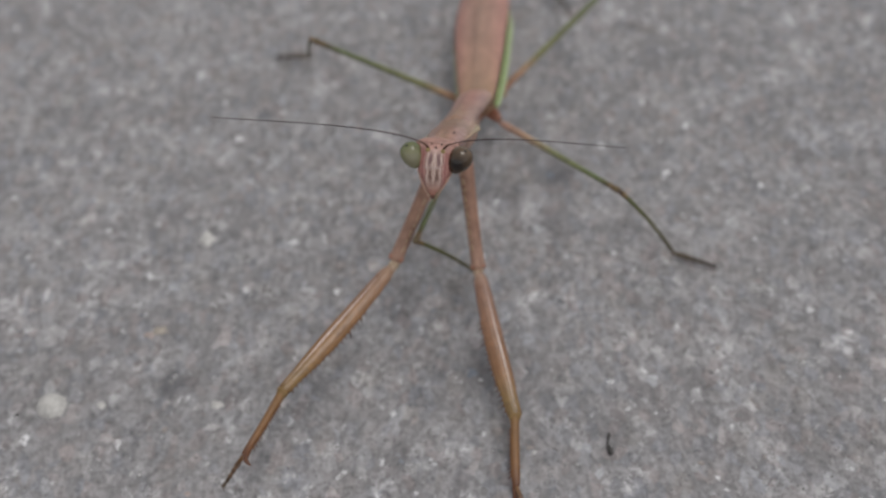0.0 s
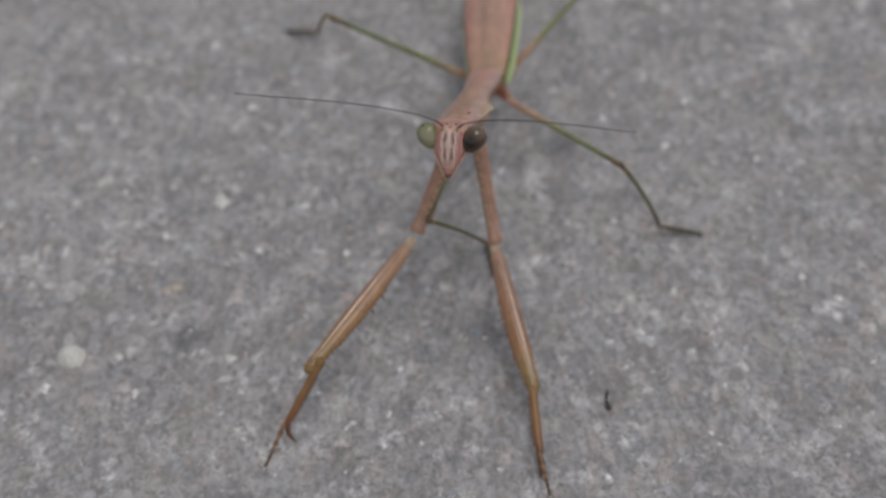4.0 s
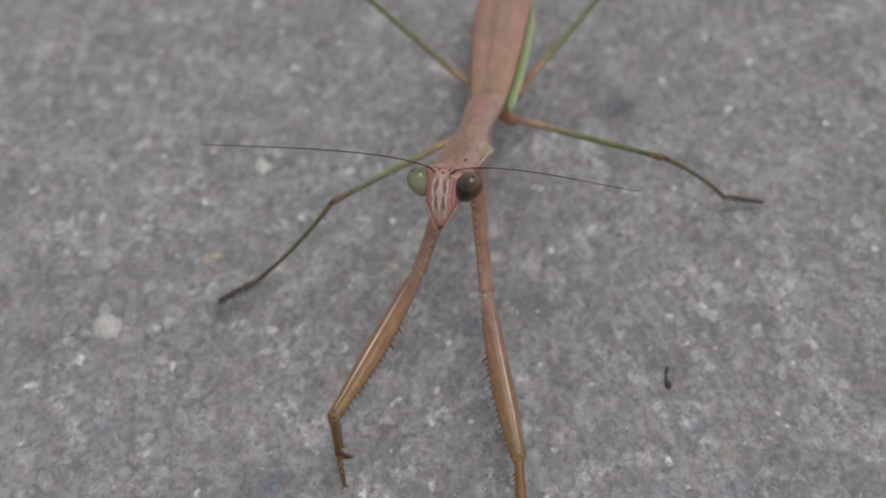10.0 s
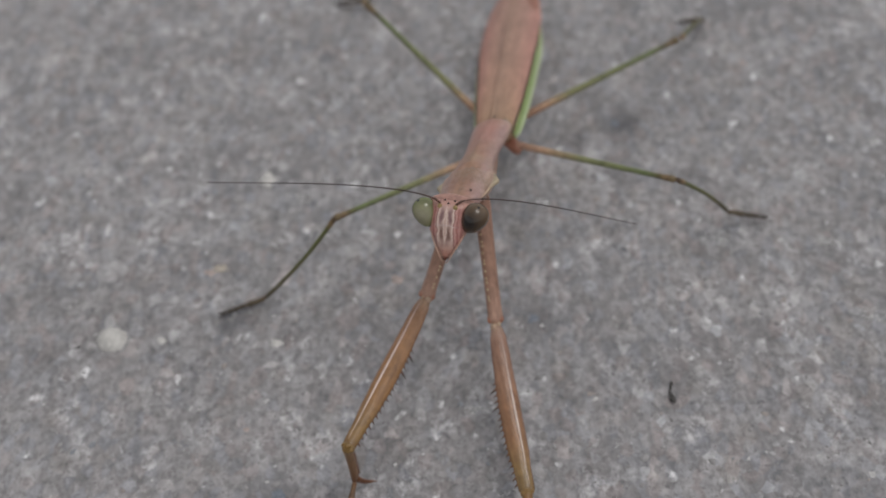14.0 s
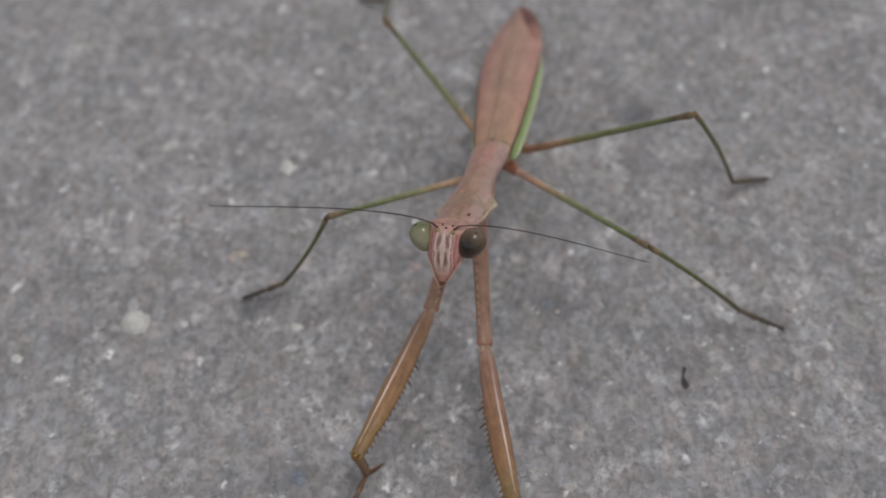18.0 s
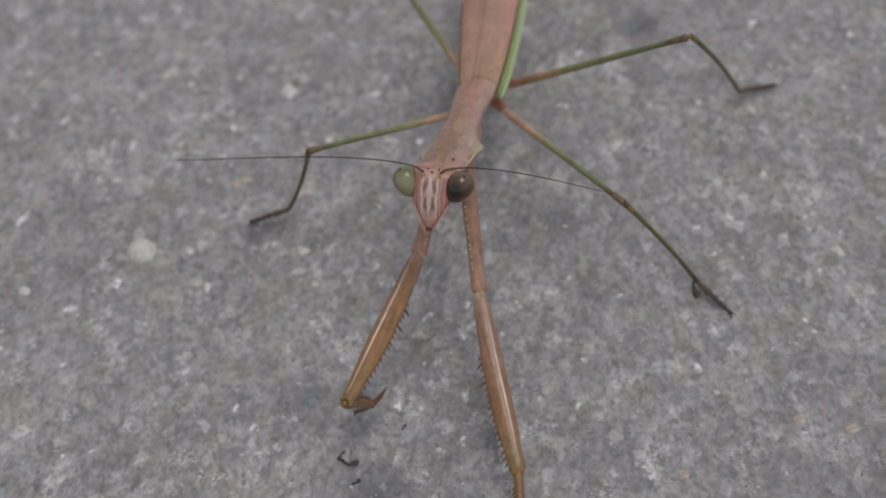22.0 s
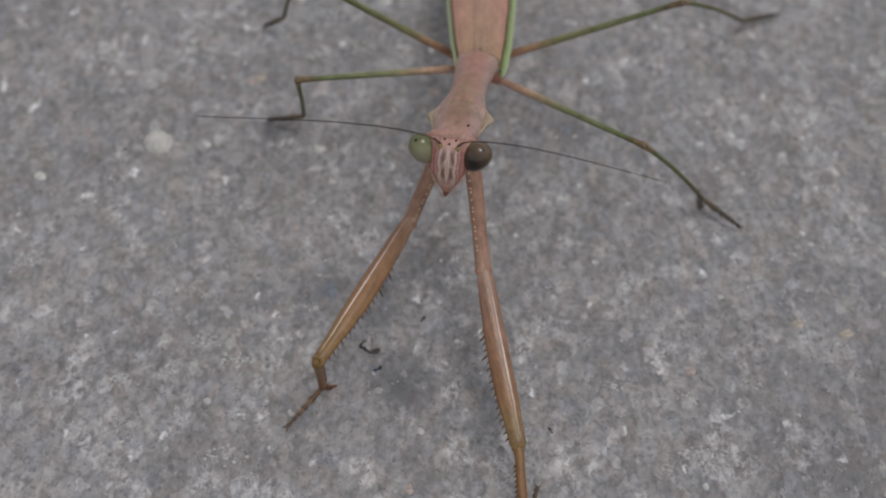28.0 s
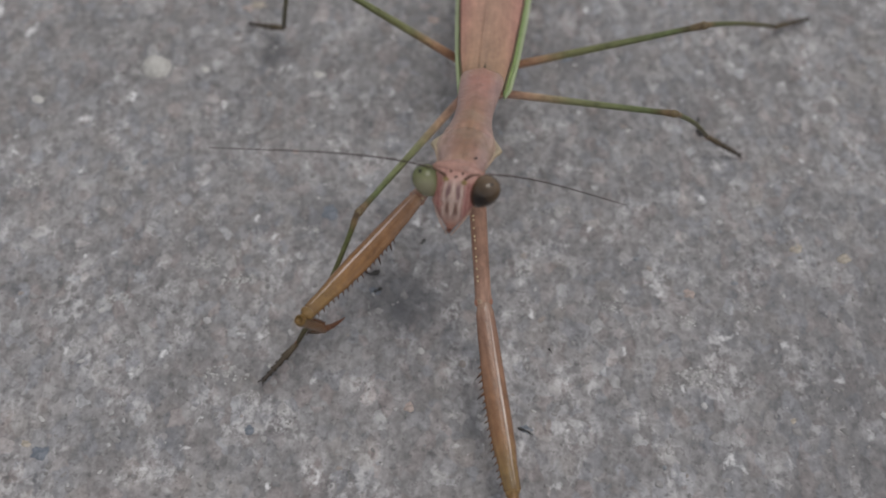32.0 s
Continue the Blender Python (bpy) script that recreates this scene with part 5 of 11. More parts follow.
GAIT["antA"] = gait(
    (0, 1.55, 25.08, 8.16, 34.5, 11.8, -72.5),
    (0.5, 1.7, 25.02, 8.18, 36, 16, -70.7),
    (1, 1.83, 24.96, 8.22, 37.7, 20.2, -68.7),
    (1.5, 1.85, 24.91, 8.37, 37.3, 19.8, -69.7),
    (2, 1.88, 24.87, 8.54, 37, 19.3, -70.7),
    (2.5, 1.49, 25.19, 8.08, 36.4, 18, -70.5),
    (3, 1.05, 25.49, 7.65, 35.8, 16.8, -70.2),
    (3.4, 1.83, 25.24, 7.29, 35.7, 18, -69.7),
    (3.5, 1.83, 25.24, 7.28, 35.6, 18, -69.8),
    (5.6, 3.02, 25.39, 6.2, 24.2, 23.2, -88.1),
    (6, 2.34, 25.51, 5.97, 25.4, 21, -86.1),
    (6.5, 2.52, 25.38, 5.89, 29, 27, -79),
    (7, 2.7, 25.25, 5.8, 33.7, 32.6, -71),
    (7.5, 2.52, 25.36, 5.96, 28, 25.1, -82.3),
    (8, 1.7, 25.4, 6.25, 27.2, 21.1, -83.1),
    (8.5, 1.64, 25.42, 6.26, 27.6, 21.8, -81.7),
    (9, 1.59, 25.46, 6.26, 28.1, 22.5, -80.2),
    (9.5, 1.44, 25.44, 6.34, 28.5, 22.8, -77.4),
    (10, 1.28, 25.41, 6.43, 28.9, 23, -74.6),
    (10.5, 1.36, 25.41, 6.43, 29.1, 24.5, -74.1),
    (11, 1.51, 25.39, 6.43, 29.5, 27.2, -73.1),
    (11.5, 1.59, 25.38, 6.43, 29.7, 28.7, -72.6),
    (12, 1.7, 25.38, 6.47, 27.4, 20.6, -76.6),
    (12.5, 1.68, 25.38, 6.49, 26, 23.6, -78.3),
    (13, 1.63, 25.38, 6.51, 24.4, 26.6, -80.2),
    (13.5, 1.49, 25.42, 6.33, 24.5, 25.1, -78.9),
    (14, 1.37, 25.47, 6.14, 24.6, 23.5, -77.6),
    (14.5, 1.6, 25.4, 6.26, 22.6, 26.3, -81.4),
    (15, 0.83, 25.37, 6.51, 22.8, 26.5, -82.9),
    (15.4, 0.97, 25.54, 6.26, 20.4, 15.2, -86.2),
    (15.5, 0.99, 25.55, 6.24, 20.4, 15.2, -86.2),
    (17.5, 1.3, 25.67, 4.87, 19, 23.4, -86.3),
    (17.6, 1.31, 25.67, 4.85, 19, 23.4, -86.3),
    (18, 1.47, 25.67, 5.06, 20.7, 24.1, -83.8),
    (18.5, 1.41, 25.56, 5.85, 21.1, 24.3, -83.4),
    (19, 1.34, 25.44, 6.65, 21.6, 24.5, -83),
    (19.5, 0.86, 25.38, 6.92, 22.9, 21, -81.2),
    (20, 0.42, 25.33, 7.17, 24.1, 17.4, -79.5),
    (20.5, -0.01, 25.33, 6.88, 24.7, 19.8, -74.8),
    (21, -0.41, 25.35, 6.59, 25.5, 22.1, -70.1),
    (21.5, 0.37, 25.34, 6.52, 25.9, 23.2, -71.1),
    (22, 1.15, 25.34, 6.44, 26.3, 24.4, -72.1),
    (22.5, 0.88, 25.45, 6.19, 22.9, 25.4, -74.1),
    (23, 0.59, 25.56, 5.95, 19.4, 26.2, -76.1),
    (23.5, 1.22, 25.7, 5.96, 17.7, 17.9, -80.8),
    (24, 1.85, 25.86, 5.98, 16.7, 9.6, -85),
    (24.4, 1.9, 25.5, 5.33, 12.1, 25.6, -86.5),
    (24.5, 1.91, 25.5, 5.34, 12.1, 25.6, -86.5),
    (26.6, 2.67, 25.03, 6.91, 8.1, 22.4, -85.6),
    (26.8, 3.75, 24.88, 7.66, 14.6, 16.5, -79.7),
    (27, 2.89, 25.57, 5.56, 4.9, 22.1, -86.7),
    (27.5, 3.16, 25.36, 5.93, 4.6, 21.1, -90.2),
    (28, 3.44, 25.15, 6.3, 4.4, 20, -93.6),
    (28.5, 3.3, 25.01, 6.62, -2.9, 38.2, -107.7),
    (29, 3.27, 24.86, 6.95, -19.9, 53.5, -130.6),
    (29.5, 3.12, 25.11, 6.44, -7, 37.5, -112.2),
    (30, 3.01, 25.3, 5.98, -1.7, 19.7, -100.6),
    (30.5, 2.9, 25.2, 6.26, -1.2, 17.7, -99.7),
    (31, 2.84, 25.1, 6.55, -0.7, 15.7, -98.8),
    (31.5, 2.45, 25.12, 6.5, -4.4, 16.4, -102),
    (32, 2.05, 25.13, 6.44, -8.2, 16.9, -105.3),
)
GAIT["antB"] = gait(
    (0, 0.2, 25.27, 7.58, -18.2, -19.6, 91.7),
    (0.5, 0.34, 25.26, 7.65, -18.2, -24.3, 92.3),
    (1, 0.46, 25.26, 7.74, -18.2, -29.1, 93),
    (1.5, 0.49, 25.23, 7.89, -19, -28.5, 92.3),
    (2, 0.52, 25.2, 8.05, -19.8, -27.9, 91.6),
    (2.5, 0.23, 25.16, 7.42, -23.9, -23, 100.5),
    (3, -0.11, 25.11, 6.81, -27.1, -17.5, 108.7),
    (3.4, 0.45, 25.53, 6.83, -19, -25.9, 92.8),
    (3.5, 0.45, 25.53, 6.82, -19.1, -25.8, 92.9),
    (5.6, 1.7, 25.95, 5.85, -28, -14.5, 110.3),
    (6, 1.02, 26.06, 5.6, -29.2, -9.7, 116.5),
    (6.5, 1.18, 25.93, 5.59, -28.7, -20.3, 114.4),
    (7, 1.34, 25.8, 5.58, -27.7, -30.9, 111.9),
    (7.5, 1.16, 25.8, 5.59, -28.8, -19.9, 108.6),
    (8, 0.33, 25.78, 5.83, -30.1, -15.5, 108.9),
    (8.5, 0.27, 25.79, 5.85, -30.4, -16.4, 109.9),
    (9, 0.21, 25.82, 5.86, -30.7, -17.3, 110.9),
    (9.5, 0.06, 25.82, 5.97, -30.7, -18.3, 111.9),
    (10, -0.1, 25.81, 6.08, -30.7, -19.3, 112.9),
    (10.5, -0.02, 25.79, 6.07, -30.7, -21.2, 112.5),
    (11, 0.12, 25.73, 6.07, -30.7, -24.9, 111.7),
    (11.5, 0.2, 25.7, 6.06, -30.7, -26.8, 111.2),
    (12, 0.32, 25.79, 6.12, -29.3, -18.2, 108.6),
    (12.5, 0.3, 25.77, 6.12, -32.2, -19.2, 110.9),
    (13, 0.25, 25.75, 6.13, -35.1, -20, 113.2),
    (13.5, 0.11, 25.8, 5.97, -34.3, -17.5, 116.4),
    (14, -0.02, 25.86, 5.81, -33.3, -15.1, 119.5),
    (14.5, 0.22, 25.83, 5.92, -34.9, -20.4, 111.3),
    (15, -0.55, 25.79, 6.17, -32.2, -20.2, 111.1),
    (15.4, -0.42, 25.84, 5.85, -28.9, -10.9, 104.9),
    (15.5, -0.4, 25.86, 5.84, -28.9, -10.9, 104.9),
    (17.5, -0.07, 26.11, 4.53, -29.7, -18, 106.9),
    (17.6, -0.06, 26.11, 4.51, -29.7, -18, 106.9),
    (18, 0.08, 26.06, 4.73, -29.6, -20, 106.2),
    (18.5, 0.02, 25.91, 5.49, -30, -19.6, 107.6),
    (19, -0.05, 25.76, 6.25, -30.4, -19.2, 109),
    (19.5, -0.53, 25.65, 6.5, -29, -16.8, 108.4),
    (20, -0.97, 25.56, 6.73, -27.7, -14.3, 107.8),
    (20.5, -1.41, 25.58, 6.48, -27.9, -18, 109.4),
    (21, -1.82, 25.62, 6.23, -28.2, -21.6, 111),
    (21.5, -1.04, 25.62, 6.15, -33.3, -18.3, 118.4),
    (22, -0.25, 25.63, 6.05, -37.9, -14.5, 125.4),
    (22.5, -0.54, 25.69, 5.83, -35.4, -16.8, 123.2),
    (23, -0.84, 25.74, 5.62, -32.7, -19, 120.8),
    (23.5, -0.2, 25.79, 5.56, -29.2, -12.6, 112.8),
    (24, 0.45, 25.86, 5.51, -26.7, -5.9, 105.3),
    (24.4, 0.47, 25.87, 5.17, -23.4, -23.4, 102.1),
    (24.5, 0.48, 25.87, 5.18, -23.3, -23.4, 102.1),
    (26.6, 1.22, 25.3, 6.85, -14.5, -21.7, 99.3),
    (26.8, 2.3, 25.15, 7.54, -17, -16, 103),
    (27, 1.43, 25.64, 5.36, -20.8, -20.3, 102.5),
    (27.5, 1.71, 25.52, 5.79, -11.6, -21.3, 90.3),
    (28, 1.98, 25.41, 6.22, -2.4, -20.5, 78),
    (28.5, 1.84, 25.25, 6.54, -6.4, -38.8, 84.1),
    (29, 1.81, 25.09, 6.87, -15.5, -56.4, 95),
    (29.5, 1.65, 25.31, 6.36, -18.7, -36.2, 104.3),
    (30, 1.54, 25.47, 5.89, -18, -15.8, 110.9),
    (30.5, 1.43, 25.38, 6.17, -16.4, -14.8, 106),
    (31, 1.37, 25.3, 6.45, -14.9, -13.6, 101.1),
    (31.5, 0.98, 25.32, 6.43, -20.4, -13.2, 112.7),
    (32, 0.58, 25.34, 6.41, -25.7, -11.8, 124.1),
)
GAIT["fAcox"] = gait(
    (0, 3.59, 15.83, 1.48, -41.8, -36, -19.1),
    (0.5, 3.53, 15.73, 1.63, -42.6, -36.3, -20.4),
    (1, 3.47, 15.63, 1.78, -43.3, -36.8, -21.8),
    (1.5, 3.42, 15.55, 1.93, -45.1, -35.9, -20.8),
    (2, 3.38, 15.47, 2.07, -46.2, -35.9, -20.9),
    (2.5, 3.42, 15.71, 1.54, -43.4, -33.6, -17.5),
    (3, 3.46, 15.95, 1.02, -37.7, -35, -18.5),
    (3.4, 3.27, 15.61, 1.34, -43.3, -35.2, -17.9),
    (3.5, 3.27, 15.61, 1.34, -43.8, -34.7, -17.2),
    (5.6, 3.57, 15.36, 0.69, -44.5, -32.4, -14.4),
    (6, 3.1, 15.38, 0.57, -47.2, -31, -11.4),
    (6.5, 3.25, 15.26, 0.5, -49.2, -31.1, -11.7),
    (7, 3.39, 15.14, 0.44, -51, -31.7, -12.5),
    (7.5, 3.11, 14.87, 0.86, -51.4, -33.3, -15.2),
    (8, 2.53, 14.9, 1.12, -53.2, -32.5, -13.2),
    (8.5, 2.42, 14.85, 1.18, -52.3, -33.3, -13.9),
    (9, 2.3, 14.8, 1.23, -52.7, -32.1, -12.6),
    (9.5, 2.19, 14.82, 1.25, -52.8, -31.5, -11.9),
    (10, 2.08, 14.84, 1.27, -52.7, -31.5, -11.9),
    (10.5, 2.15, 14.83, 1.28, -53, -30.8, -11.2),
    (11, 2.27, 14.8, 1.3, -52.1, -31.6, -12.3),
    (11.5, 2.34, 14.79, 1.31, -52.2, -31.2, -12),
    (12, 2.38, 14.82, 1.34, -54, -31.1, -11.7),
    (12.5, 2.36, 14.82, 1.31, -55.7, -29.9, -10.9),
    (13, 2.34, 14.82, 1.28, -56, -31.3, -12.6),
    (13.5, 2.18, 14.75, 1.3, -54.1, -31.3, -12.1),
    (14, 2.02, 14.69, 1.32, -53, -30.3, -10.3),
    (14.5, 2.2, 14.66, 1.31, -34.4, -29.1, -10.9),
    (15, 1.69, 14.78, 1.51, -60.5, -31.6, -11.7),
    (15.4, 1.89, 14.82, 1.36, -60.8, -31.7, -11),
    (15.5, 1.89, 14.82, 1.36, -62.7, -29.7, -8.9),
    (17.5, 1.73, 14.74, 1.01, -73.3, -32.5, -9.3),
    (17.6, 1.73, 14.74, 1.01, -74.2, -30.3, -8),
    (18, 1.78, 14.73, 1.14, -75.1, -30.4, -8.5),
    (18.5, 1.63, 14.32, 1.73, -60.3, -29.5, -9.3),
    (19, 1.47, 13.92, 2.32, -45.3, -29.2, -10.8),
    (19.5, 1.3, 14.29, 2.39, -57.7, -31.4, -11.9),
    (20, 1.13, 14.66, 2.46, -72.4, -29.9, -9.2),
    (20.5, 0.76, 14.6, 2.48, -70.8, -31.7, -9.6),
    (21, 0.39, 14.55, 2.5, -70.5, -29.9, -7.6),
    (21.5, 0.82, 14.23, 2.52, -62.3, -29.1, -9),
    (22, 1.24, 13.9, 2.53, -54.4, -28.3, -9.9),
    (22.5, 1.06, 13.93, 2.35, -54.9, -25.9, -7.5),
    (23, 0.89, 13.96, 2.17, -54.8, -24.8, -6.5),
    (23.5, 1.13, 14.03, 2.28, -57.1, -25.8, -11),
    (24, 1.36, 14.09, 2.39, -60, -26.7, -14.8),
    (24.4, 1.75, 14.66, 1.18, -71.5, -24.3, -12.2),
    (24.5, 1.75, 14.66, 1.18, -73.6, -22.5, -11.8),
    (26.6, 2.35, 14.74, 1.28, -77.7, -18.2, -12.5),
    (26.8, 3.11, 14.62, 1.53, -75.7, -22.7, -19.7),
    (27, 2.16, 14.17, 0.95, -50.9, -19.7, -17.8),
    (27.5, 2.44, 14.38, 1.06, -62.2, -18.8, -16.3),
    (28, 2.71, 14.6, 1.16, -74, -18.8, -15.4),
    (28.5, 2.68, 14.59, 1.3, -75.5, -26.1, -20),
    (29, 2.65, 14.58, 1.44, -76.2, -21.5, -17.2),
    (29.5, 2.25, 14.22, 1.82, -68.3, -20.2, -17.4),
    (30, 1.84, 13.87, 2.2, -62, -15.7, -14),
    (30.5, 1.76, 14.01, 2.58, -67.3, -18.6, -16.1),
    (31, 1.67, 14.15, 2.96, -73.8, -18.6, -15.5),
    (31.5, 1.45, 14.72, 2.73, -84.2, -17.1, -18.3),
    (32, 1.23, 15.29, 2.5, -99.8, -27.4, -22.4),
)
GAIT["fAfem"] = gait(
    (0, 11.35, 23.11, -5.32, -7.4, -35.5, -36.4),
    (0.5, 11.65, 22.8, -5.39, -9.1, -35.1, -36.2),
    (1, 11.81, 22.33, -5.25, -9.1, -35.4, -38.1),
    (1.5, 11.74, 22.2, -5.55, -7.4, -35.2, -38.8),
    (2, 12.01, 22.13, -5.8, -4.8, -35.5, -40.1),
    (2.5, 11, 23.21, -5.93, -8.1, -33.6, -34.4),
    (3, 10.98, 24.15, -5.41, -7.4, -34.4, -33.4),
    (3.4, 11.24, 23.21, -6.11, -9.5, -34.7, -33),
    (3.5, 11.27, 23.4, -6.4, -8.7, -34.8, -33.1),
    (5.6, 10.07, 22.55, -6.43, -12.4, -31.5, -23.6),
    (6, 9.13, 22.47, -6.98, -14.7, -29.8, -18.3),
    (6.5, 9.27, 21.82, -7.08, -12.5, -30.6, -18.9),
    (7, 9.8, 21.46, -7.49, -8.9, -31.2, -22.4),
    (7.5, 10.04, 20.73, -6.97, -7.4, -32.1, -25.6),
    (8, 9.17, 20.71, -6.97, -8, -31.3, -22.9),
    (8.5, 9.22, 20.73, -6.76, -8.3, -31.4, -22.8),
    (9, 8.8, 20.79, -6.82, -9.9, -30.4, -20.5),
    (9.5, 8.56, 20.87, -6.89, -10.6, -29.9, -19),
    (10, 8.43, 20.91, -6.82, -10, -30, -19.7),
    (10.5, 8.3, 20.9, -6.87, -10.6, -29.6, -19.5),
    (11, 8.66, 20.91, -6.71, -10.3, -30, -20),
    (11.5, 8.65, 20.94, -6.76, -10.7, -29.7, -19.6),
    (12, 8.69, 20.68, -6.94, -10.2, -29.7, -19.7),
    (12.5, 8.57, 20.59, -7.38, -8.5, -28.5, -18.3),
    (13, 8.84, 20.22, -7.19, -4.8, -29.4, -20),
    (13.5, 8.52, 20.49, -6.9, -7.2, -29.7, -18.6),
    (14, 8.03, 20.89, -6.9, -10.2, -28.3, -16.1),
    (14.5, 7.29, 23.71, -4.59, -3.8, -28.7, -18.1),
    (15, 8.2, 19.45, -7.35, -9.4, -28.7, -17.4),
    (15.4, 8.38, 19.51, -7.52, -8.9, -29.4, -18.4),
    (15.5, 7.72, 19.29, -7.58, -10.4, -27.7, -16.3),
    (17.5, 8.31, 17.13, -8.58, -14.6, -29.2, -14.5),
    (17.6, 7.91, 17.14, -8.88, -13.7, -28.6, -14.9),
    (18, 7.99, 16.89, -8.77, -12.8, -27.8, -14.1),
    (18.5, 7.48, 19.21, -7.08, -8.9, -26.9, -14),
    (19, 7.07, 21.34, -5.04, -4.4, -27.1, -15.4),
    (19.5, 7.55, 19.27, -5.92, -6.2, -28.2, -17.3),
    (20, 7.29, 17.31, -7.36, -10.9, -26.2, -13.2),
    (20.5, 7.17, 17.44, -6.98, -11.4, -27, -14.1),
    (21, 6.44, 17.73, -7.19, -13.9, -26.2, -11.8),
    (21.5, 6.68, 18.81, -6.56, -9.3, -26.8, -14.2),
    (22, 6.91, 19.89, -5.93, -5.3, -26.3, -14.9),
    (22.5, 6.16, 20.12, -6.37, -6.9, -24.1, -11.8),
    (23, 5.68, 20.29, -6.59, -7.5, -23, -11.5),
    (23.5, 6.64, 19.56, -6.78, -7.2, -22.3, -13.8),
    (24, 7.35, 18.65, -6.8, -7.7, -20.1, -13.8),
    (24.4, 7.1, 17.36, -9.13, -2.9, -19.5, -14.3),
    (24.5, 6.38, 16.89, -8.66, -4.5, -20, -15.7),
    (26.6, 6.1, 16.29, -8.8, -9.5, -15.1, -17.8),
    (26.8, 7.87, 15.77, -8.23, -8.7, -14.7, -19.5),
    (27, 6.9, 19.75, -6.89, -5.7, -15.8, -22.1),
    (27.5, 6.87, 18.42, -8.11, -9.2, -15.9, -22.2),
    (28, 6.77, 16.61, -8.78, -12.9, -16.1, -22.7),
    (28.5, 7.7, 15.52, -7.71, -8.8, -19, -29.6),
    (29, 7.14, 15.93, -8.44, -11.5, -16.1, -23.1),
    (29.5, 6.69, 16.96, -7.5, -8.3, -17.2, -25.8),
    (30, 5.39, 17.97, -6.53, -7.5, -15.8, -23.7),
    (30.5, 5.76, 16.99, -6.41, -7.7, -16.3, -23.4),
    (31, 5.45, 16.08, -6.37, -8, -15.2, -22.1),
    (31.5, 4.76, 14.77, -7.69, -6.6, -15.9, -22.6),
    (32, 5.09, 11.68, -7.04, -2.1, -17.3, -25.9),
)
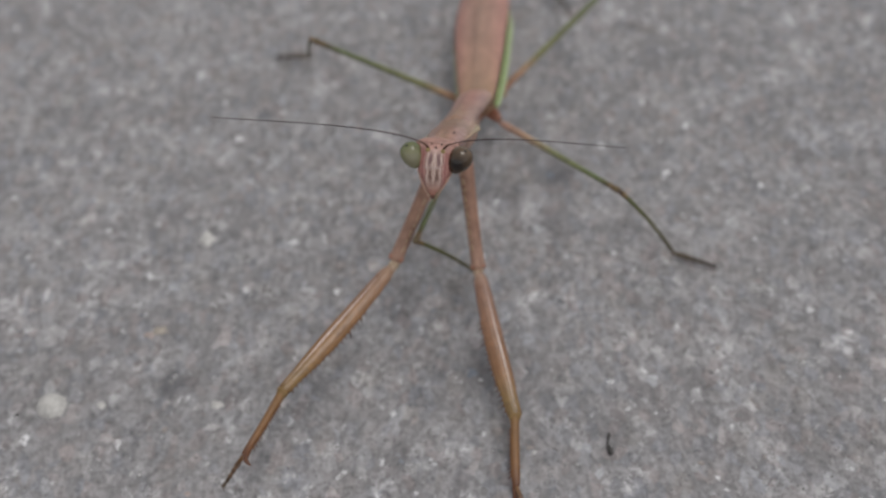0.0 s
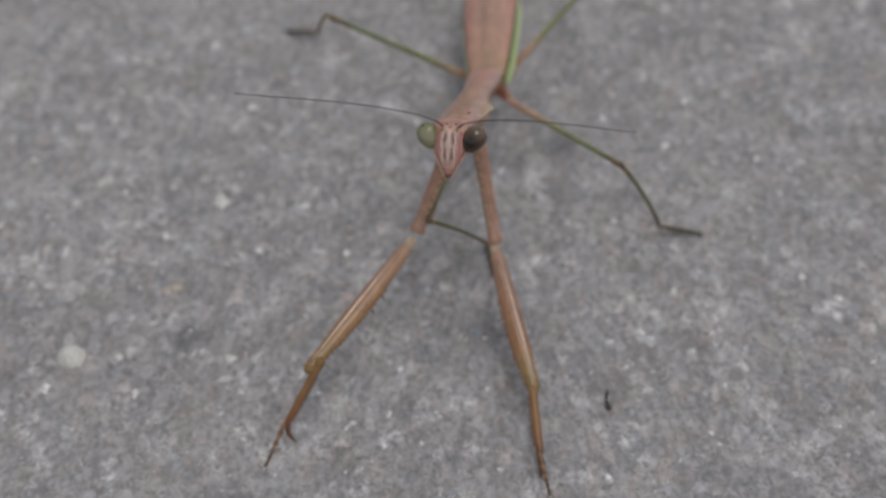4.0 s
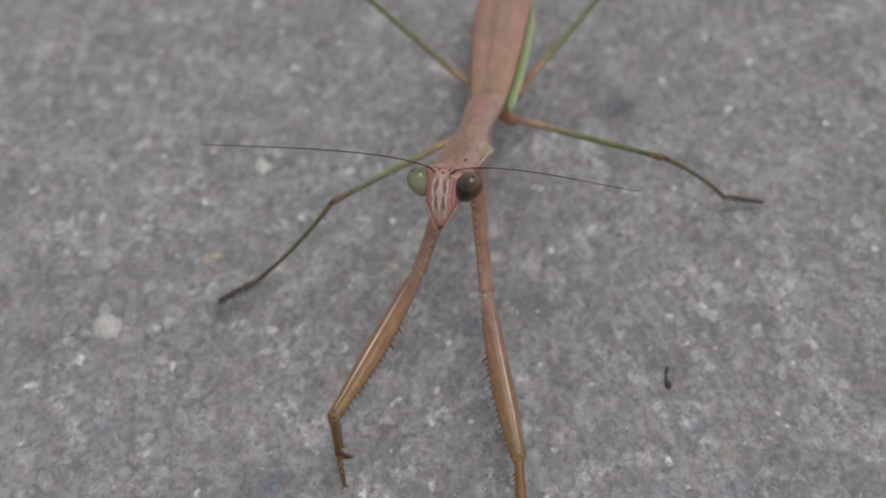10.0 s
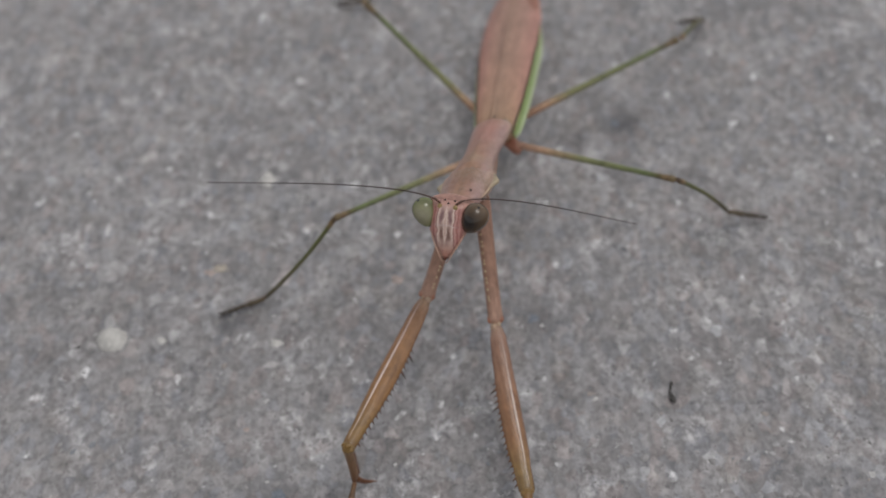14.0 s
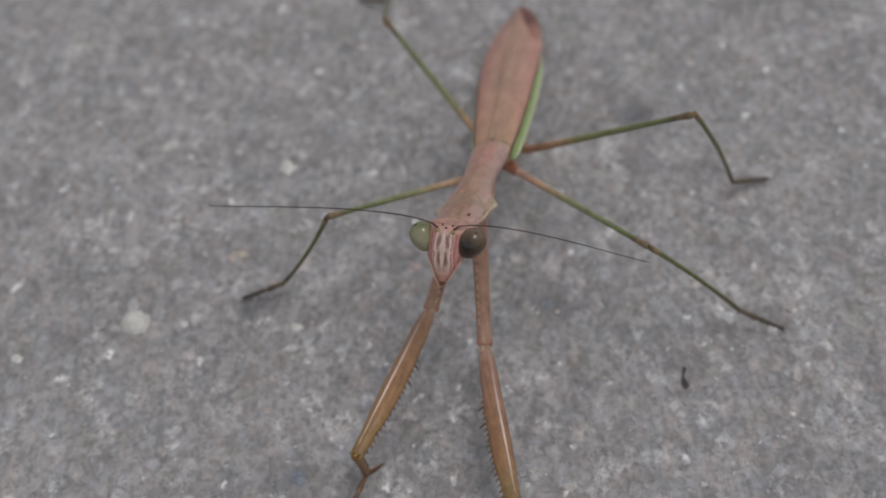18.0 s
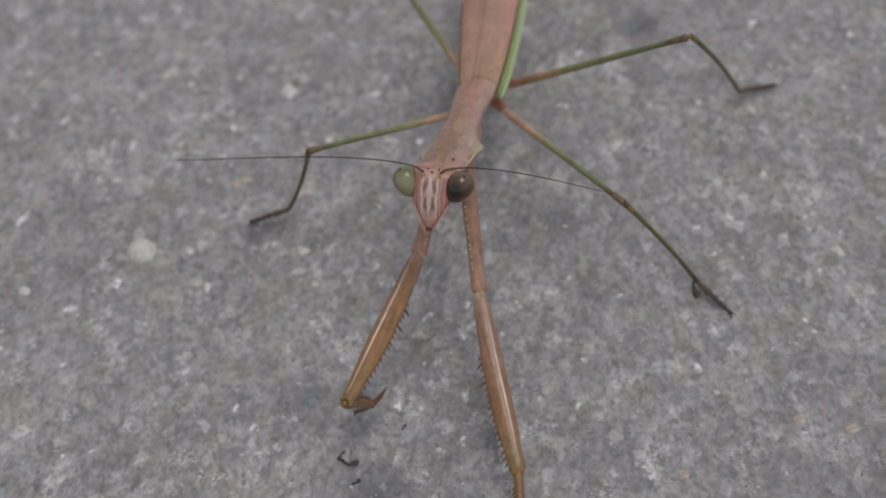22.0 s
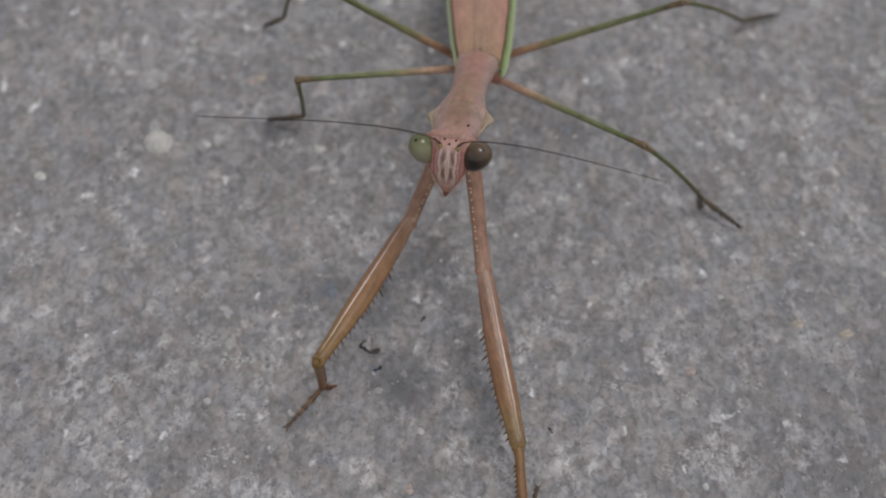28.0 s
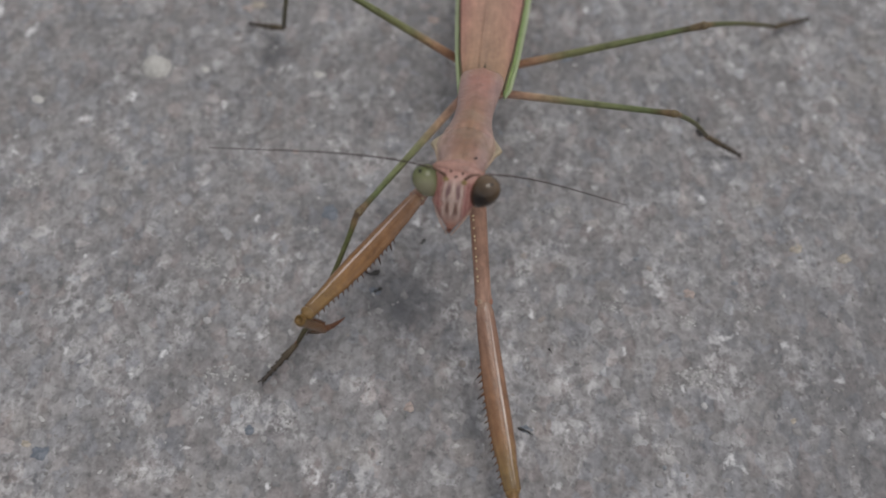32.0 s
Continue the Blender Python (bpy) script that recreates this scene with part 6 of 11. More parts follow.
GAIT["fAtib"] = gait(
    (0, 23.16, 36.85, -7.23, -13.9, -31.8, -25.3),
    (0.5, 23.64, 36.38, -7.75, -24.2, -39.1, -19.6),
    (1, 24.39, 35.6, -7.64, -36, -46.3, -12.4),
    (1.5, 24.54, 35.89, -7.54, -43.9, -51, -6.3),
    (2, 24.92, 36.03, -7.1, -53.1, -55.8, 0.9),
    (2.5, 22.66, 37.62, -8.11, -81.7, -51.8, 26.9),
    (3, 22.03, 38.52, -7.35, -105.4, -45.6, 44.9),
    (3.4, 22.67, 37.65, -8.63, -93.2, -56.5, 36.5),
    (3.5, 22.4, 37.6, -8.66, -93.7, -56.7, 36.7),
    (5.6, 19.28, 38.4, -9.84, -118.6, -27.9, 54.5),
    (6, 17.02, 38.87, -11.09, -118.2, -24.2, 57.8),
    (6.5, 17.06, 38.25, -10.54, -117.6, -21.5, 54.4),
    (7, 18.21, 37.91, -9.97, -116.6, -17.9, 51.4),
    (7.5, 19.18, 36.84, -9.02, -116, -14.4, 47.4),
    (8, 17.58, 37.2, -9.17, -114.8, -7, 48),
    (8.5, 17.69, 37.27, -9.06, -116.4, -6.5, 47.9),
    (9, 16.76, 37.43, -9.59, -117.4, -4.9, 48.4),
    (9.5, 16.12, 37.59, -9.86, -118.3, -2.6, 47.9),
    (10, 16.14, 37.65, -9.63, -119.4, -0.7, 47.1),
    (10.5, 16.07, 37.73, -9.87, -120, -0.9, 47.1),
    (11, 16.52, 37.62, -9.61, -121.7, -2.7, 46.3),
    (11.5, 16.41, 37.62, -9.76, -122.3, -3.1, 46.3),
    (12, 16.41, 37.41, -9.81, -122.1, -2, 45.8),
    (12.5, 15.55, 37.61, -9.78, -119.8, 2.2, 47),
    (13, 15.9, 37.42, -8.55, -118.7, 4.3, 46.8),
    (13.5, 15.49, 37.66, -8.92, -119.7, 3.7, 47.1),
    (14, 14.62, 38.09, -9.81, -119.5, 5, 48.8),
    (14.5, 13.64, 41.21, -5.67, -120.5, 11.3, 48.1),
    (15, 15.1, 36.57, -10.02, -121, 13.7, 49.6),
    (15.4, 15.55, 36.54, -10.02, -126.6, 7.9, 39.8),
    (15.5, 14.36, 36.39, -10.53, -125.8, 10.1, 41.3),
    (17.5, 15.16, 34.32, -12.76, -113.5, 35.2, 71),
    (17.6, 14.62, 34.13, -12.77, -112.6, 35.6, 72.7),
    (18, 14.29, 34.09, -12.44, -115.5, 31.3, 71.8),
    (18.5, 13.17, 36.65, -9.63, -113.4, 32, 78.5),
    (19, 12.65, 39.09, -6.32, -110.6, 33.9, 83),
    (19.5, 14.08, 36.94, -7.74, -110.6, 34.8, 81.4),
    (20, 13, 34.82, -10.53, -107.1, 37.2, 84.1),
    (20.5, 13.27, 34.85, -10.28, -108.7, 37.3, 84.2),
    (21, 12.09, 35.11, -11.22, -108.4, 38.2, 86.6),
    (21.5, 12.55, 36.45, -9.27, -103.9, 40, 85.1),
    (22, 12.44, 37.66, -7.48, -97.7, 42.4, 85.5),
    (22.5, 10.81, 37.93, -8.38, -95.4, 43.1, 89.3),
    (23, 10.3, 38.24, -8.82, -94.6, 43.3, 91.3),
    (23.5, 11.94, 37.43, -8.96, -87.2, 44.3, 92.4),
    (24, 12.6, 36.45, -9.15, -77.3, 45.3, 96.7),
    (24.4, 12.02, 35.37, -10.03, -55.1, 50.2, 118.1),
    (24.5, 12.13, 35.43, -10.11, -55.7, 50.4, 116.7),
    (26.6, 12.6, 33.86, -11.82, -108.3, 9, 48.1),
    (26.8, 14.8, 33.2, -11.02, -108, 1.5, 47.5),
    (27, 14.47, 37.03, -8.7, -114.7, 16.3, 38.9),
    (27.5, 14.65, 35.3, -11.01, -110.7, 19, 47.6),
    (28, 14.93, 33.16, -12.83, -106.9, 20.9, 56.3),
    (28.5, 17.67, 31.17, -10.41, -107.1, 23.5, 62.8),
    (29, 15.36, 32.55, -12.06, -101.5, 28, 76.2),
    (29.5, 15.6, 33.56, -10.1, -99.8, 27.8, 71.2),
    (30, 13.76, 35.28, -8.96, -95.4, 28.6, 69.5),
    (30.5, 14.12, 34.45, -8.93, -91.7, 33.3, 73.5),
    (31, 13.37, 33.69, -8.99, -84.9, 38, 81.2),
    (31.5, 12.92, 32.83, -9.88, -85.6, 38.6, 81.3),
    (32, 13.84, 29.22, -7.71, -87.1, 39.3, 80.2),
)
GAIT["fAtar"] = gait(
    (0, 27.32, 43.33, -8.83, -53.1, -37.7, -51.2),
    (0.5, 28.15, 42.57, -10.3, -38.1, -33.6, -38.9),
    (1, 29.34, 41.47, -11.05, -21.9, -32.7, -27.3),
    (1.5, 29.47, 41.18, -11.01, -22.7, -31.4, -24.6),
    (2, 29.91, 40.71, -10.55, -22.9, -30.7, -22.6),
    (2.5, 27.59, 41.21, -12.71, -21, -29.4, -20.9),
    (3, 27.38, 40.88, -12.69, -16.1, -31.4, -23.2),
    (3.4, 27.93, 41.03, -12.76, -24.5, -29, -16.3),
    (3.5, 27.69, 40.95, -12.77, -24.1, -29.2, -16.6),
    (5.6, 24.21, 38.84, -15.93, 1.1, -25.7, -10.2),
    (6, 21.67, 39.29, -17.4, 5.2, -22.1, -3.2),
    (6.5, 21.49, 38.19, -17, 6.2, -21.1, -1.4),
    (7, 22.31, 37.4, -16.65, 7, -19.1, 1.2),
    (7.5, 22.91, 35.8, -15.85, 8.5, -20.4, -1.2),
    (8, 20.61, 35.64, -16.25, 8.5, -13.6, 9.5),
    (8.5, 20.81, 35.51, -16.05, 9, -14.8, 8.3),
    (9, 19.85, 35.47, -16.54, 9.4, -14.7, 7.9),
    (9.5, 19.09, 35.33, -16.77, 6.4, -10.6, 13.7),
    (10, 19.02, 35.09, -16.48, 3.8, -6.7, 18.9),
    (10.5, 19.02, 35.15, -16.68, 4.6, -7.4, 17.5),
    (11, 19.71, 34.99, -16.29, 6.4, -10.3, 14),
    (11.5, 19.69, 34.97, -16.39, 7.3, -11.1, 12.5),
    (12, 19.56, 34.66, -16.46, 6.2, -11.2, 12.2),
    (12.5, 18.22, 34.74, -16.58, -11.9, -10.8, 11.2),
    (13, 18.3, 34.46, -15.42, -29.7, -13.3, 8.9),
    (13.5, 18.04, 34.7, -15.74, -27.8, -18.6, 2.2),
    (14, 17.13, 35.1, -16.63, -26, -21.6, -3.2),
    (14.25, 16.43, 36.33, -14.47, -71.2, -21.6, -3.5),
    (14.5, 15.72, 37.56, -12.31, -116.5, -21.8, -3.7),
    (14.75, 16.44, 35.15, -14.44, -58, -15.5, -3.6),
    (15, 17.15, 32.74, -16.57, -0.8, -12.2, 2),
    (15.4, 17.89, 32.39, -16.27, 3.4, -22.1, -3.8),
    (15.5, 16.57, 32.2, -16.8, 2.3, -20.2, -2.2),
    (17.5, 16.76, 29.38, -18.63, -18.8, -26.3, -10),
    (17.6, 16.24, 29.22, -18.65, -19.5, -25.3, -9.2),
    (18, 16.34, 29.55, -18.48, -17.5, -27.4, -13.3),
    (18.5, 15.47, 32.3, -15.74, -42.3, -27.9, -36.7),
    (19, 14.89, 34.7, -12.43, -64.7, -37.6, -60.2),
    (19.5, 16.2, 32.4, -13.77, -23.8, -25.5, -40.5),
    (20, 14.84, 30.09, -16.49, 14.4, -26.5, -14),
    (20.5, 15.34, 30.13, -16.18, 13.7, -25.9, -11.4),
    (21, 14.3, 30.38, -17.05, 12.1, -23.9, -7.3),
    (21.5, 14.01, 31.45, -15.07, -15.6, -24.2, -54.7),
    (22, 13.1, 32.37, -13.22, -49.8, -42.6, -89.9),
    (22.5, 11.5, 32.6, -14.09, -43.9, -30.6, -104.2),
    (23, 11.05, 32.91, -14.52, -46.2, -30.7, -104.1),
    (23.5, 11.81, 32, -14.53, -48.6, -32.2, -99),
    (24, 11.53, 30.86, -14.54, -53.1, -33.9, -91.5),
    (24.4, 10.41, 28.91, -14.15, -65, -35, -69.5),
    (24.5, 10.47, 29, -14.23, -64.1, -34.8, -69.9),
    (25.55, 12.06, 30.17, -16.7, -34.9, -4.5, -43.3),
    (26.6, 13.65, 31.35, -19.17, 4.3, 6.2, -5.8),
    (26.8, 16.46, 31.42, -18.49, -18.7, -20.8, -31.2),
    (27, 14.97, 33.23, -15.54, -72.3, -31.9, -42.8),
    (27.5, 15.1, 31.66, -17.93, -37.6, -22, -43),
    (28, 15.36, 29.69, -19.86, -7.9, -20.5, -31.5),
    (28.5, 18.39, 27.48, -17.3, -6, -23.8, -38.2),
    (29, 16.04, 28.69, -18.84, -7.4, -23, -39.2),
    (29.5, 15.72, 29.76, -16.92, -36.8, -24.9, -50.8),
    (30, 13.16, 31.53, -15.82, -68.5, -29.8, -57.5),
    (30.5, 13.17, 30.28, -15.46, -67.3, -30.7, -61.8),
    (31, 11.97, 29.08, -15.13, -68, -30.8, -63.5),
    (31.5, 11.61, 28.13, -15.94, -62.1, -31.9, -86),
    (32, 12.63, 24.45, -13.71, -55.3, -30.9, -109.6),
)
GAIT["fBcox"] = gait(
    (0, 0.81, 15.24, 1.06, -68.4, -15.5, 6.9),
    (0.5, 0.84, 15.23, 1.14, -67.4, -15.1, 6.8),
    (1, 0.87, 15.21, 1.23, -66.3, -14.8, 6.5),
    (1.5, 0.87, 15.21, 1.35, -66.8, -14.3, 6.5),
    (2, 0.88, 15.2, 1.46, -67.1, -14.7, 5.9),
    (2.5, 0.71, 15.2, 1.15, -68.8, -11.4, 9),
    (3, 0.53, 15.2, 0.85, -69.8, -12.9, 9),
    (3.4, 0.87, 15.26, 0.58, -69.4, -13.2, 8.6),
    (3.5, 0.87, 15.26, 0.58, -69.1, -13.1, 8.6),
    (5.6, 1.29, 15.12, 0.26, -68, -11.2, 9.5),
    (6, 0.9, 15.15, 0.14, -68.2, -11, 10.1),
    (6.5, 1.06, 15.06, 0.23, -62.8, -12.8, 8.4),
    (7, 1.22, 14.96, 0.31, -57.3, -14, 6.8),
    (7.5, 1.22, 15.18, -0.01, -61.6, -12.5, 8),
    (8, 0.68, 15.12, 0.35, -63.2, -13.1, 8.1),
    (8.5, 0.64, 15.14, 0.3, -62.5, -14.3, 7.2),
    (9, 0.59, 15.16, 0.24, -62.1, -14.5, 6.9),
    (9.5, 0.46, 15.15, 0.29, -61.8, -14.1, 7.2),
    (10, 0.34, 15.14, 0.35, -61.3, -14.5, 7),
    (10.5, 0.41, 15.14, 0.36, -61.2, -14.8, 6.7),
    (11, 0.54, 15.13, 0.38, -61.1, -14.9, 6.4),
    (11.5, 0.61, 15.13, 0.39, -61.1, -14.4, 6.6),
    (12, 0.62, 15.13, 0.46, -61.1, -14.1, 6.8),
    (12.5, 0.62, 15.17, 0.33, -62.8, -14.1, 6.7),
    (13, 0.63, 15.22, 0.2, -64.1, -14.9, 5.7),
    (13.5, 0.52, 15.21, 0.15, -62.9, -13.6, 7.1),
    (14, 0.41, 15.2, 0.11, -61.7, -12.4, 8.7),
    (14.5, 0.58, 15.25, 0.08, -62.2, -14.7, 6.1),
    (15, 0.06, 15.2, 0.34, -61.2, -14.1, 7.2),
    (15.4, 0.2, 15.2, 0.29, -61.6, -13.5, 8.4),
    (15.5, 0.2, 15.2, 0.28, -62.2, -11, 10),
    (17.5, 0.4, 15.21, -0.82, -71.9, -15.1, 5.7),
    (17.6, 0.4, 15.21, -0.83, -72.1, -14.4, 6.2),
    (18, 0.46, 15.17, -0.62, -71.3, -14.4, 6.2),
    (18.5, 0.42, 15.19, -0.09, -64.9, -14.5, 5.8),
    (19, 0.37, 15.21, 0.43, -58.1, -15.5, 4.8),
    (19.5, 0.08, 15.18, 0.63, -58.3, -15.6, 5.4),
    (20, -0.22, 15.15, 0.83, -59, -13.5, 7.6),
    (20.5, -0.46, 15.17, 0.6, -57.9, -13.4, 8.4),
    (21, -0.71, 15.19, 0.38, -57.2, -11.9, 10.3),
    (21.5, -0.21, 15.14, 0.4, -55.7, -12.7, 8.2),
    (22, 0.29, 15.1, 0.42, -54.3, -12.9, 6.5),
    (22.5, 0.01, 15.15, 0.21, -55.9, -10.2, 8.5),
    (23, -0.27, 15.21, -0.01, -57.2, -9.3, 9.2),
    (23.5, 0.07, 15.26, -0.02, -57.5, -8.7, 7.1),
    (24, 0.41, 15.31, -0.04, -58.1, -6.3, 6.4),
    (24.4, 0.29, 15.34, -0.68, -62.6, -5.5, 6.5),
    (24.5, 0.29, 15.34, -0.67, -62.5, -5.7, 6.2),
    (26.6, 0.49, 15.4, 0.16, -56.1, 2.8, 8.1),
    (26.8, 1.22, 15.17, 0.95, -53.5, 2.8, 5.7),
    (27, 0.68, 15.5, -0.92, -60, 3.4, 5.5),
    (27.5, 0.81, 15.48, -0.51, -55.6, 3.2, 5.2),
    (28, 0.95, 15.45, -0.1, -51.2, 3.6, 5.3),
    (28.5, 0.92, 15.59, -0.22, -51.3, 2.2, 3.8),
    (29, 0.9, 15.74, -0.35, -51.3, 4.2, 5.4),
    (29.5, 0.75, 15.64, -0.36, -51.1, 3.4, 5),
    (30, 0.59, 15.54, -0.38, -50.9, 4.6, 6.5),
    (30.5, 0.55, 15.41, -0.06, -52.4, 5.1, 6.6),
    (31, 0.51, 15.28, 0.25, -53.9, 6, 7.3),
    (31.5, 0.25, 15.27, 0.24, -53.3, 5.6, 7.8),
    (32, 0, 15.26, 0.23, -52.5, 4.7, 7.8),
)
GAIT["fBfem"] = gait(
    (0, 3.51, 20.5, -10.85, -30.2, -13, 11.9),
    (0.5, 3.38, 20.63, -10.63, -30.3, -12.5, 11.7),
    (1, 3.34, 20.86, -10.53, -30.2, -12.7, 11.4),
    (1.5, 3.26, 20.72, -10.43, -31.1, -12.3, 11.5),
    (2, 3.43, 20.67, -10.37, -31.8, -12.7, 10.8),
    (2.5, 2.38, 20.28, -10.92, -30.9, -11, 12),
    (3, 2.58, 20.15, -11.3, -29.9, -12.6, 11.8),
    (3.4, 2.99, 20.3, -11.52, -31.8, -11.6, 13),
    (3.5, 3.02, 20.53, -11.88, -31.1, -12.3, 12.2),
    (5.6, 2.85, 20.38, -11.79, -31.2, -10.1, 14),
    (6, 2.36, 20.41, -11.93, -34.3, -10.3, 13.9),
    (6.5, 2.75, 21.36, -11.14, -34.2, -10.8, 13.7),
    (7, 3.06, 22.37, -10.49, -34.1, -10.7, 13.2),
    (7.5, 2.85, 21.78, -11.39, -28.4, -12.7, 10.1),
    (8, 2.48, 21.42, -11.17, -28.5, -12.2, 11.4),
    (8.5, 2.76, 21.59, -11.16, -28.6, -12.6, 11.1),
    (9, 2.76, 21.66, -11.11, -28.7, -11.5, 12.2),
    (9.5, 2.52, 21.72, -11.02, -29.3, -11.2, 12.5),
    (10, 2.47, 21.81, -10.9, -29.5, -11.6, 12.1),
    (10.5, 2.62, 21.79, -10.81, -29.4, -11.5, 11.6),
    (11, 2.81, 21.81, -10.81, -29.5, -11.9, 11.5),
    (11.5, 2.76, 21.81, -10.85, -29.4, -11.5, 11.8),
    (12, 2.67, 21.82, -10.79, -30.2, -11.4, 11.9),
    (12.5, 2.75, 21.48, -11.02, -28.1, -10.8, 11.6),
    (13, 3.11, 21.29, -11.34, -23.7, -12.1, 10.5),
    (13.5, 2.52, 21.58, -11.37, -26.6, -13.2, 9.8),
    (14, 1.93, 21.79, -11.29, -30.1, -11.1, 12.2),
    (14.5, 2.88, 21.72, -11.28, -26.5, -11.7, 11.1),
    (15, 2.07, 21.9, -10.93, -29.3, -10.9, 12.6),
    (15.4, 1.97, 21.83, -11.06, -29.5, -10.1, 14.2),
    (15.5, 1.33, 21.7, -11.27, -29.4, -8.3, 15),
    (17.5, 3.27, 19.65, -13.05, -20.2, -10.7, 11.6),
    (17.6, 3.08, 19.59, -13.08, -21.5, -9.7, 12.1),
    (18, 3.11, 19.73, -12.81, -23.1, -9.6, 12.3),
    (18.5, 2.83, 21.05, -11.63, -27.4, -9.7, 11.9),
    (19, 2.78, 22.44, -10.44, -31.1, -10.3, 12.4),
    (19.5, 2.44, 22.44, -10.3, -30.5, -12.1, 11.3),
    (20, 1.5, 22.26, -10.23, -31, -9.9, 13.6),
    (20.5, 1.07, 22.57, -10.4, -32.5, -10.5, 13.8),
    (21, 0.26, 22.68, -10.51, -34.1, -9.7, 14.8),
    (21.5, 1.11, 22.95, -10.37, -34.8, -10.2, 13.3),
    (22, 1.81, 23.04, -10.06, -35.8, -9.8, 12.4),
    (22.5, 0.85, 22.78, -10.6, -34.6, -7.4, 14),
    (23, 0.37, 22.59, -11.01, -33.2, -6.2, 14.7),
    (23.5, 0.88, 22.59, -11.15, -31.6, -6.3, 12.1),
    (24, 0.87, 22.43, -11.22, -30.2, -4.5, 10.8),
    (24.4, 0.73, 21.55, -12.41, -16.8, -3.4, 10.7),
    (24.5, 0.8, 21.54, -12.37, -17, -3.9, 10.2),
    (26.6, -0.98, 22.16, -10.09, -23.6, 2.7, 10.7),
    (26.8, 0.02, 22.42, -8.94, -31.7, 4.1, 10.8),
    (27, -0.55, 21.58, -11.61, -14.6, 3, 7.7),
    (27.5, -0.4, 22.42, -10.76, -24.9, 3.9, 9.1),
    (28, -0.37, 23.02, -9.61, -33, 4.7, 9.9),
    (28.5, 0.05, 23.31, -9.91, -31, 3, 8.6),
    (29, -0.52, 23.3, -9.9, -28.2, 5.3, 10.2),
    (29.5, -0.51, 23.39, -10.08, -30.9, 4.5, 9.7),
    (30, -1.04, 23.13, -9.87, -33.5, 5.6, 10.7),
    (30.5, -1.18, 22.81, -9.83, -33, 4.8, 9.9),
    (31, -1.44, 22.31, -9.6, -32.3, 5.7, 10.4),
    (31.5, -1.66, 22.29, -9.37, -32.9, 6.7, 12.3),
    (32, -1.8, 22.56, -9.46, -33.6, 6.1, 12.1),
)
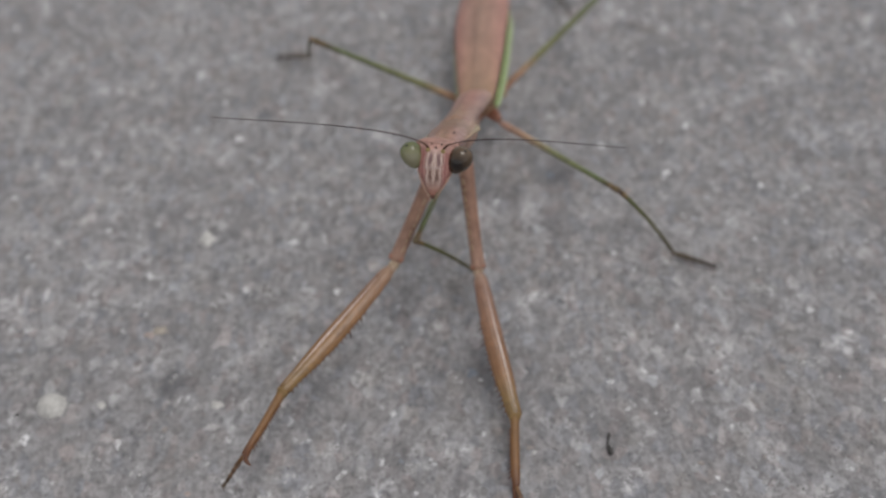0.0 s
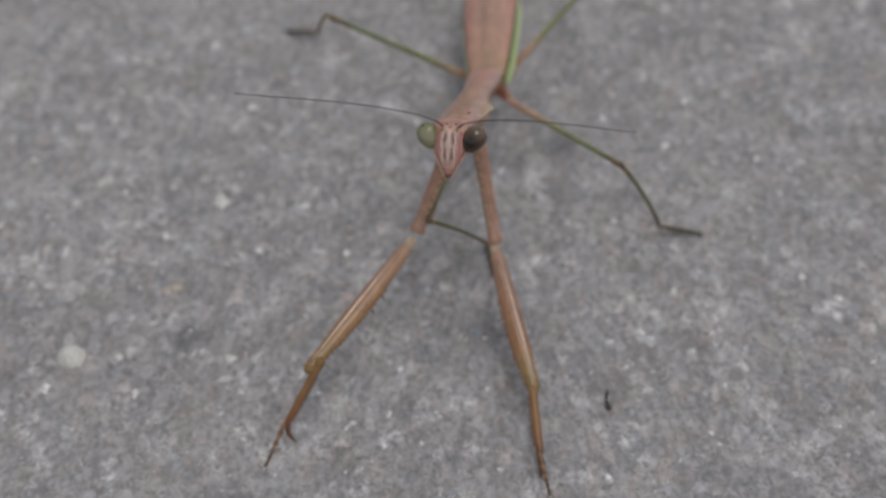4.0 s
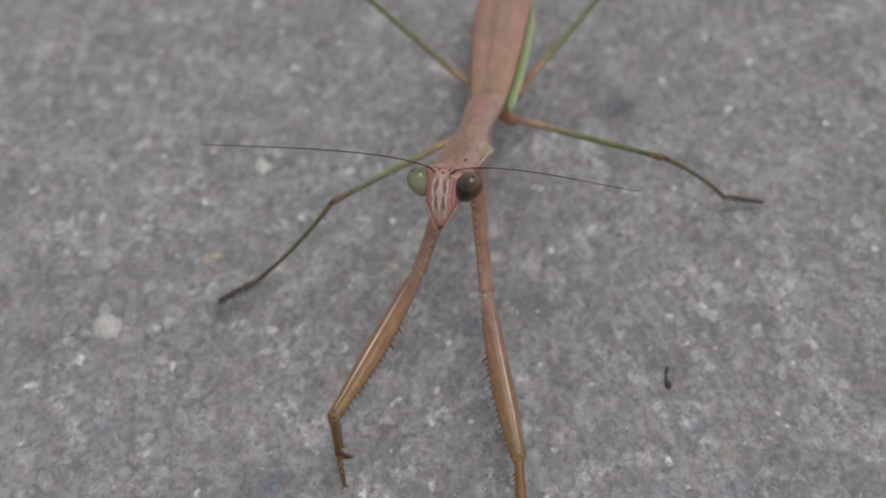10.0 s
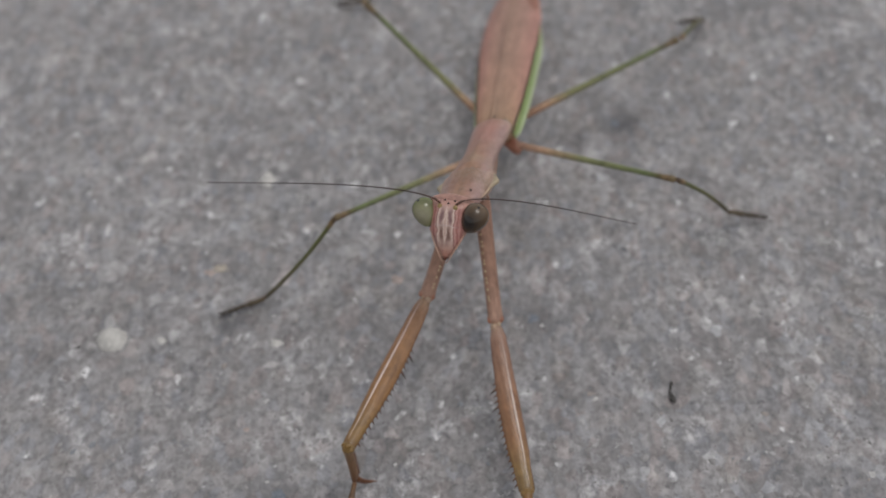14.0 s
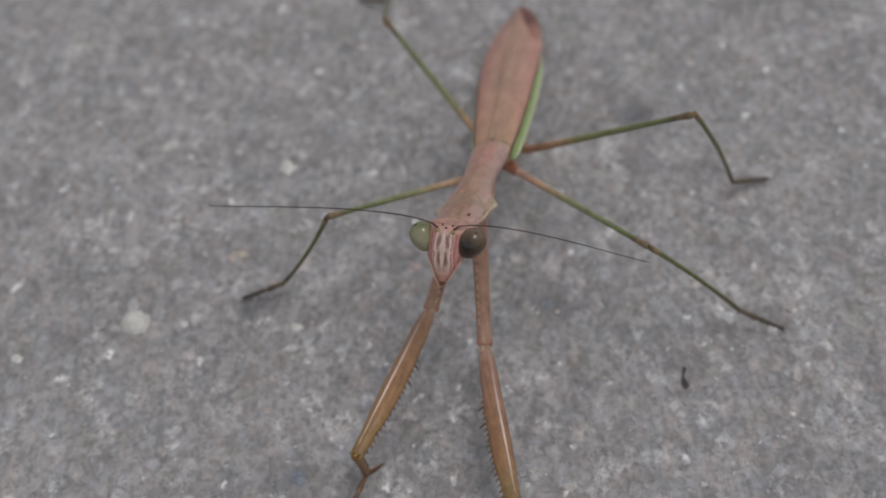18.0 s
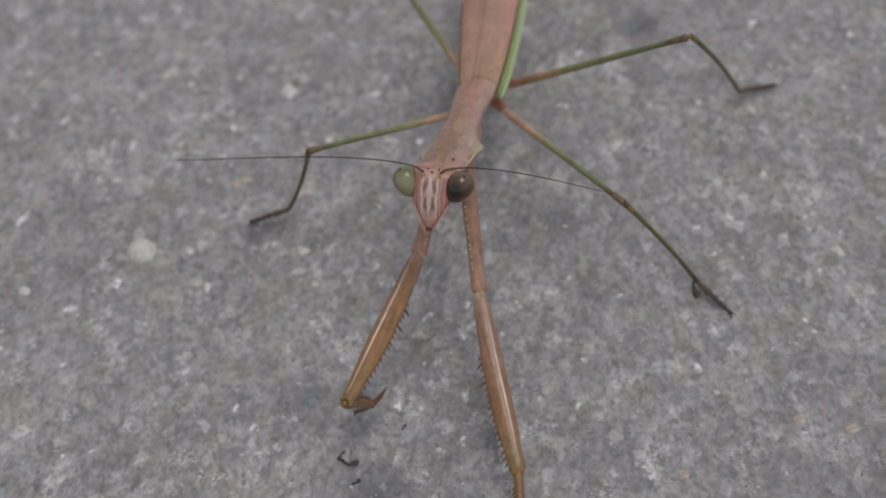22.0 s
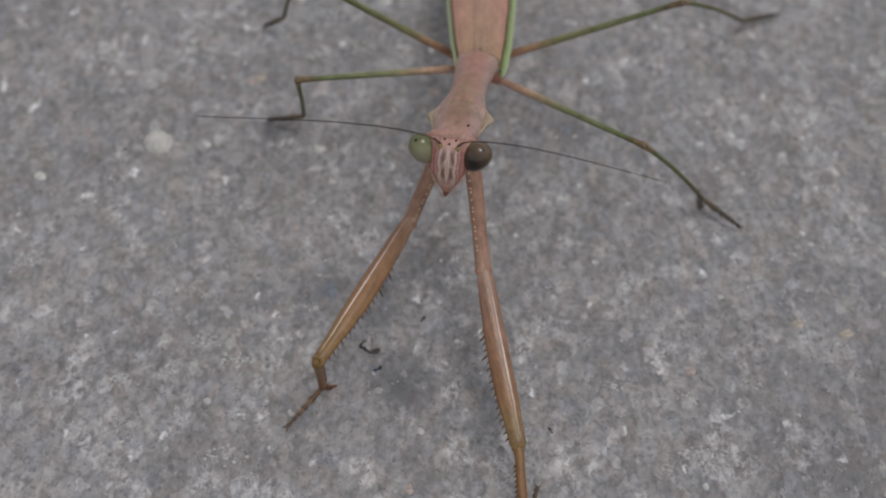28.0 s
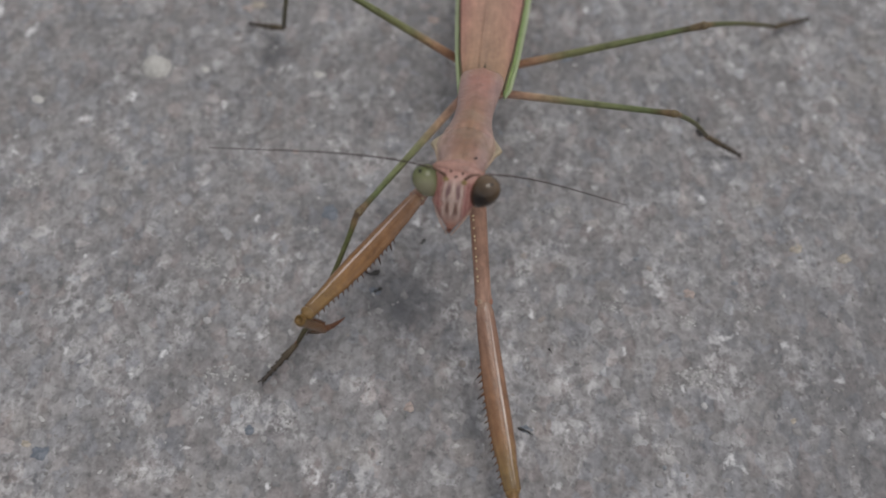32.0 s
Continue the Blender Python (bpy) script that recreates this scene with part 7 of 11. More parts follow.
GAIT["fBtib"] = gait(
    (0, 2.33, 35.54, -19.31, -26.5, -22.1, 2.6),
    (0.5, 2.19, 35.7, -19.18, -27.9, -19.1, 2.7),
    (1, 2.27, 35.91, -19.01, -29.1, -17.1, 2),
    (1.5, 2.17, 35.65, -19.19, -27.8, -21.1, 4.1),
    (2, 2.63, 35.47, -19.25, -26.4, -25.9, 5.6),
    (2.5, 0.94, 35.15, -19.63, -27.2, -21.3, 8.9),
    (3, 1.34, 35.22, -19.72, -27.3, -20.8, 9.4),
    (3.4, 1.48, 35.02, -20.45, -28.5, -21.2, 8.1),
    (3.5, 1.78, 35.09, -20.43, -28.5, -21.5, 7.9),
    (5.6, 0.8, 35.12, -20.63, -32.5, -10.6, 5.8),
    (6, 0.61, 34.7, -21.52, -31, -20.9, 13.8),
    (6.5, 1.13, 35.69, -20.71, -32.9, -16.5, 7.9),
    (7, 1.54, 36.75, -20.05, -35.4, -11.2, 2.5),
    (7.5, 1.97, 37.13, -19.43, -34, -4, -3.3),
    (8, 1.19, 36.71, -19.26, -33.5, -4.6, -0.7),
    (8.5, 1.6, 36.95, -19.3, -33.4, -5.2, -1),
    (9, 1.16, 36.89, -19.28, -33.7, -4.7, -0.5),
    (9.5, 0.83, 36.89, -19.37, -33.2, -5.8, 1),
    (10, 0.98, 36.94, -19.28, -32.7, -7.4, 2.2),
    (10.5, 1.24, 36.91, -19.13, -32.8, -7, 2.4),
    (11, 1.51, 37.01, -19.2, -32.5, -7.8, 1.8),
    (11.5, 1.34, 36.95, -19.23, -32.5, -7.6, 1.9),
    (12, 1.25, 36.87, -19.34, -32.7, -8.5, 2.5),
    (12.5, 1.12, 37.27, -19.29, -34.9, 0.7, -2.7),
    (13, 1.66, 37.2, -18.18, -37, 7.3, -9.7),
    (13.5, 1.62, 37.16, -18.92, -33.4, -2.2, -3),
    (14, 0.39, 36.84, -19.81, -31.6, -10, 4.7),
    (14.5, 1.42, 37.28, -18.86, -32.3, -2.1, -0.4),
    (15, 0.33, 37.01, -19.29, -32.2, -7.5, 3.7),
    (15.4, -0.28, 36.84, -19.48, -31.9, -8.2, 4.4),
    (15.5, -1.39, 36.5, -19.61, -32.6, -6, 5.5),
    (17.5, 1.11, 35.44, -18.79, -60.4, 13.4, -37.2),
    (17.6, 0.73, 35.63, -19.37, -61.5, 14.1, -37.1),
    (18, 0.82, 35.6, -19.52, -56.8, 14.7, -31.2),
    (18.5, 0.95, 36.56, -19.58, -42, 3.9, -10.3),
    (19, 1.16, 37.3, -19.26, -31.3, -12.3, 6.6),
    (19.5, 1.35, 37.36, -18.86, -30.8, -13.9, 5.8),
    (20, -0.5, 37.07, -19.04, -31.1, -12.2, 7.3),
    (20.5, -0.76, 37.18, -19.55, -30.1, -18, 10.3),
    (21, -1.81, 37, -20.11, -29.8, -22.2, 14.5),
    (21.5, -0.45, 37.18, -20.09, -29.2, -26, 14.3),
    (22, 0.48, 37.17, -20.06, -28.7, -28.8, 14.8),
    (22.5, -1.36, 36.97, -20.38, -28.6, -23.6, 15.3),
    (23, -2.33, 36.89, -20.45, -28.5, -19.5, 15),
    (23.5, -1.23, 37.17, -20.12, -27.8, -17.5, 11.6),
    (24, -1.26, 37.29, -19.93, -27.2, -13.9, 9.5),
    (24.4, -2.06, 37.96, -17.44, -67.5, 20.8, -42.1),
    (24.5, -1.81, 38.02, -17.47, -67, 20.6, -42.2),
    (26.6, -4.26, 37.85, -17.07, -54.8, 27.1, -23.4),
    (26.8, -3.41, 36.93, -18.11, -26.8, -9.2, 8.6),
    (27, -3.06, 38.38, -16.04, -74.5, 27.5, -48.3),
    (27.5, -3.49, 38.53, -18.35, -43.5, 13.3, -12.9),
    (28, -3.68, 37.46, -19.21, -25.3, -13.5, 11.1),
    (28.5, -2.69, 38.33, -19.1, -24.4, -13.6, 7.2),
    (29, -4, 38.46, -18.23, -23, -8.6, 7.7),
    (29.5, -3.73, 38.06, -19.03, -22.1, -16.1, 10),
    (30, -4.72, 37.42, -19.56, -21.2, -21.3, 14.3),
    (30.5, -4.54, 37.28, -19.43, -21.1, -21.7, 13.3),
    (31, -5.06, 36.84, -18.96, -20.5, -20.3, 13.7),
    (31.5, -5.96, 36.72, -19.01, -17.3, -25.9, 15.1),
    (32, -5.91, 36.72, -19.16, -14.2, -32.2, 15.7),
)
GAIT["fBtar"] = gait(
    (0, 3.32, 42.59, -22.54, -12.3, -11.9, 13.4),
    (0.5, 3.07, 42.66, -22.64, -12.8, -12.5, 11.8),
    (1, 3.16, 42.78, -22.65, -13.2, -14.1, 9.6),
    (1.5, 2.99, 42.64, -22.59, -12.9, -13.7, 9.6),
    (2, 3.46, 42.6, -22.38, -12.6, -14, 9.1),
    (2.5, 1.14, 42.22, -22.95, -12.5, -11.8, 10.9),
    (3, 1.47, 42.28, -23.07, -12.1, -13.8, 10.1),
    (3.4, 1.85, 42.02, -23.93, -12.9, -13.3, 10.7),
    (3.5, 2.19, 42.09, -23.9, -12.9, -13.6, 10.5),
    (5.6, 0.9, 41.77, -24.77, -15.7, -13, 10.1),
    (6, 0.4, 41.56, -25.28, -15.7, -12.5, 11.1),
    (6.5, 1.39, 42.35, -24.81, -24.6, -5.7, 21.5),
    (7, 2.14, 43.19, -24.52, -31.8, 3.5, 31.2),
    (7.5, 2.65, 43.61, -23.81, -36.6, 8.3, 37.3),
    (8, 1.62, 43.26, -23.58, -38.2, 17.5, 50.8),
    (8.5, 2.11, 43.5, -23.6, -38.9, 18.4, 52.5),
    (9, 1.58, 43.42, -23.62, -38.7, 20.3, 55.2),
    (9.5, 1.16, 43.46, -23.65, -38.3, 22.8, 59.5),
    (10, 1.27, 43.57, -23.48, -38.1, 24.9, 63.6),
    (10.5, 1.48, 43.53, -23.34, -37.8, 25, 63.5),
    (11, 1.87, 43.65, -23.37, -38.4, 24.1, 61.9),
    (11.5, 1.68, 43.59, -23.41, -38.3, 24.1, 61.7),
    (12, 1.58, 43.5, -23.53, -38, 26.1, 65.4),
    (12.5, 1.34, 43.7, -23.77, -36.5, 30.2, 75.2),
    (13, 2.12, 43.48, -22.86, -36.8, 32.8, 82.6),
    (13.5, 2.09, 43.68, -23.24, -38, 33.4, 84.3),
    (14, 0.55, 43.56, -23.87, -36.6, 34.9, 88.7),
    (14.5, 1.62, 43.91, -23.05, -29.9, 37.6, 108.3),
    (15, 0.44, 43.68, -23.43, -28.1, 37.9, 111.5),
    (15.4, -0.2, 43.53, -23.6, -13.5, 34.2, 147.7),
    (15.5, -1.59, 43.12, -23.83, -11.5, 32.9, 149.9),
    (17.5, 2.19, 39.49, -25.42, -19.3, 41.4, 116.3),
    (17.6, 1.65, 39.63, -26.06, -17.9, 41.2, 117.7),
    (18, 1.62, 40.13, -25.87, -17.2, 40.7, 117.7),
    (18.5, 1.31, 42.19, -24.77, -13.7, 37.2, 132.8),
    (19, 1.25, 44.07, -23.24, -12.9, 33.9, 145.4),
    (19.5, 1.62, 44.16, -22.76, -16.9, 35.8, 138.2),
    (20, -0.51, 43.84, -23.01, -17.5, 35.9, 135),
    (20.5, -0.79, 44.07, -23.3, -16.8, 35.6, 139.4),
    (21, -2.09, 43.96, -23.72, -14.4, 34.4, 145.8),
    (21.5, -0.51, 44.23, -23.52, -13.6, 33.6, 147.4),
    (22, 0.49, 44.29, -23.36, -11.7, 32.1, 150.2),
    (22.5, -1.73, 44.01, -23.81, -9.4, 28.9, 156.6),
    (23, -2.91, 43.88, -23.98, -8.3, 26.4, 161.6),
    (23.5, -1.55, 44.19, -23.61, -8.5, 23.9, 163.3),
    (24, -1.56, 44.32, -23.41, -7.9, 20, 166.5),
    (24.4, -1.96, 41.92, -24.22, 4, 22.1, 160.6),
    (24.5, -1.63, 42, -24.24, 3.8, 22.5, 160.2),
    (26.6, -5.15, 43.16, -22.77, 6.4, 12.8, 166.5),
    (26.8, -3.89, 43.93, -21.61, -3.7, -10.2, -159.7),
    (27, -3.82, 42.38, -22.75, 4.8, 4.5, 176.7),
    (27.5, -4.19, 44.08, -23.34, 0.8, 7.6, 171.8),
    (28, -4.28, 44.57, -22.48, -3.6, 10.5, 166.5),
    (28.5, -2.83, 45.52, -22.25, -5.9, 9.6, 168.8),
    (29, -4.52, 45.68, -21.26, -7.3, 3.9, 175.9),
    (29.5, -4.19, 45.36, -21.88, -7.6, 15.2, 157.5),
    (30, -5.53, 44.77, -22.21, -10.2, 23.8, 140.4),
    (30.5, -5.2, 44.64, -22.05, -13.4, 27.5, 130.1),
    (31, -5.88, 44.2, -21.54, -15.6, 29.6, 121.8),
    (31.5, -6.96, 44.2, -21.11, -11.5, 21.3, 143),
    (32, -6.98, 44.32, -20.79, -11.2, 12.8, 162),
)
GAIT["mAcox"] = gait(
    (0, 0.7, -0.6, -2.6, -9.9, -23.7, -26.6),
    (0.5, 0.7, -0.6, -2.6, -8.9, -23.6, -26.6),
    (1, 0.7, -0.6, -2.6, -8, -23.6, -26.5),
    (1.5, 0.7, -0.6, -2.6, -7.7, -23.5, -26.9),
    (2, 0.7, -0.6, -2.6, -7.5, -23.4, -27.2),
    (2.5, 0.7, -0.6, -2.6, -9.7, -23.4, -27.5),
    (3, 0.7, -0.6, -2.6, -11.9, -23.4, -27.9),
    (3.4, 0.7, -0.6, -2.6, -12.7, -23.6, -27.5),
    (3.5, 0.7, -0.6, -2.6, -12.8, -23.6, -27.6),
    (5.6, 0.7, -0.6, -2.6, -21.9, -23.7, -42.9),
    (6, 0.7, -0.6, -2.6, -21.7, -24, -38.9),
    (6.5, 0.7, -0.6, -2.6, -21.2, -23.5, -46.8),
    (7, 0.7, -0.6, -2.6, -20.7, -23, -54.6),
    (7.5, 0.7, -0.6, -2.6, -19.7, -22.9, -54.1),
    (8, 0.7, -0.6, -2.6, -22.4, -21.7, -61.7),
    (8.5, 0.7, -0.6, -2.6, -18.5, -21.7, -61.1),
    (9, 0.7, -0.6, -2.6, -14.5, -21.8, -60.5),
    (9.5, 0.7, -0.6, -2.6, -12.8, -21.9, -58.7),
    (10, 0.7, -0.6, -2.6, -11.2, -22, -56.9),
    (10.5, 0.7, -0.6, -2.6, -12.1, -21.9, -57.8),
    (11, 0.7, -0.6, -2.6, -13.7, -21.6, -59.6),
    (11.5, 0.7, -0.6, -2.6, -14.6, -21.5, -60.5),
    (12, 0.7, -0.6, -2.6, -15.1, -21.5, -61.3),
    (12.5, 0.7, -0.6, -2.6, -12.1, -21.4, -60.6),
    (13, 0.7, -0.6, -2.6, -9.2, -21.4, -59.8),
    (13.5, 0.7, -0.6, -2.6, -14.4, -21.8, -57.9),
    (14, 0.7, -0.6, -2.6, -19.6, -22.1, -55.9),
    (14.5, 0.7, -0.6, -2.6, -14.8, -21.4, -59.2),
    (15, 0.7, -0.6, -2.6, -15.9, -21.4, -59),
    (15.4, 0.7, -0.6, -2.6, -22.2, -21.7, -56.7),
    (15.5, 0.7, -0.6, -2.6, -22.1, -21.7, -56.7),
    (17.5, 0.7, -0.6, -2.6, -12.1, -24.3, -61.9),
    (17.6, 0.7, -0.6, -2.6, -12, -24.3, -61.9),
    (18, 0.7, -0.6, -2.6, -15.7, -23.6, -63.1),
    (18.5, 0.7, -0.6, -2.6, -14, -21.9, -64.7),
    (19, 0.7, -0.6, -2.6, -12.4, -20.1, -66.2),
    (19.5, 0.7, -0.6, -2.6, -13.1, -20.1, -64.9),
    (20, 0.7, -0.6, -2.6, -13.8, -20, -63.7),
    (20.5, 0.7, -0.6, -2.6, -13.6, -20.1, -63.5),
    (21, 0.7, -0.6, -2.6, -13.4, -20.2, -63.3),
    (21.5, 0.7, -0.6, -2.6, -12.8, -19.9, -65.5),
    (22, 0.7, -0.6, -2.6, -12.3, -19.6, -67.6),
    (22.5, 0.7, -0.6, -2.6, -14.3, -19.4, -65),
    (23, 0.7, -0.6, -2.6, -16.2, -19.2, -62.4),
    (23.5, 0.7, -0.6, -2.6, -13.5, -18.3, -67.3),
    (24, 0.7, -0.6, -2.6, -11, -17.1, -72.2),
    (24.4, 0.7, -0.6, -2.6, -15, -16.6, -73.2),
    (24.5, 0.7, -0.6, -2.6, -15.1, -16.6, -73.2),
    (26.6, 0.7, -0.6, -2.6, 4.9, -21.6, -112.8),
    (26.8, 0.7, -0.6, -2.6, 12.5, -15.6, -122.1),
    (27, 0.7, -0.6, -2.6, -13.1, -34.2, -123.5),
    (27.5, 0.7, -0.6, -2.6, -9.9, -32.8, -119.4),
    (28, 0.7, -0.6, -2.6, -7.7, -31.3, -114.3),
    (28.5, 0.7, -0.6, -2.6, -16.7, -37.4, -116.6),
    (29, 0.7, -0.6, -2.6, -25.5, -41.5, -114.9),
    (29.5, 0.7, -0.6, -2.6, -56.7, -47.3, -62.6),
    (30, 0.7, -0.6, -2.6, -1.7, -19.2, -89.9),
    (30.5, 0.7, -0.6, -2.6, -8.1, -21.2, -83),
    (31, 0.7, -0.6, -2.6, -15.2, -22.2, -75),
    (31.5, 0.7, -0.6, -2.6, -18, -17, -58.1),
    (32, 0.7, -0.6, -2.6, -19.6, -12.7, -41.9),
)
GAIT["mAfem"] = gait(
    (0, 3.69, 4.44, -3.54, 2.2, -26, -12.6),
    (0.5, 3.83, 4.78, -3.5, 1.5, -25.8, -12.7),
    (1, 3.97, 5.13, -3.45, 3.3, -26.4, -14.9),
    (1.5, 4, 5.14, -3.43, 3.6, -26.1, -14.9),
    (2, 4.04, 5.15, -3.41, 3.7, -26.4, -16),
    (2.5, 3.78, 4.47, -3.51, 1.7, -23.9, -10.4),
    (3, 3.52, 3.8, -3.61, 1.1, -25.1, -11.5),
    (3.4, 3.72, 4.11, -3.75, -1, -25.8, -12.7),
    (3.5, 3.72, 4.09, -3.75, -1.4, -26.1, -13),
    (5.6, 3.1, 1.26, -3.7, -5, -24.2, -9.8),
    (6, 3.1, 1.55, -3.75, -6, -23.2, -7.3),
    (6.5, 3.28, 0.48, -3.38, -6, -23.7, -8.1),
    (6.6, 3.25, 0.51, -3.41, 2.6, -26, -21.7),
    (6.7, 3.21, 0.54, -3.44, 6.7, -27.3, -32.6),
    (6.9, 3.14, 0.6, -3.5, 14.6, -31.1, -29.9),
    (7, 3.11, 0.63, -3.53, 10.4, -32.6, -33.9),
    (7.5, 3.36, 0.81, -3.58, 9.8, -35, -47.4),
    (8, 2.95, 0.21, -3.51, 11, -35.2, -49.9),
    (8.5, 3.17, 0.4, -3.4, 11.2, -35.5, -49.7),
    (9, 3.38, 0.59, -3.3, 10.8, -35.1, -48.7),
    (9.5, 3.51, 0.8, -3.26, 12.3, -35, -47.3),
    (10, 3.65, 1.02, -3.22, 14.3, -34.8, -47.6),
    (10.5, 3.57, 0.91, -3.24, 14.1, -34.5, -47.6),
    (11, 3.44, 0.7, -3.28, 12.8, -35, -48.4),
    (11.5, 3.36, 0.59, -3.3, 12.4, -34.8, -49),
    (12, 3.3, 0.51, -3.31, 12.5, -34.9, -49.5),
    (12.5, 3.47, 0.7, -3.2, 15.6, -34.2, -50.4),
    (13, 3.65, 0.89, -3.1, 18.3, -34.8, -53),
    (13.5, 3.46, 0.78, -3.32, 15.4, -35.7, -52.9),
    (14, 3.26, 0.67, -3.54, 16.6, -35.2, -52.2),
    (14.5, 3.37, 0.66, -3.32, 20.2, -34.9, -55.4),
    (15, 3.29, 0.61, -3.35, 18.9, -34.9, -52.1),
    (15.4, 3.13, 0.52, -3.6, 18.5, -35.3, -55.5),
    (15.5, 3.13, 0.52, -3.6, 18, -35.4, -49.7),
    (17.5, 3.27, 0.5, -3.14, 22.7, -37.9, -56.4),
    (17.6, 3.27, 0.5, -3.14, 22.1, -37.8, -54.3),
    (18, 3.1, 0.3, -3.26, 22.7, -37.6, -57.1),
    (18.5, 3.14, 0.29, -3.2, 22.7, -36, -58.9),
    (19, 3.18, 0.28, -3.14, 23.9, -34.9, -61.9),
    (19.5, 3.18, 0.32, -3.18, 25.7, -35.4, -60.1),
    (20, 3.17, 0.37, -3.21, 25.2, -34.3, -56.6),
    (20.5, 3.18, 0.39, -3.2, 26.3, -34.2, -57.1),
    (21, 3.18, 0.4, -3.19, 24.2, -34.7, -53.1),
    (21.5, 3.13, 0.29, -3.15, 25.1, -35.1, -56.5),
    (22, 3.08, 0.18, -3.11, 28.1, -34.4, -60.5),
    (22.5, 3.11, 0.29, -3.21, 27, -33.2, -58.3),
    (23, 3.15, 0.4, -3.32, 23.9, -33.3, -55.3),
    (23.5, 3.1, 0.2, -3.18, 22.5, -33.7, -56.4),
    (24, 3.04, 0.01, -3.05, 23.5, -31.8, -60.2),
    (24.4, 2.88, -0.12, -3.17, 22.6, -31.5, -61.4),
    (24.5, 2.88, -0.12, -3.17, 21.3, -32.5, -59.5),
    (26.6, 2.44, -1.27, -2.45, 17.8, -29, -60.6),
    (26.8, 2.49, -1.57, -2.16, 16.8, -29.2, -64),
    (27, 2.01, -1.73, -2.93, 18.2, -30.2, -70.1),
    (27.5, 2.09, -1.56, -2.85, 16.2, -30.3, -67.2),
    (28, 2.17, -1.39, -2.79, 16.7, -29.7, -67),
    (28.5, 1.93, -1.52, -2.96, 22.9, -29, -77.2),
    (29, 1.84, -1.65, -3.13, 18.7, -29.5, -71.9),
    (29.5, 0.7, -2.65, -3.15, 18.1, -30.4, -71.7),
    (30, 2.94, -0.62, -2.66, 13.8, -26.6, -53.1),
    (30.5, 2.75, -0.46, -2.88, 10.2, -23.5, -44.4),
    (31, 2.61, -0.3, -3.08, 6, -18.6, -32.4),
    (31.5, 2.52, 0.37, -3.25, -1.8, -16.4, -24.3),
    (32, 2.41, 1.03, -3.42, -1.4, -14.4, -23.2),
)
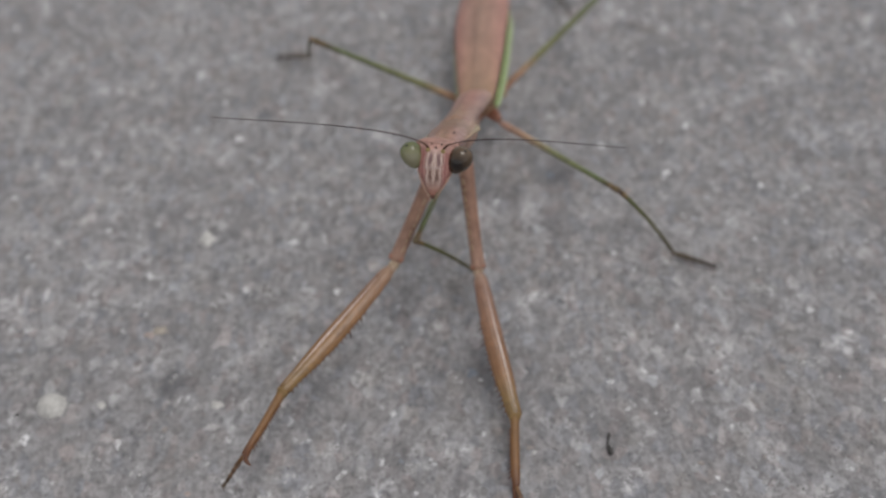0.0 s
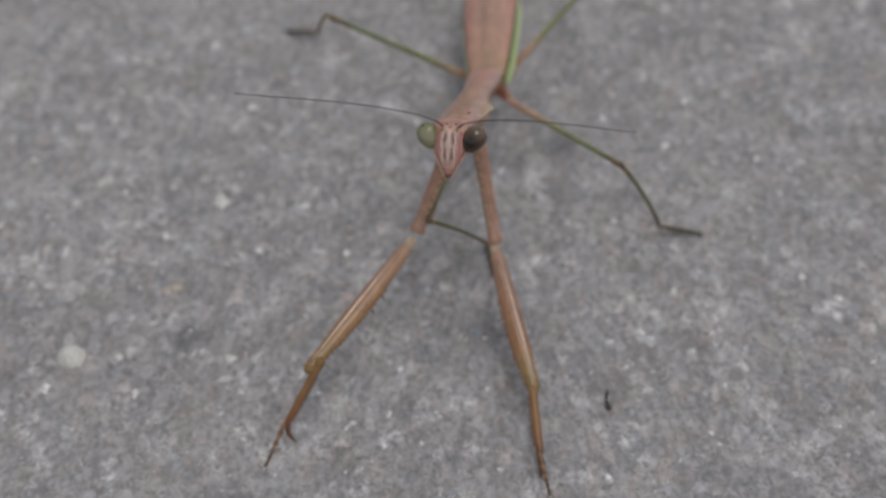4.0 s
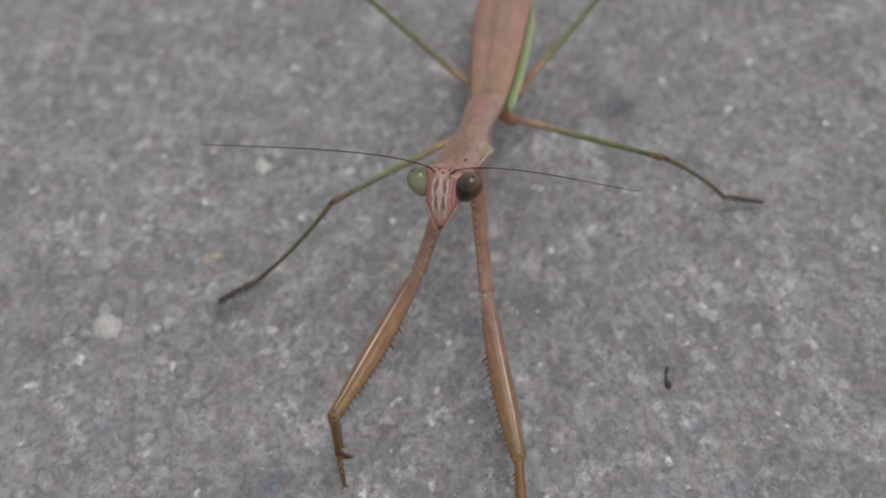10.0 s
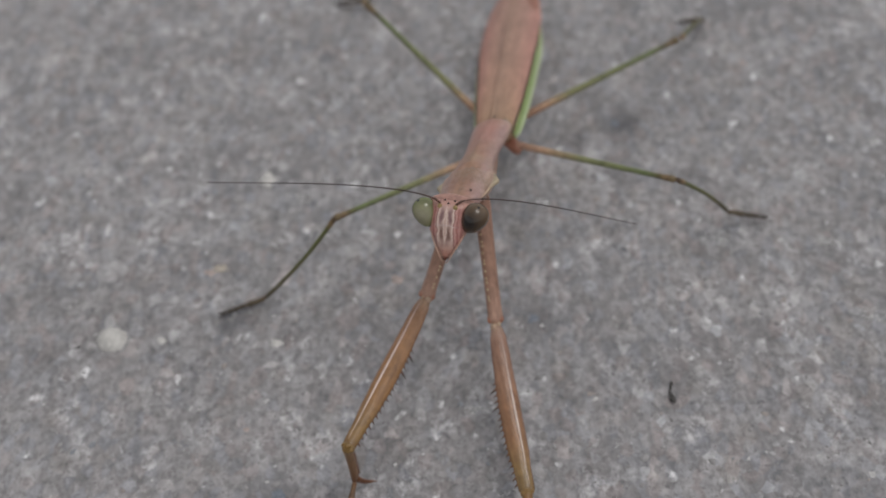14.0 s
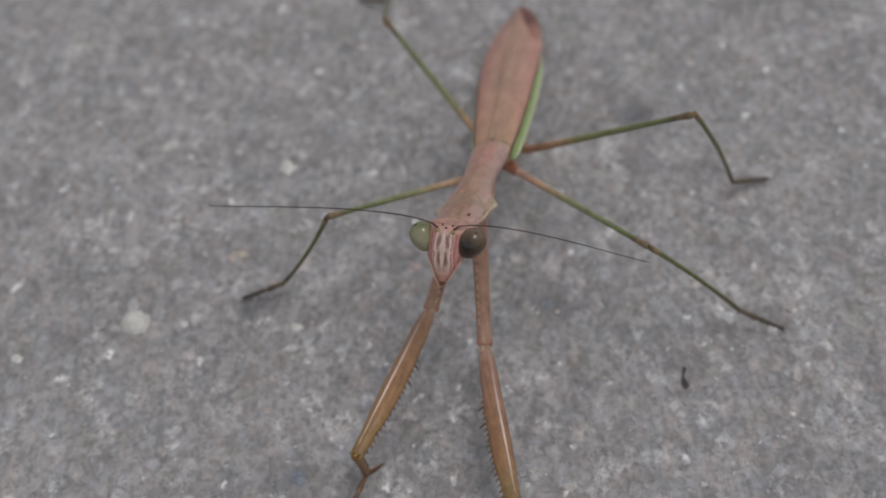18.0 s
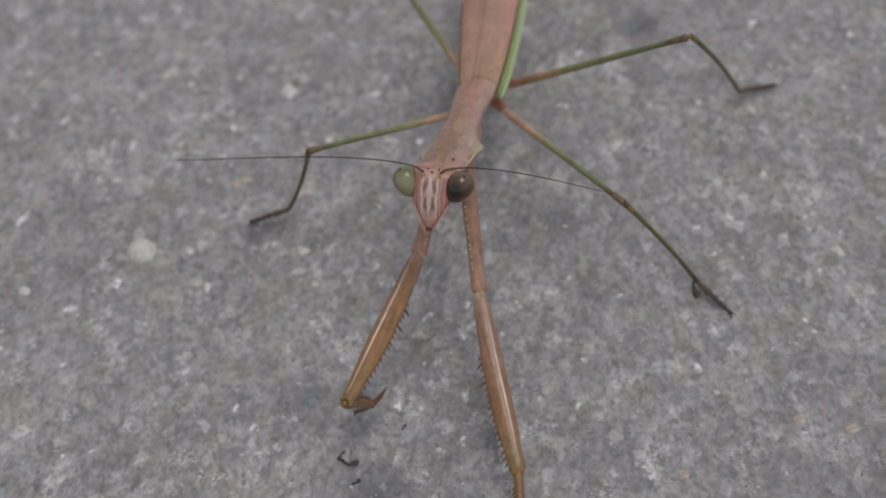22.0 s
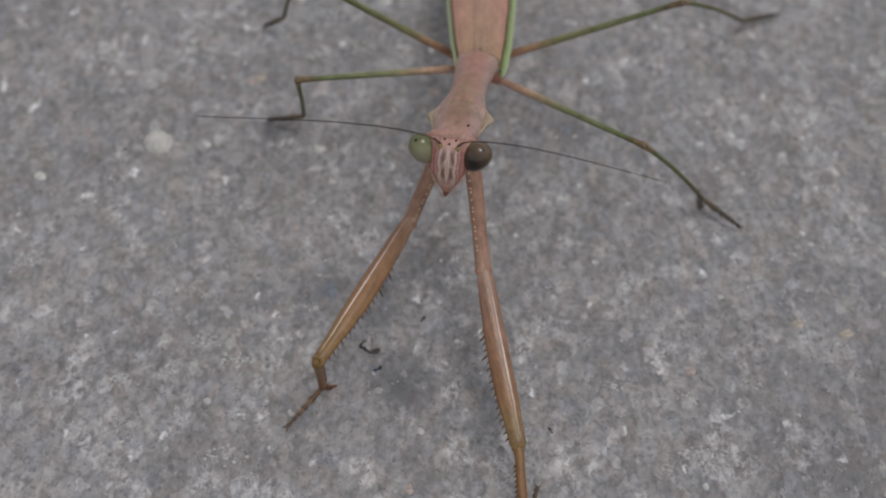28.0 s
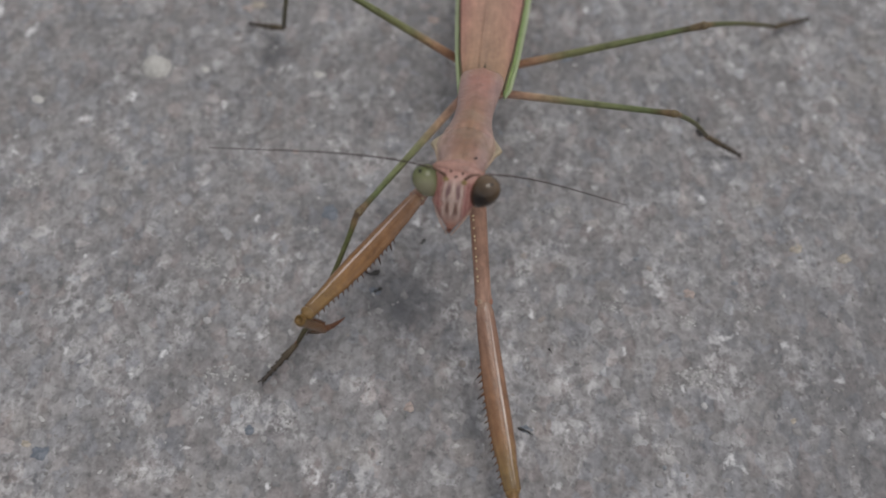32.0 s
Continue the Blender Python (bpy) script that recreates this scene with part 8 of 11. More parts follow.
GAIT["mAtib"] = gait(
    (0, 7.61, 23.51, -2.84, -75.4, 34.1, 100.7),
    (0.5, 7.93, 24, -3.03, -77.6, 32, 96.2),
    (1, 8.5, 24.08, -2.43, -80.2, 32, 91.2),
    (1.5, 8.47, 23.99, -2.34, -78.9, 32.5, 92),
    (2, 8.85, 24.03, -2.27, -79.6, 32, 91.8),
    (2.5, 6.99, 23.3, -3, -67.3, 34.8, 107.7),
    (3, 7.23, 22.89, -3.29, -64.5, 35.6, 118.3),
    (3.4, 8.13, 23.07, -4.06, -66.1, 35.9, 111.1),
    (3.5, 8.34, 23.19, -4.19, -67.4, 35.4, 110.5),
    (5.6, 7.06, 20.13, -5.26, -49.9, 35.8, 129.4),
    (6, 6.33, 20.52, -5.61, -49.9, 35.9, 131.9),
    (6.5, 6.83, 19.53, -5.26, -51.3, 36, 131),
    (6.6, 10.05, 18.66, -2.61, -72.3, 33.7, 98.4),
    (6.7, 12.72, 17.33, -1.41, -91.4, 1.1, 59.2),
    (6.9, 10.33, 18.13, 0.68, -114.7, -20.9, 63.1),
    (7, 12.25, 17.63, -0.57, -132.4, -26, 68.2),
    (7.5, 16.27, 15.31, -0.82, -152.2, -41.5, 89.3),
    (8, 16.28, 14.27, -0.44, -150.3, -34.2, 75.5),
    (8.5, 16.42, 14.56, -0.28, -152.5, -31.9, 73.8),
    (9, 16.46, 14.92, -0.28, -149.3, -30.9, 69.5),
    (9.5, 15.8, 15.36, 0.12, -146.2, -28.7, 67),
    (10, 15.87, 15.89, 0.76, -143.1, -26, 63.6),
    (10.5, 15.64, 15.52, 0.63, -143.1, -26.6, 65),
    (11, 16.02, 15.2, 0.27, -146.5, -28.7, 67.4),
    (11.5, 16.26, 14.99, 0.15, -146.4, -28.9, 68),
    (12, 16.31, 14.8, 0.18, -146.1, -28.5, 68.1),
    (12.5, 15.86, 14.71, 1.07, -139.8, -24.9, 62.3),
    (13, 16.45, 14.96, 1.96, -140.3, -20.9, 58.9),
    (13.5, 17.55, 15.47, 1.18, -142.7, -20.8, 61),
    (14, 16.18, 14.78, 1.05, -141, -23.2, 64.4),
    (14.5, 16.39, 14.34, 2.25, -140.1, -17.8, 58.7),
    (15, 15.77, 14.9, 1.86, -140.2, -17.5, 60.4),
    (15.4, 16.48, 14.06, 1.5, -144.9, -19, 64.9),
    (15.5, 13.64, 13.47, 0.75, -143.6, -22.7, 67.7),
    (17.5, 16.24, 14.89, 3.05, -140.6, -12.1, 51.9),
    (17.6, 15.45, 14.83, 2.72, -140.9, -11.4, 52.7),
    (18, 15.84, 14.07, 2.78, -139.5, -10.8, 51.6),
    (18.5, 16.41, 13.53, 2.95, -138.4, -10.1, 50.8),
    (19, 16.94, 12.8, 3.41, -139.4, -11.9, 51.1),
    (19.5, 15.92, 13.27, 3.69, -141.4, -14.9, 53.3),
    (20, 15.47, 14.12, 3.71, -136.8, -12.1, 48.8),
    (20.5, 15.45, 14.25, 4.09, -138.3, -12.7, 50.4),
    (21, 14.79, 14.85, 3.44, -137.3, -13.8, 50.7),
    (21.5, 15.48, 14.34, 3.78, -137.6, -11.3, 46.6),
    (22, 15.62, 13.29, 4.53, -135.9, -7.3, 42.9),
    (22.5, 15.29, 13.52, 4.18, -134.9, -6.7, 43),
    (23, 15.45, 14.25, 3.36, -134.4, -8.2, 43.4),
    (23.5, 15.88, 13.68, 3.06, -134.3, -6.8, 43.2),
    (24, 16.67, 12.57, 3.63, -131.8, -2.1, 38.3),
    (24.4, 16.94, 12.06, 3.29, -132.1, 2.7, 34.8),
    (24.5, 16.6, 12.36, 2.8, -132.7, 0.3, 36),
    (26.6, 17.2, 10.37, 2.76, -128.2, 11.7, 27.6),
    (26.8, 18.06, 9.08, 2.74, -130.9, 7.4, 32.1),
    (27, 18.35, 7.42, 2.31, -132.3, 13.4, 25.8),
    (27.5, 18.26, 8.21, 1.85, -129.7, 13.6, 25.6),
    (28, 18.25, 8.42, 2.07, -130.1, 14.5, 24.5),
    (28.5, 19.08, 6.27, 3.87, -138.2, 13.6, 24.7),
    (29, 18.39, 7.01, 2.29, -134.8, 13.7, 25),
    (29.5, 17.6, 6.22, 2.14, -134.5, 11.8, 25.8),
    (30, 16.82, 12.42, 1.51, -140.6, 2.3, 37.9),
    (30.5, 15.09, 14.22, 0.42, -136.5, -9.4, 52.3),
    (31, 12.49, 16.47, -1.17, -123.9, -20, 61.1),
    (31.5, 11.06, 18.94, -3.85, -107.9, -23.8, 61.7),
    (32, 10.25, 19.01, -3.88, -101.6, -22.5, 63),
)
GAIT["mAtar"] = gait(
    (0, 5.37, 14.64, -15.09, -18.6, -11.7, 14.9),
    (0.5, 5.51, 15.71, -15.8, -18.3, -14.1, 10.2),
    (1, 6.07, 16.07, -15.18, -17.6, -17.5, 4.7),
    (1.5, 5.81, 15.86, -14.99, -17.9, -16.8, 5.2),
    (2, 6.33, 16, -15, -18, -16.9, 5.2),
    (2.5, 3.88, 13.77, -14.69, -20.3, -10.3, 14.2),
    (3, 5.24, 12.68, -14.51, -21.9, -7.7, 20.2),
    (3.4, 5.29, 13.19, -15.39, -17.9, -15.7, 7.7),
    (3.5, 5.67, 13.47, -15.7, -17.9, -16, 7.6),
    (5.6, 3.79, 8.52, -14.8, -26.1, -4.1, 23.6),
    (6, 3.57, 8.77, -15.13, -26.3, -5.6, 21.7),
    (6.5, 4.22, 7.93, -14.93, -26.3, -6.1, 21.2),
    (6.6, 6.67, 10.09, -14.56, -25.3, -8.9, 19),
    (6.7, 12.87, 16.94, -14.23, -30.6, -8.7, 21.3),
    (6.9, 18.3, 19.66, -12.35, -37.4, -26.2, -12.5),
    (7, 23.73, 18.42, -10.78, -12.9, -29.4, -20.6),
    (7.25, 26.82, 19.16, -8.48, -24.4, -39.8, -55.5),
    (7.5, 29.91, 19.89, -6.17, -26, -53.8, -95.8),
    (8, 30.31, 15.05, -6.75, 1.5, -36, -65.5),
    (8.5, 30.68, 14.33, -6.37, 2.5, -36.1, -61.3),
    (9, 30.26, 14.04, -7.02, 2.1, -36, -55.5),
    (9.5, 29.34, 14.12, -7.48, 3, -36, -57.1),
    (10, 28.68, 14.04, -7.54, 4.5, -36, -59.2),
    (10.5, 28.62, 14.05, -7.69, 3.9, -35.9, -58.8),
    (11, 29.63, 14.02, -7.28, 4.6, -36, -60),
    (11.5, 29.68, 13.99, -7.31, 4.2, -35.9, -59.8),
    (12, 29.7, 13.83, -7.36, 4, -35.9, -61.9),
    (12.5, 28.18, 12.97, -7.92, 3.4, -35.5, -61.9),
    (13, 28.41, 11.86, -7.2, 5.8, -35.5, -65.1),
    (13.5, 29.4, 12.57, -7.24, 8, -35.7, -69.5),
    (14, 28.62, 13.08, -7.85, 7.4, -35.7, -70.9),
    (14.5, 28.05, 10.8, -7.15, 6.6, -35.4, -68.1),
    (15, 27.5, 11.62, -7.55, 5.1, -35.7, -64.7),
    (15.4, 29.12, 11.33, -6.87, 5.2, -35.6, -69.3),
    (15.5, 27.78, 11.88, -8.54, 2.5, -35.6, -66.6),
    (17.5, 26.83, 9.18, -6.47, -9.2, -36.4, -89.1),
    (17.6, 26.12, 9.12, -6.79, -10.6, -36.7, -87.8),
    (18, 26.18, 8.27, -7.05, -5.9, -37.5, -78.7),
    (18.5, 26.36, 7.7, -6.99, -2.4, -36.2, -72),
    (19, 27.35, 7.07, -6.38, 2.7, -35.3, -66.9),
    (19.5, 27.54, 7.82, -6, 3, -34.9, -71.5),
    (20, 25.36, 8.38, -6.6, -0.8, -34.6, -71.6),
    (20.5, 25.72, 8.65, -5.89, -2.3, -34.5, -74.8),
    (21, 25.13, 9.6, -6.69, -5.9, -34.6, -75.8),
    (21.5, 25.08, 8.06, -6.42, -5, -33.5, -82),
    (22, 24.13, 6.1, -6.1, -5.6, -32.6, -86.7),
    (22.5, 23.58, 6.48, -6.6, -9.7, -32.7, -85.9),
    (23, 24, 7.52, -7.53, -12.5, -32.5, -86.6),
    (23.5, 24.37, 6.64, -8.15, -13.9, -31.3, -92),
    (24, 23.35, 4.77, -7.86, -17.2, -30.6, -95.3),
    (24.4, 22.4, 3.26, -8.12, -19.2, -31, -92.9),
    (24.5, 22.79, 3.74, -8.69, -18.7, -30.9, -93.5),
    (26.6, 19.45, 0.77, -9.1, -26.4, -30.2, -94),
    (26.8, 22.17, -0.27, -8.79, -30.8, -30.6, -86.1),
    (27, 20.48, -3.07, -8.76, -25.5, -30.5, -96.3),
    (27.5, 20.01, -1.9, -9.71, -24.9, -30.4, -98.5),
    (28, 19.69, -1.84, -9.34, -24, -30.2, -100.9),
    (28.5, 21.73, -5.2, -6.13, -22.8, -29.6, -101.6),
    (29, 20.63, -3.94, -8.33, -27.4, -30, -94.9),
    (29.5, 20.3, -4.54, -8.68, -26.4, -30.3, -95.8),
    (30, 23.81, 2.78, -8.27, -26.4, -29.5, -68.1),
    (30.5, 23.8, 9.07, -10.29, -24.6, -22.7, -47.9),
    (31, 22.12, 16.14, -13.2, -21.6, -15.5, -26.2),
    (31.5, 18.24, 21.81, -18.13, -17.1, -15.8, -26.8),
    (32, 15.63, 22.72, -17.77, -12.3, -16.6, -28.2),
)
GAIT["mBcox"] = gait(
    (0, -0.3, -0.7, -2.8, -21, -8.9, 34.6),
    (0.5, -0.3, -0.7, -2.8, -20.1, -10.3, 30.8),
    (1, -0.3, -0.7, -2.8, -18.8, -11.5, 27.2),
    (1.5, -0.3, -0.7, -2.8, -18.9, -11.8, 26.5),
    (2, -0.3, -0.7, -2.8, -18.7, -12, 25.8),
    (2.5, -0.3, -0.7, -2.8, -17.2, -8.3, 33.3),
    (3, -0.3, -0.7, -2.8, -14.2, -4.2, 42.3),
    (3.4, -0.3, -0.7, -2.8, -25.5, -11, 30.4),
    (3.5, -0.3, -0.7, -2.8, -25.4, -10.9, 30.5),
    (5.6, -0.3, -0.7, -2.8, -22.8, -3.4, 45.6),
    (6, -0.3, -0.7, -2.8, -20, -3, 44),
    (6.5, -0.3, -0.7, -2.8, -21.2, -2.8, 45.1),
    (7, -0.3, -0.7, -2.8, -23, -2.9, 45.7),
    (7.5, -0.3, -0.7, -2.8, -29.4, -3.4, 48.8),
    (8, -0.3, -0.7, -2.8, -26.9, -3, 49.3),
    (8.5, -0.3, -0.7, -2.8, -31.2, -4.4, 49),
    (9, -0.3, -0.7, -2.8, -37.4, -6.9, 48.1),
    (9.5, -0.3, -0.7, -2.8, -33.5, -7.4, 45.2),
    (10, -0.3, -0.7, -2.8, -29.5, -7.4, 42.9),
    (10.5, -0.3, -0.7, -2.8, -33.2, -8.5, 43.2),
    (11, -0.3, -0.7, -2.8, -39.2, -9.2, 45.1),
    (11.5, -0.3, -0.7, -2.8, -42.9, -10, 45.7),
    (12, -0.3, -0.7, -2.8, -29.5, -6.4, 43.9),
    (12.5, -0.3, -0.7, -2.8, -41.5, -11.2, 42.7),
    (13, -0.3, -0.7, -2.8, -52.6, -14.1, 44.2),
    (13.5, -0.3, -0.7, -2.8, -42.4, -11.5, 42.5),
    (14, -0.3, -0.7, -2.8, -33.6, -9.9, 40),
    (14.5, -0.3, -0.7, -2.8, -79.4, -28.2, 38.7),
    (15, -0.3, -0.7, -2.8, -81.3, -11.7, 58.5),
    (15.4, -0.3, -0.7, -2.8, -82.5, -19.7, 51),
    (15.5, -0.3, -0.7, -2.8, -82.1, -20.7, 50.5),
    (17.5, -0.3, -0.7, -2.8, -23.8, 0.3, 44.7),
    (17.6, -0.3, -0.7, -2.8, -24.2, 0.1, 44.4),
    (18, -0.3, -0.7, -2.8, -25.8, -2.2, 41.4),
    (18.5, -0.3, -0.7, -2.8, -26.3, -6.1, 36.2),
    (19, -0.3, -0.7, -2.8, -26.1, -9.3, 31.8),
    (19.5, -0.3, -0.7, -2.8, -21.1, -7, 33.8),
    (20, -0.3, -0.7, -2.8, -17.4, -6.2, 34.5),
    (20.5, -0.3, -0.7, -2.8, -18, -6.2, 34.4),
    (21, -0.3, -0.7, -2.8, -19, -6.4, 33.8),
    (21.5, -0.3, -0.7, -2.8, -19.3, -5.8, 35.3),
    (22, -0.3, -0.7, -2.8, -19.9, -5.3, 36.8),
    (22.5, -0.3, -0.7, -2.8, -20.6, -3.9, 37.8),
    (23, -0.3, -0.7, -2.8, -21.1, -2.4, 39),
    (23.5, -0.3, -0.7, -2.8, -25.1, -2.5, 38.1),
    (24, -0.3, -0.7, -2.8, -30, -3.3, 36.6),
    (24.4, -0.3, -0.7, -2.8, -28.4, 0.4, 44),
    (24.5, -0.3, -0.7, -2.8, -28.3, 0.5, 44.3),
    (26.6, -0.3, -0.7, -2.8, -6, 15.1, 80.1),
    (26.8, -0.3, -0.7, -2.8, -0.4, 14, 82.9),
    (27, -0.3, -0.7, -2.8, -11.2, 17, 76.7),
    (27.5, -0.3, -0.7, -2.8, -15.7, 17.6, 72.2),
    (28, -0.3, -0.7, -2.8, -20.6, 17.7, 67.3),
    (28.5, -0.3, -0.7, -2.8, -17.2, 17.2, 69.8),
    (29, -0.3, -0.7, -2.8, -14.7, 16.3, 71.2),
    (29.5, -0.3, -0.7, -2.8, -15.6, 18.3, 75.6),
    (30, -0.3, -0.7, -2.8, -16.6, 20.9, 80.1),
    (30.5, -0.3, -0.7, -2.8, -11.9, 21.3, 90),
    (31, -0.3, -0.7, -2.8, -7.5, 20.9, 99.3),
    (31.5, -0.3, -0.7, -2.8, -22.9, 27.4, 99.7),
    (32, -0.3, -0.7, -2.8, -41.9, 33, 95.7),
)
GAIT["mBfem"] = gait(
    (0, -2.01, 2.12, -4.05, -11.8, 3.3, 37.2),
    (0.5, -1.82, 2.28, -4, -11.3, 2.4, 35.2),
    (1, -1.65, 2.44, -3.94, -9.6, 0.8, 33.2),
    (1.5, -1.61, 2.47, -3.94, -9, 1, 33.4),
    (2, -1.56, 2.48, -3.93, -9, 0.3, 32.3),
    (2.5, -2.01, 2.18, -3.83, -9.1, 4.5, 38.5),
    (3, -2.5, 1.83, -3.64, -12, 4.1, 37.9),
    (3.4, -1.53, 1.91, -4.15, -10.6, 3.7, 36.6),
    (3.5, -1.53, 1.9, -4.14, -11.2, 3.3, 35.8),
    (5.6, -1.27, 0.3, -3.38, -12.1, 8.2, 41.7),
    (6, -1.65, 0.75, -3.51, -12.1, 8.2, 41.6),
    (6.5, -1.55, 0.6, -3.49, -12.3, 8.6, 41.9),
    (7, -1.44, 0.46, -3.49, -11.3, 10.2, 44.1),
    (7.5, -1.04, -0.01, -3.37, -10.3, 10.6, 44.8),
    (8, -0.96, -0.1, -3.25, -11.7, 14.2, 50.7),
    (8.5, -0.88, -0.15, -3.28, -12, 14, 50.6),
    (9, -0.78, -0.18, -3.34, -11.8, 14.9, 51.8),
    (9.5, -0.79, -0.12, -3.3, -12.4, 16.1, 53.7),
    (10, -0.81, -0.07, -3.25, -12.9, 17, 55.2),
    (10.5, -0.78, -0.09, -3.3, -12, 17.2, 55.4),
    (11, -0.74, -0.14, -3.37, -11.7, 16.1, 53.4),
    (11.5, -0.71, -0.16, -3.42, -10.9, 16.1, 53.4),
    (12, -0.86, -0.03, -3.29, -11.4, 16.9, 54.6),
    (12.5, -0.71, -0.07, -3.44, -10.5, 19.3, 58.7),
    (13, -0.58, -0.14, -3.56, -11.7, 19.6, 59.2),
    (13.5, -0.68, -0.1, -3.43, -13.3, 18.4, 56.7),
    (14, -0.75, -0.02, -3.33, -12, 19.5, 58.6),
    (14.5, 0.03, -0.13, -3.94, -9.8, 21.5, 63),
    (15, -0.33, -0.43, -3.84, -10.1, 20.6, 61.5),
    (15.4, -0.17, -0.29, -3.9, -7.1, 21.6, 63.2),
    (15.5, -0.16, -0.26, -3.93, -6.2, 23.1, 65.3),
    (17.5, -1.3, 0.31, -3.43, -11, 12.9, 42.7),
    (17.6, -1.3, 0.33, -3.44, -10.1, 14, 44.3),
    (18, -1.3, 0.48, -3.55, -15.3, 12.2, 42.3),
    (18.5, -1.28, 0.83, -3.69, -13.2, 8.8, 39.7),
    (19, -1.26, 1.17, -3.81, -11.5, 4.1, 35.2),
    (19.5, -1.74, 1.69, -3.83, -12.1, 1.2, 31.5),
    (20, -2.17, 2.24, -3.89, -10.9, 2.3, 33.5),
    (20.5, -2.17, 2.25, -3.93, -10.7, 2.3, 34),
    (21, -2.14, 2.28, -4, -10.9, 4.1, 36.3),
    (21.5, -2.04, 1.97, -3.91, -11.5, 3.7, 34.7),
    (22, -1.94, 1.67, -3.85, -11, 4.8, 35.5),
    (22.5, -1.93, 1.53, -3.84, -9.6, 7.1, 38),
    (23, -1.93, 1.38, -3.82, -9.8, 7.9, 37.7),
    (23.5, -1.64, 1.08, -3.83, -10.1, 8.2, 34.9),
    (24, -1.35, 0.81, -3.86, -7.6, 10.4, 36.4),
    (24.4, -1.46, 0.48, -3.7, -6.2, 12.6, 39),
    (24.5, -1.46, 0.47, -3.69, -7.5, 12.2, 37.4),
    (26.6, -2.32, -0.41, -3, 0.4, 20.1, 46),
    (26.8, -2.67, -0.41, -2.82, 2.9, 18.5, 39.8),
    (27, -2.32, -0.35, -3.19, 3.2, 22.4, 47.8),
    (27.5, -2.25, -0.25, -3.34, 2.4, 22.6, 46.9),
    (28, -2.19, -0.15, -3.5, 3.4, 22.7, 47.6),
    (28.5, -2.34, -0.15, -3.42, 5.9, 21, 46.8),
    (29, -2.39, -0.16, -3.34, 6.2, 23.2, 50),
    (29.5, -2.2, -0.38, -3.3, 3.5, 23.6, 49.2),
    (30, -1.95, -0.59, -3.26, 5.1, 25.4, 55.1),
    (30.5, -1.97, -0.82, -3.14, 5.5, 25.4, 55.3),
    (31, -1.94, -1.05, -3.01, 7.4, 26.4, 58.7),
    (31.5, -1.66, -1.21, -3.33, 7.9, 28.7, 61.7),
    (32, -1.38, -1.37, -3.66, 16.9, 28.7, 73.1),
)
